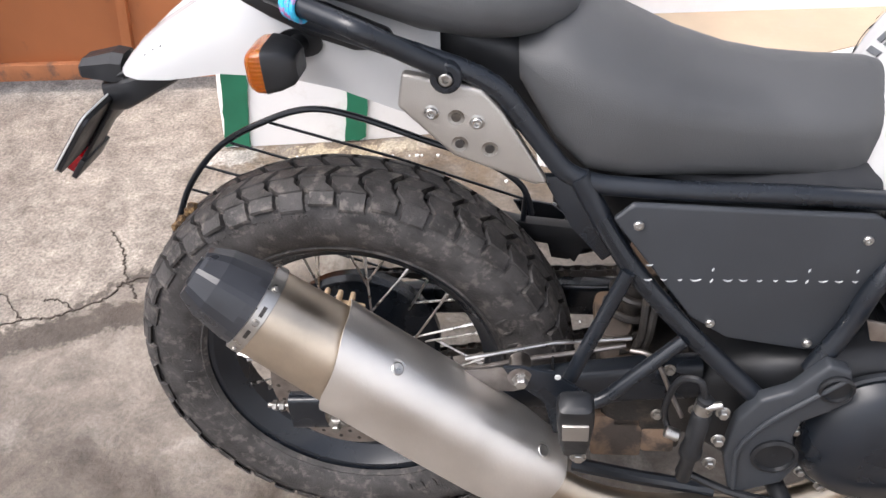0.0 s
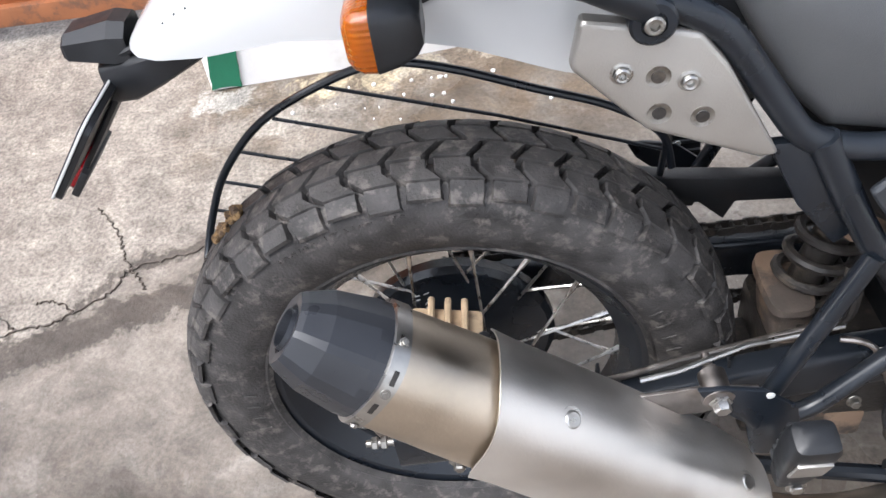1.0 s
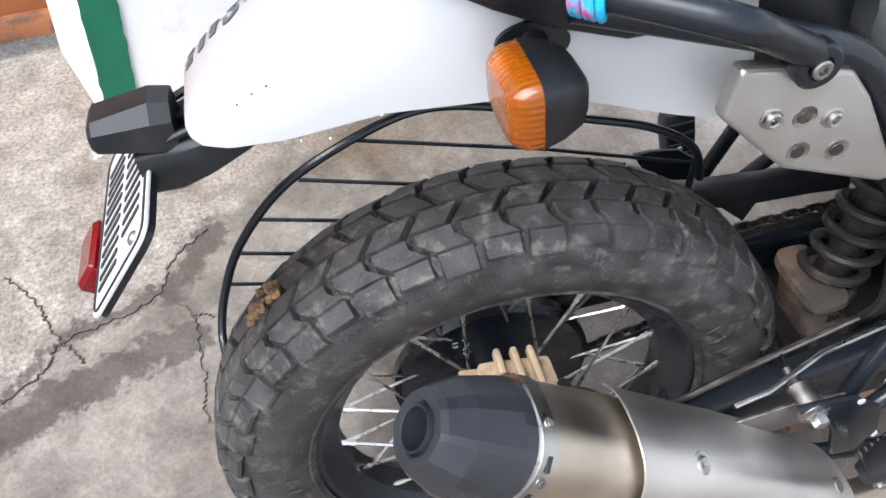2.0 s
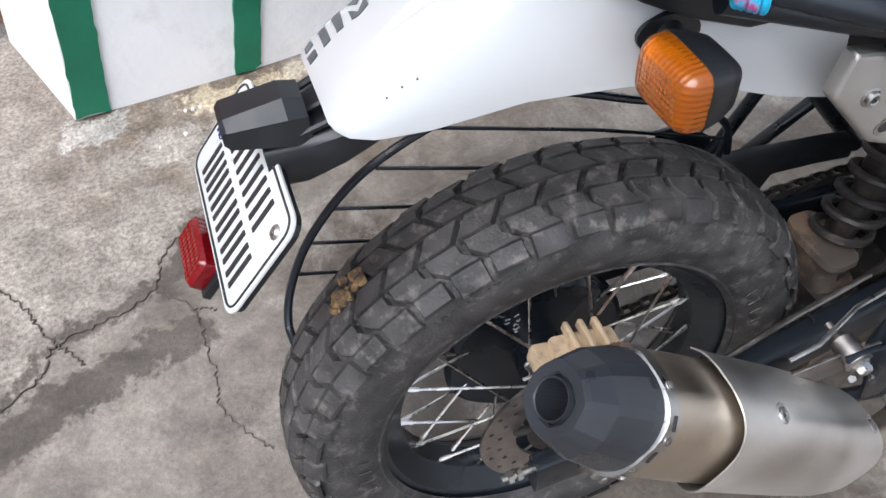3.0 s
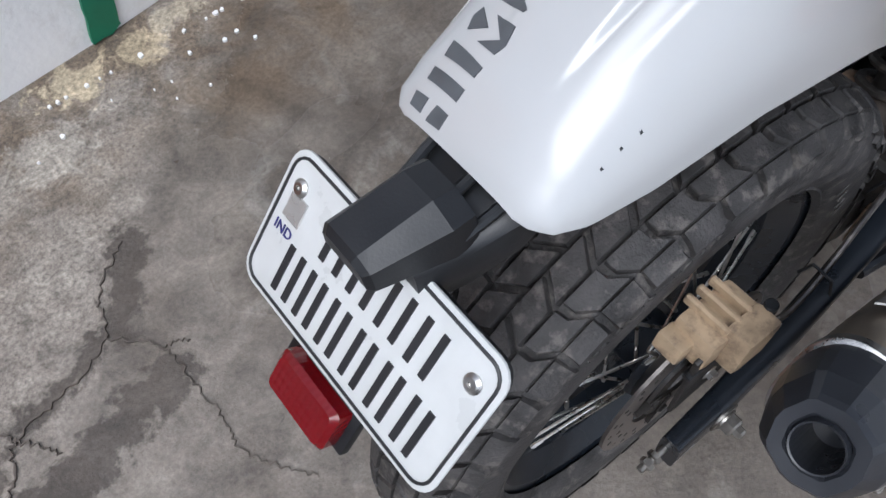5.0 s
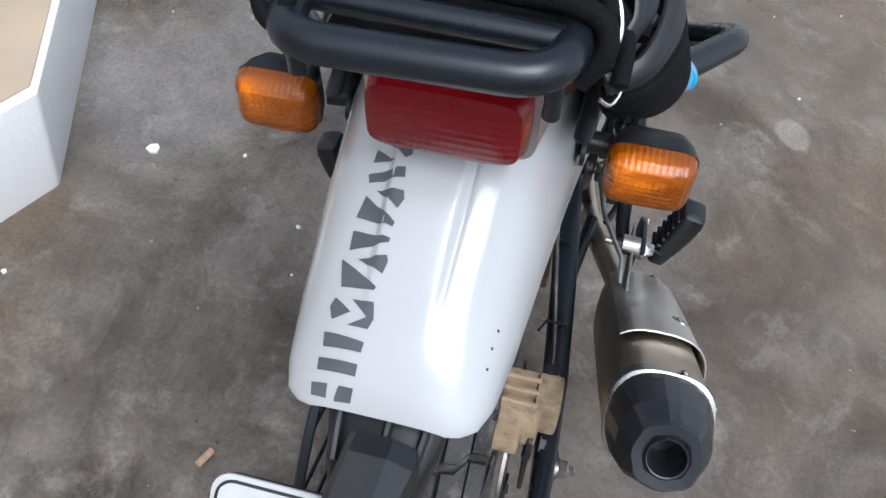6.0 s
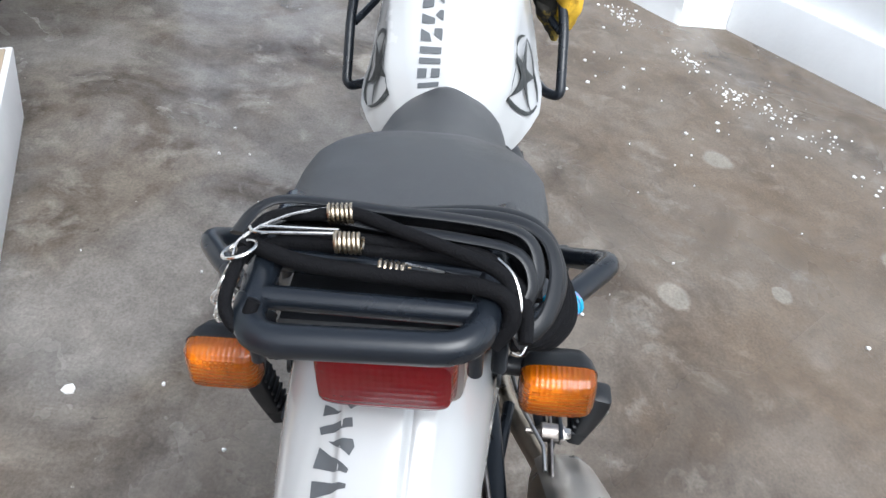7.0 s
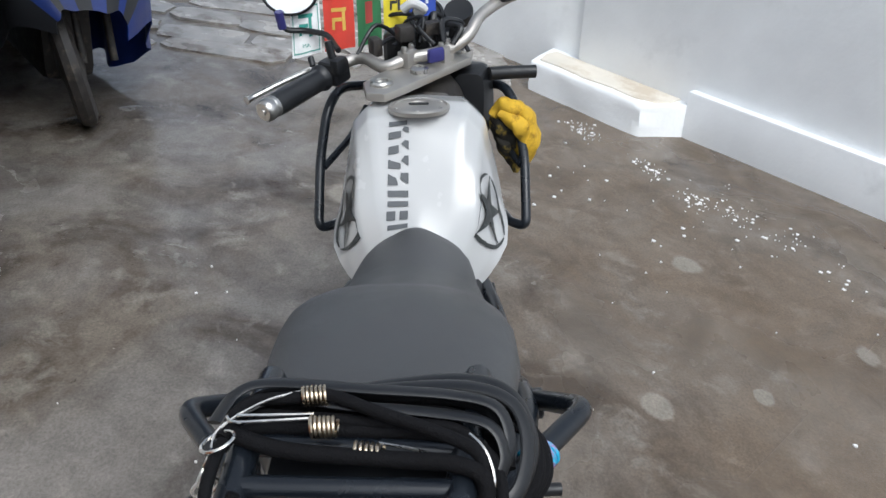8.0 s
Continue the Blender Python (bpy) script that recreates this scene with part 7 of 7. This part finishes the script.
    coil((-0.047, 0.024, 0.7405), (0.08, -1, 0), 0.0062, 0.017, 6)
    coil((-0.074, 0.015, 0.7385), (0.04, -1, 0), 0.0062, 0.017, 6)
    coil((-0.085, -0.014, 0.7275), (-0.15, -1, 0), 0.0055, 0.018, 5)
    wires = [
        [(-0.044, 0.033, 0.742), (-0.053, 0.055, 0.742), (-0.068, 0.075, 0.740), (-0.077, 0.084, 0.736), (-0.085, 0.085, 0.732)],
        [(-0.066, 0.022, 0.742), (-0.068, 0.05, 0.743), (-0.067, 0.072, 0.742)], [(-0.070, 0.024, 0.742), (-0.073, 0.05, 0.743), (-0.073, 0.072, 0.742), (-0.068, 0.078, 0.742)],
        [(-0.078, -0.020, 0.728), (-0.083, -0.045, 0.727), (-0.092, -0.062, 0.728), (-0.100, -0.080, 0.726), (-0.105, -0.086, 0.715), (-0.106, -0.082, 0.700)],
        [(-0.080, -0.078, 0.738), (-0.092, -0.088, 0.735), (-0.105, -0.093, 0.724), (-0.113, -0.09, 0.710)],
        [(-0.085, -0.098, 0.690), (-0.092, -0.100, 0.680), (-0.100, -0.096, 0.676), (-0.104, -0.090, 0.682)],
    ]
    for w in wires:
        bm = bmesh.new()
        sweep(bm, smooth_line(w, 6), 0.0011, 7)
        part("hook", bm, HOOK, e, "bright bent-wire hook")
    for c, r, d in (((-0.086, 0.080, 0.738), 0.011, (0.2, 0.3, 1)), ((-0.092, 0.088, 0.716), 0.0095, (0.5, 1, 0.2)), ((-0.097, 0.090, 0.709), 0.0085, (0.9, 0.6, 0.2)), ((-0.099, 0.091, 0.702), 0.010, (0.3, 1, 0.1)), ((-0.088, 0.089, 0.723), 0.008, (0.1, 1, 0.5))):
        bm = bmesh.new()
        m = axis_frame(c, d)
        sweep(bm, [m @ Vector((r * math.cos(2 * math.pi * k / 24), r * math.sin(2 * math.pi * k / 24), 0)) for k in range(24)], 0.0012, 7, closed=True)
        part("wire_ring", bm, HOOK, e, "bright wire ring")


bungee()

BLUE_CORD = make("blue_pink_cord", (0.03, 0.42, 0.66), 0.6, spread=0.2, scale=90, bump=0.4, second=(0.5, 0.09, 0.28), second_at=0.56, second_scale=75)


def cord_wrap(s):
    e = on_bike("cord_wrap", "blue and pink braided cord wound round the grab rail", "cord")
    a, b = Vector((0.034, s * 0.133, 0.592)), Vector((0.060, s * 0.152, 0.588))
    d = (b - a).normalized()
    for k in range(5):
        bm = bmesh.new()
        m = axis_frame(a + d * (0.0042 * k), d + Vector((0.1 * (-1) ** k, 0.1, 0.2)))
        sweep(bm, [m @ Vector((0.0128 * math.cos(2 * math.pi * i / 20), 0.0128 * math.sin(2 * math.pi * i / 20), 0)) for i in range(20)], 0.0028, 8, closed=True)
        part("turn", bm, BLUE_CORD, e)


cord_wrap(-1)

YELLOW = make("yellow_cloth", (0.62, 0.38, 0.022), 0.8, spread=0.2, scale=30, bump=0.4, fine=500, second=(0.30, 0.17, 0.012), second_at=0.58, second_scale=30)
STRIPED = make("black_and_yellow_cloth", (0.022, 0.02, 0.016), 0.8, spread=0.2, scale=30, bump=0.4, fine=500, second=(0.42, 0.29, 0.03), second_at=0.56, second_scale=24)


def cloth():
    """A crumpled yellow and black cloth tied on the right tank guard."""
    e = on_bike("tied_cloth", "crumpled yellow and black cloth tied on the guard", "cloth")
    rings = [
        ([(-0.136, 0.516), (-0.150, 0.535), (-0.172, 0.536), (-0.195, 0.522), (-0.208, 0.492), (-0.211, 0.462), (-0.200, 0.432), (-0.186, 0.418)], [0.008, 0.017, 0.019, 0.020, 0.021, 0.021, 0.018, 0.009], 0.0, YELLOW),
        ([(-0.150, 0.528), (-0.166, 0.520), (-0.188, 0.503), (-0.197, 0.476), (-0.196, 0.450)], [0.010, 0.016, 0.019, 0.018, 0.011], -0.014, YELLOW),
        ([(-0.140, 0.512), (-0.155, 0.500), (-0.170, 0.480), (-0.180, 0.455), (-0.180, 0.430)], [0.012, 0.020, 0.022, 0.020, 0.010], 0.006, STRIPED),
        ([(-0.150, 0.482), (-0.160, 0.462), (-0.170, 0.440), (-0.182, 0.420), (-0.180, 0.400)], [0.008, 0.016, 0.018, 0.014, 0.006], 0.002, STRIPED),
        ([(-0.142, 0.500), (-0.150, 0.476), (-0.162, 0.450)], [0.010, 0.014, 0.008], 0.018, STRIPED),
    ]
    for k, (pts, radii, dx, mat) in enumerate(rings):
        bm = bmesh.new()
        P = smooth_line([(0.995 + dx + 0.006 * math.sin(2.1 * i + k), y, z) for i, (y, z) in enumerate(pts)], 7)
        rr = [interp(i / (len(P) - 1) * (len(radii) - 1), [(q, v) for q, v in enumerate(radii)])[0] for i in range(len(P))]
        sweep(bm, P, rr, 26, flat=0.85)
        for v in bm.verts:
            crease = noise.noise(Vector((v.co.x * 55, v.co.y * 90, v.co.z * 35 + k)))
            v.co += 0.006 * noise.noise_vector(v.co * 45) + 0.004 * crease * (v.co - Vector((0.995, -0.17, 0.48))).normalized()
        part("fold", bm, mat, e)


cloth()


def flags():
    e = on_bike("prayer_flag_string", "string of small coloured prayer flags across the handlebar", "flags")
    cols = [("white", (0.86, 0.87, 0.87), (0.05, 0.30, 0.25), True), ("red", (0.62, 0.05, 0.03), (0.65, 0.42, 0.08), False), ("green", (0.03, 0.16, 0.06), (0.35, 0.05, 0.04), False), ("yellow", (0.75, 0.62, 0.03), (0.03, 0.03, 0.03), False), ("blue", (0.02, 0.06, 0.36), (0.6, 0.62, 0.65), False)]
    line = [(1.155, 0.270, 0.692), (1.16, 0.203, 0.704), (1.16, 0.134, 0.713), (1.16, 0.080, 0.728), (1.16, 0.028, 0.736), (1.16, -0.030, 0.738)]
    bm = bmesh.new()
    sweep(bm, smooth_line([(1.13, 0.285, 0.69)] + line + [(1.16, -0.08, 0.70)], 5), 0.0012, 6)
    part("string", bm, PLATE, e)
    spots = [(0, 1, 0.098), (1, 2, 0.098), (2, 3, 0.098), (3, 4, 0.076), (4, 5, 0.062)]
    for (name, c, ink, frame_line), (i, j, drop) in zip(cols, spots):
        mat = make(name + "_flag_cloth", c, 0.7, spread=0.1, scale=60, bump=0.3, fine=700)
        mk = make(name + "_flag_print", ink, 0.7, spread=0.1, bump=0.0)
        a, b = Vector(line[i]), Vector(line[j])
        a, b = a.lerp(b, 0.04), a.lerp(b, 0.94)

        def at(u, v, lift=0.0):
            p = a.lerp(b, u)
            sway = Vector((-0.028 * v + 0.004 * math.sin(6 * u + 3 * v), 0, -drop * v))
            return p + sway + Vector((-lift, -lift * 0.3, lift * 0.2))

        bm = bmesh.new()
        shell(bm, [[at(u / 8, v / 6) for u in range(9)] for v in range(7)], 0.0006)
        fl = part("flag", bm, mat, e, name + " cloth prayer flag")
        bars = [(0.26, 0.20, 0.76, 0.27), (0.62, 0.20, 0.72, 0.64), (0.28, 0.38, 0.60, 0.45), (0.28, 0.38, 0.37, 0.60)]
        if name in ("green",):
            bars = [(0.35, 0.2, 0.65, 0.6)]
        if frame_line:
            bars += [(0.06, 0.05, 0.94, 0.075), (0.06, 0.92, 0.94, 0.945), (0.06, 0.05, 0.085, 0.945), (0.915, 0.05, 0.94, 0.945)]
        for u0, v0, u1, v1 in bars:
            bm = bmesh.new()
            shell(bm, [[at(u0 + (u1 - u0) * p / 3, v0 + (v1 - v0) * q / 3, 0.0012) for p in range(4)] for q in range(4)], 0.0004)
            part("print", bm, mk, fl)
        if name == "white":
            cu = bpy.data.curves.new("flag_word", "FONT")
            cu.body, cu.size, cu.align_x, cu.align_y, cu.extrude = "MA", 0.011, "CENTER", "CENTER", 0.0002
            tx = new("flag_word_curve", cu)
            me = bpy.data.meshes.new_from_object(tx.evaluated_get(bpy.context.evaluated_depsgraph_get()))
            bpy.data.objects.remove(tx)
            x = (b - a).normalized()
            z = Vector((-1, -0.3, 0.2)).normalized()
            z = (z - x * z.dot(x)).normalized()
            mm = Matrix((x, z.cross(x), z)).transposed().to_4x4()
            me.transform(Matrix.Translation(at(0.5, 0.80, 0.002)) @ mm)
            me.materials.clear()
            me.materials.append(mk)
            ob = new("flag_word", me)
            ob.parent = fl


flags()


# ---- loose and small things in the yard ----
def cracks():
    dark = make("crack_grime", (0.12, 0.10, 0.085), 0.9, spread=0.3, scale=60, bump=0.2)
    lines = [
        ([(-1.03, 1.235), (-0.93, 1.285), (-0.87, 1.29), (-0.815, 1.315), (-0.755, 1.355), (-0.722, 1.408), (-0.63, 1.428), (-0.55, 1.462), (-0.52, 1.53), (-0.45, 1.59)], 0.0009),
        ([(-0.83, 1.585), (-0.80, 1.545), (-0.764, 1.496), (-0.745, 1.444), (-0.722, 1.408)], 0.0008), ([(-0.722, 1.408), (-0.69, 1.37), (-0.682, 1.352)], 0.0007),
        ([(-0.93, 1.285), (-0.98, 1.335), (-1.02, 1.365), (-1.10, 1.38)], 0.0006), ([(-0.815, 1.315), (-0.86, 1.345), (-0.90, 1.345)], 0.0006),
        ([(-0.55, 1.462), (-0.49, 1.40), (-0.483, 1.327), (-0.478, 1.26), (-0.482, 1.2), (-0.45, 1.139), (-0.42, 1.10)], 0.0007), ([(-0.49, 1.40), (-0.45, 1.385)], 0.0005),
    ]
    rnd = random.Random(2)
    for pts, w in lines:
        P = smooth_line([(x - 0.004, y + 0.025, 0) for x, y in pts], 12)
        L, R = [], []
        for i, p in enumerate(P):
            d = (P[min(i + 1, len(P) - 1)] - P[max(i - 1, 0)]).normalized()
            n = Vector((-d.y, d.x, 0))
            j = n * rnd.uniform(-0.0045, 0.0045)
            ww = w * rnd.uniform(0.3, 2.2) * (0.4 if i in (0, len(P) - 1) else 1)
            L.append(p + j + n * ww + Vector((0, 0, 0.0045)))
            R.append(p + j - n * ww + Vector((0, 0, 0.0045)))
        bm = bmesh.new()
        shell(bm, [list(reversed(row)) for row in zip(L, [a.lerp(b, 0.5) for a, b in zip(L, R)], R)], 0.004)
        part("crack", bm, dark, GROUND)


cracks()


def flecks():
    """Flaked whitewash and grit scattered on the slab."""
    rnd = random.Random(21)
    bm = bmesh.new()

    def fleck(x, y, r):
        n = rnd.randint(5, 7)
        a0 = rnd.uniform(0, 6)
        top = [bm.verts.new((x + r * rnd.uniform(0.6, 1.1) * math.cos(a0 + 2 * math.pi * k / n), y + r * rnd.uniform(0.6, 1.1) * math.sin(a0 + 2 * math.pi * k / n), 0.0046 + r * 0.05)) for k in range(n)]
        low = [bm.verts.new((v.co.x * 1.0, v.co.y, 0.0)) for v in top]
        bm.faces.new(top)
        for k in range(n):
            bm.faces.new((low[k], low[(k + 1) % n], top[(k + 1) % n], top[k]))

    for cx, cy, sx, sy, n in ((3.22, 0.22, 0.05, 0.04, 26), (3.13, 0.16, 0.05, 0.03, 24), (2.83, -0.04, 0.05, 0.03, 22), (2.75, -0.08, 0.05, 0.03, 30), (2.51, -0.19, 0.05, 0.04, 52), (2.40, -0.34, 0.05, 0.05, 40), (2.24, -0.50, 0.06, 0.06, 26), (1.98, -0.68, 0.1, 0.08, 14), (2.5, -0.2, 0.4, 0.3, 40), (1.9, 0.1, 0.5, 0.4, 24), (1.0, 1.3, 0.5, 0.25, 16)):
        for k in range(n):
            fleck(cx + rnd.gauss(0, sx), cy + rnd.gauss(0, sy), rnd.choice((0.0015, 0.0025, 0.0035, 0.005, 0.009)))
    for k in range(12):
        fleck(rnd.uniform(-0.5, 0.2), 1.86 - abs(rnd.gauss(0, 0.05)), rnd.choice((0.002, 0.003, 0.005)))
    fleck(0.515, 1.686, 0.016)
    fleck(1.439, 1.639, 0.006)
    # crumbled plaster along the foot of the south wall and the pier
    for k in range(60):
        t = rnd.random() ** 1.3
        fleck(3.36 - 2.2 * t + rnd.gauss(0, 0.012) - 0.01, -0.33 - 2.24 * t + rnd.gauss(0, 0.012) + 0.01, rnd.choice((0.004, 0.007, 0.012)))
    for k in range(14):
        fleck(rnd.uniform(-0.48, 0.05), 1.905, rnd.choice((0.003, 0.005, 0.007)))
    thing("whitewash_flecks", bm, WALL, "flakes of whitewash and grit strewn on the concrete", "flecks", "stuff")
    bm = bmesh.new()
    rod(bm, (-0.078, 1.335, 0.012), (-0.048, 1.322, 0.012), 0.0065, n=10)
    thing("butt_end", bm, make("tan_stub", (0.45, 0.30, 0.2), 0.8, spread=0.2, scale=80), "short tan stub lying on the concrete", "stub")


flecks()

TARP_BLUE = make("blue_cover_cloth", (0.009, 0.028, 0.17), 0.4, spread=0.2, scale=8, bump=0.2)
TARP_GREY = make("grey_cover_cloth", (0.014, 0.015, 0.018), 0.4, spread=0.2, scale=8, bump=0.2)


def covered_scooter():
    """A two-wheeler under a blue and grey rain cover, nose towards the yard."""
    e = tagged(new("covered_scooter"), "scooter under a draped blue and grey rain cover", "scooter")
    e.matrix_world = SLOPE @ pose(2.575, 2.375, 0, 0, 0, 40)
    lean = Matrix.Rotation(radians(-12), 4, "X") @ Matrix.Rotation(radians(-12), 4, "Z")
    bm = bmesh.new()
    lathe(bm, [(0.13, -0.036), (0.20, -0.040), (0.235, -0.026), (0.245, 0.0), (0.235, 0.026), (0.20, 0.040), (0.13, 0.036)], lean @ Matrix.Translation((0, 0, 0.245)) @ YAX, 40, closed=True)
    w = part("wheel", bm, GRIME, e, "dark rubber tyre")
    bm = bmesh.new()
    lathe(bm, [(0.02, -0.05), (0.13, -0.03), (0.13, 0.03), (0.02, 0.05)], lean @ Matrix.Translation((0, 0, 0.245)) @ YAX, 28)
    part("rim", bm, GRIME, w)
    bm = bmesh.new()
    lathe(bm, [(0.13, -0.045), (0.20, -0.05), (0.235, -0.03), (0.245, 0.0), (0.235, 0.03), (0.20, 0.05), (0.13, 0.045)], Matrix.Translation((1.15, 0, 0.245)) @ YAX, 40, closed=True)
    part("wheel", bm, RUBBER, e, "dark rubber tyre")
    bm = bmesh.new()
    for s in (-1, 1):
        rod(bm, (0.0, s * 0.06 - 0.06, 0.245), (0.16, s * 0.06 - 0.06, 0.75), 0.016)
    box(bm, (1.1, 0.22, 0.50), Matrix.Translation((0.72, 0, 0.36)), 0.06)
    part("chassis", bm, GRIME, e, "dark scooter chassis in shade")
    # cover in panels, draped with folds
    def drape(u, v):
        """u along the scooter, v round from one hem to the other"""
        x = -0.16 + 1.69 * u
        h = interp(x, [(-0.16, 0.50), (-0.10, 0.64), (-0.02, 0.80), (0.15, 1.08), (0.35, 1.05), (0.6, 0.88), (1.1, 0.86), (1.45, 0.7), (1.53, 0.5)])[0]
        wd = interp(x, [(-0.16, 0.13), (-0.10, 0.20), (0.0, 0.27), (0.2, 0.36), (0.45, 0.28), (0.9, 0.22), (1.53, 0.14)])[0]
        hem = interp(x, [(-0.16, 0.42), (0.0, 0.36), (0.12, 0.24), (0.35, 0.08), (1.6, 0.10)])[0] + 0.03 * math.sin(11 * u + 6 * v)
        a = math.pi * v
        ca, sa = math.cos(a), math.sin(a)
        y = wd * math.copysign(abs(ca) ** 0.7, ca)
        z = hem + (h - hem) * abs(sa) ** 0.6
        fold = 0.045 * math.sin(34 * u + 5 * v) * (1 - abs(sa)) + 0.018 * math.sin(47 * u - 14 * v) + 0.012 * math.sin(29 * v + 11 * u)
        return Vector((x + fold * 0.3, y * (1 + fold * 2), z + fold * 0.4))

    edges = [0.0, 0.10, 0.22, 0.30, 0.42, 0.50, 0.58, 0.70, 0.78, 0.90, 1.0]
    for k, (a, b) in enumerate(zip(edges, edges[1:])):
        bm = bmesh.new()
        shell(bm, [[drape(i / 40, a + (b - a) * j / 5) for j in range(6)] for i in range(41)], 0.004)
        part("cover_panel", bm, TARP_GREY if k % 2 == 0 else TARP_BLUE, e, "dark grey cover panel" if k % 2 == 0 else "blue cover panel", angle=60)


covered_scooter()


def shed():
    """Near-black sheets for the shed's dark interior, with an unseen roof added for shade."""
    # almost black, so the colour itself carries the deep shade behind the scooter
    dark = make("shed_shade_black", (0.012, 0.011, 0.011), 0.6, spread=0.2, scale=5, bump=0.2)
    def sheet(name, a, c, h):
        bm = bmesh.new()
        d = Vector((*c, 0)) - Vector((*a, 0))
        m = Matrix.Translation((*a, 0)) @ Matrix.Rotation(math.atan2(d.y, d.x), 4, "Z")
        L = d.length
        n = max(6, int(L / 0.055))
        loft(bm, [[m @ Vector((L * k / n, 0.012 * (k % 2) + o, z)) for o, z in ((0, 0), (0, h), (0.02, h), (0.02, 0))] for k in range(n + 1)])
        thing(name, bm, dark, "near-black corrugated sheet standing in for the shed's shaded interior", "wall", "structure", upright=True)

    sheet("wall_shed_shade", (1.60, 2.50), (2.38, 2.66), 1.75)
    sheet("wall_shed_shade_back", (2.38, 2.66), (3.60, 3.70), 1.75)
    # roof out of view, added to darken the scooter and the floor before it
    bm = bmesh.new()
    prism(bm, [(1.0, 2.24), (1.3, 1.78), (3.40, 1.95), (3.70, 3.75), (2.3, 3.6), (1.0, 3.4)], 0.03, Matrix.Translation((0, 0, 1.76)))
    thing("added_shed_roof", bm, dark, "unseen dark roof added to shade the parked scooter", "roof", "structure", upright=True)


shed()


def broken_paving():
    """Uneven old flagstones at the far end of the yard."""
    e = tagged(new("paving"), "uneven broken flagstones at the end of the yard", "paving", kind="structure")
    e.matrix_world = SLOPE
    stone = make("worn_flagstone", (0.34, 0.32, 0.295), 0.24, spread=0.3, scale=5, bump=0.4, fine=40, second=(0.15, 0.12, 0.095), second_at=0.56, second_scale=4)
    rnd = random.Random(31)
    for i in range(8):
        y = 0.5
        while y < 3.9:
            w = rnd.uniform(0.35, 0.75)
            x = 3.72 + 0.27 * i + 0.10 * math.sin(y * 2 + i) + rnd.uniform(-0.03, 0.03)
            d = rnd.uniform(0.23, 0.29)
            n = 14
            poly = []
            for k in range(n):
                a = 2 * math.pi * k / n
                ca, sa = math.cos(a), math.sin(a)
                q = rnd.uniform(0.86, 1.04)
                poly.append((d / 2 * q * math.copysign(abs(ca) ** 0.5, ca), w / 2 * q * math.copysign(abs(sa) ** 0.5, sa)))
            bm = bmesh.new()
            prism(bm, poly, 0.022, pose(x, y + w / 2, -0.012 + rnd.uniform(-0.004, 0.006), rnd.uniform(-0.8, 0.8), rnd.uniform(-1.6, 1.6), rnd.uniform(-5, 5)))
            part("flagstone", bm, stone, e)
            y += w * rnd.uniform(0.96, 1.05)


broken_paving()
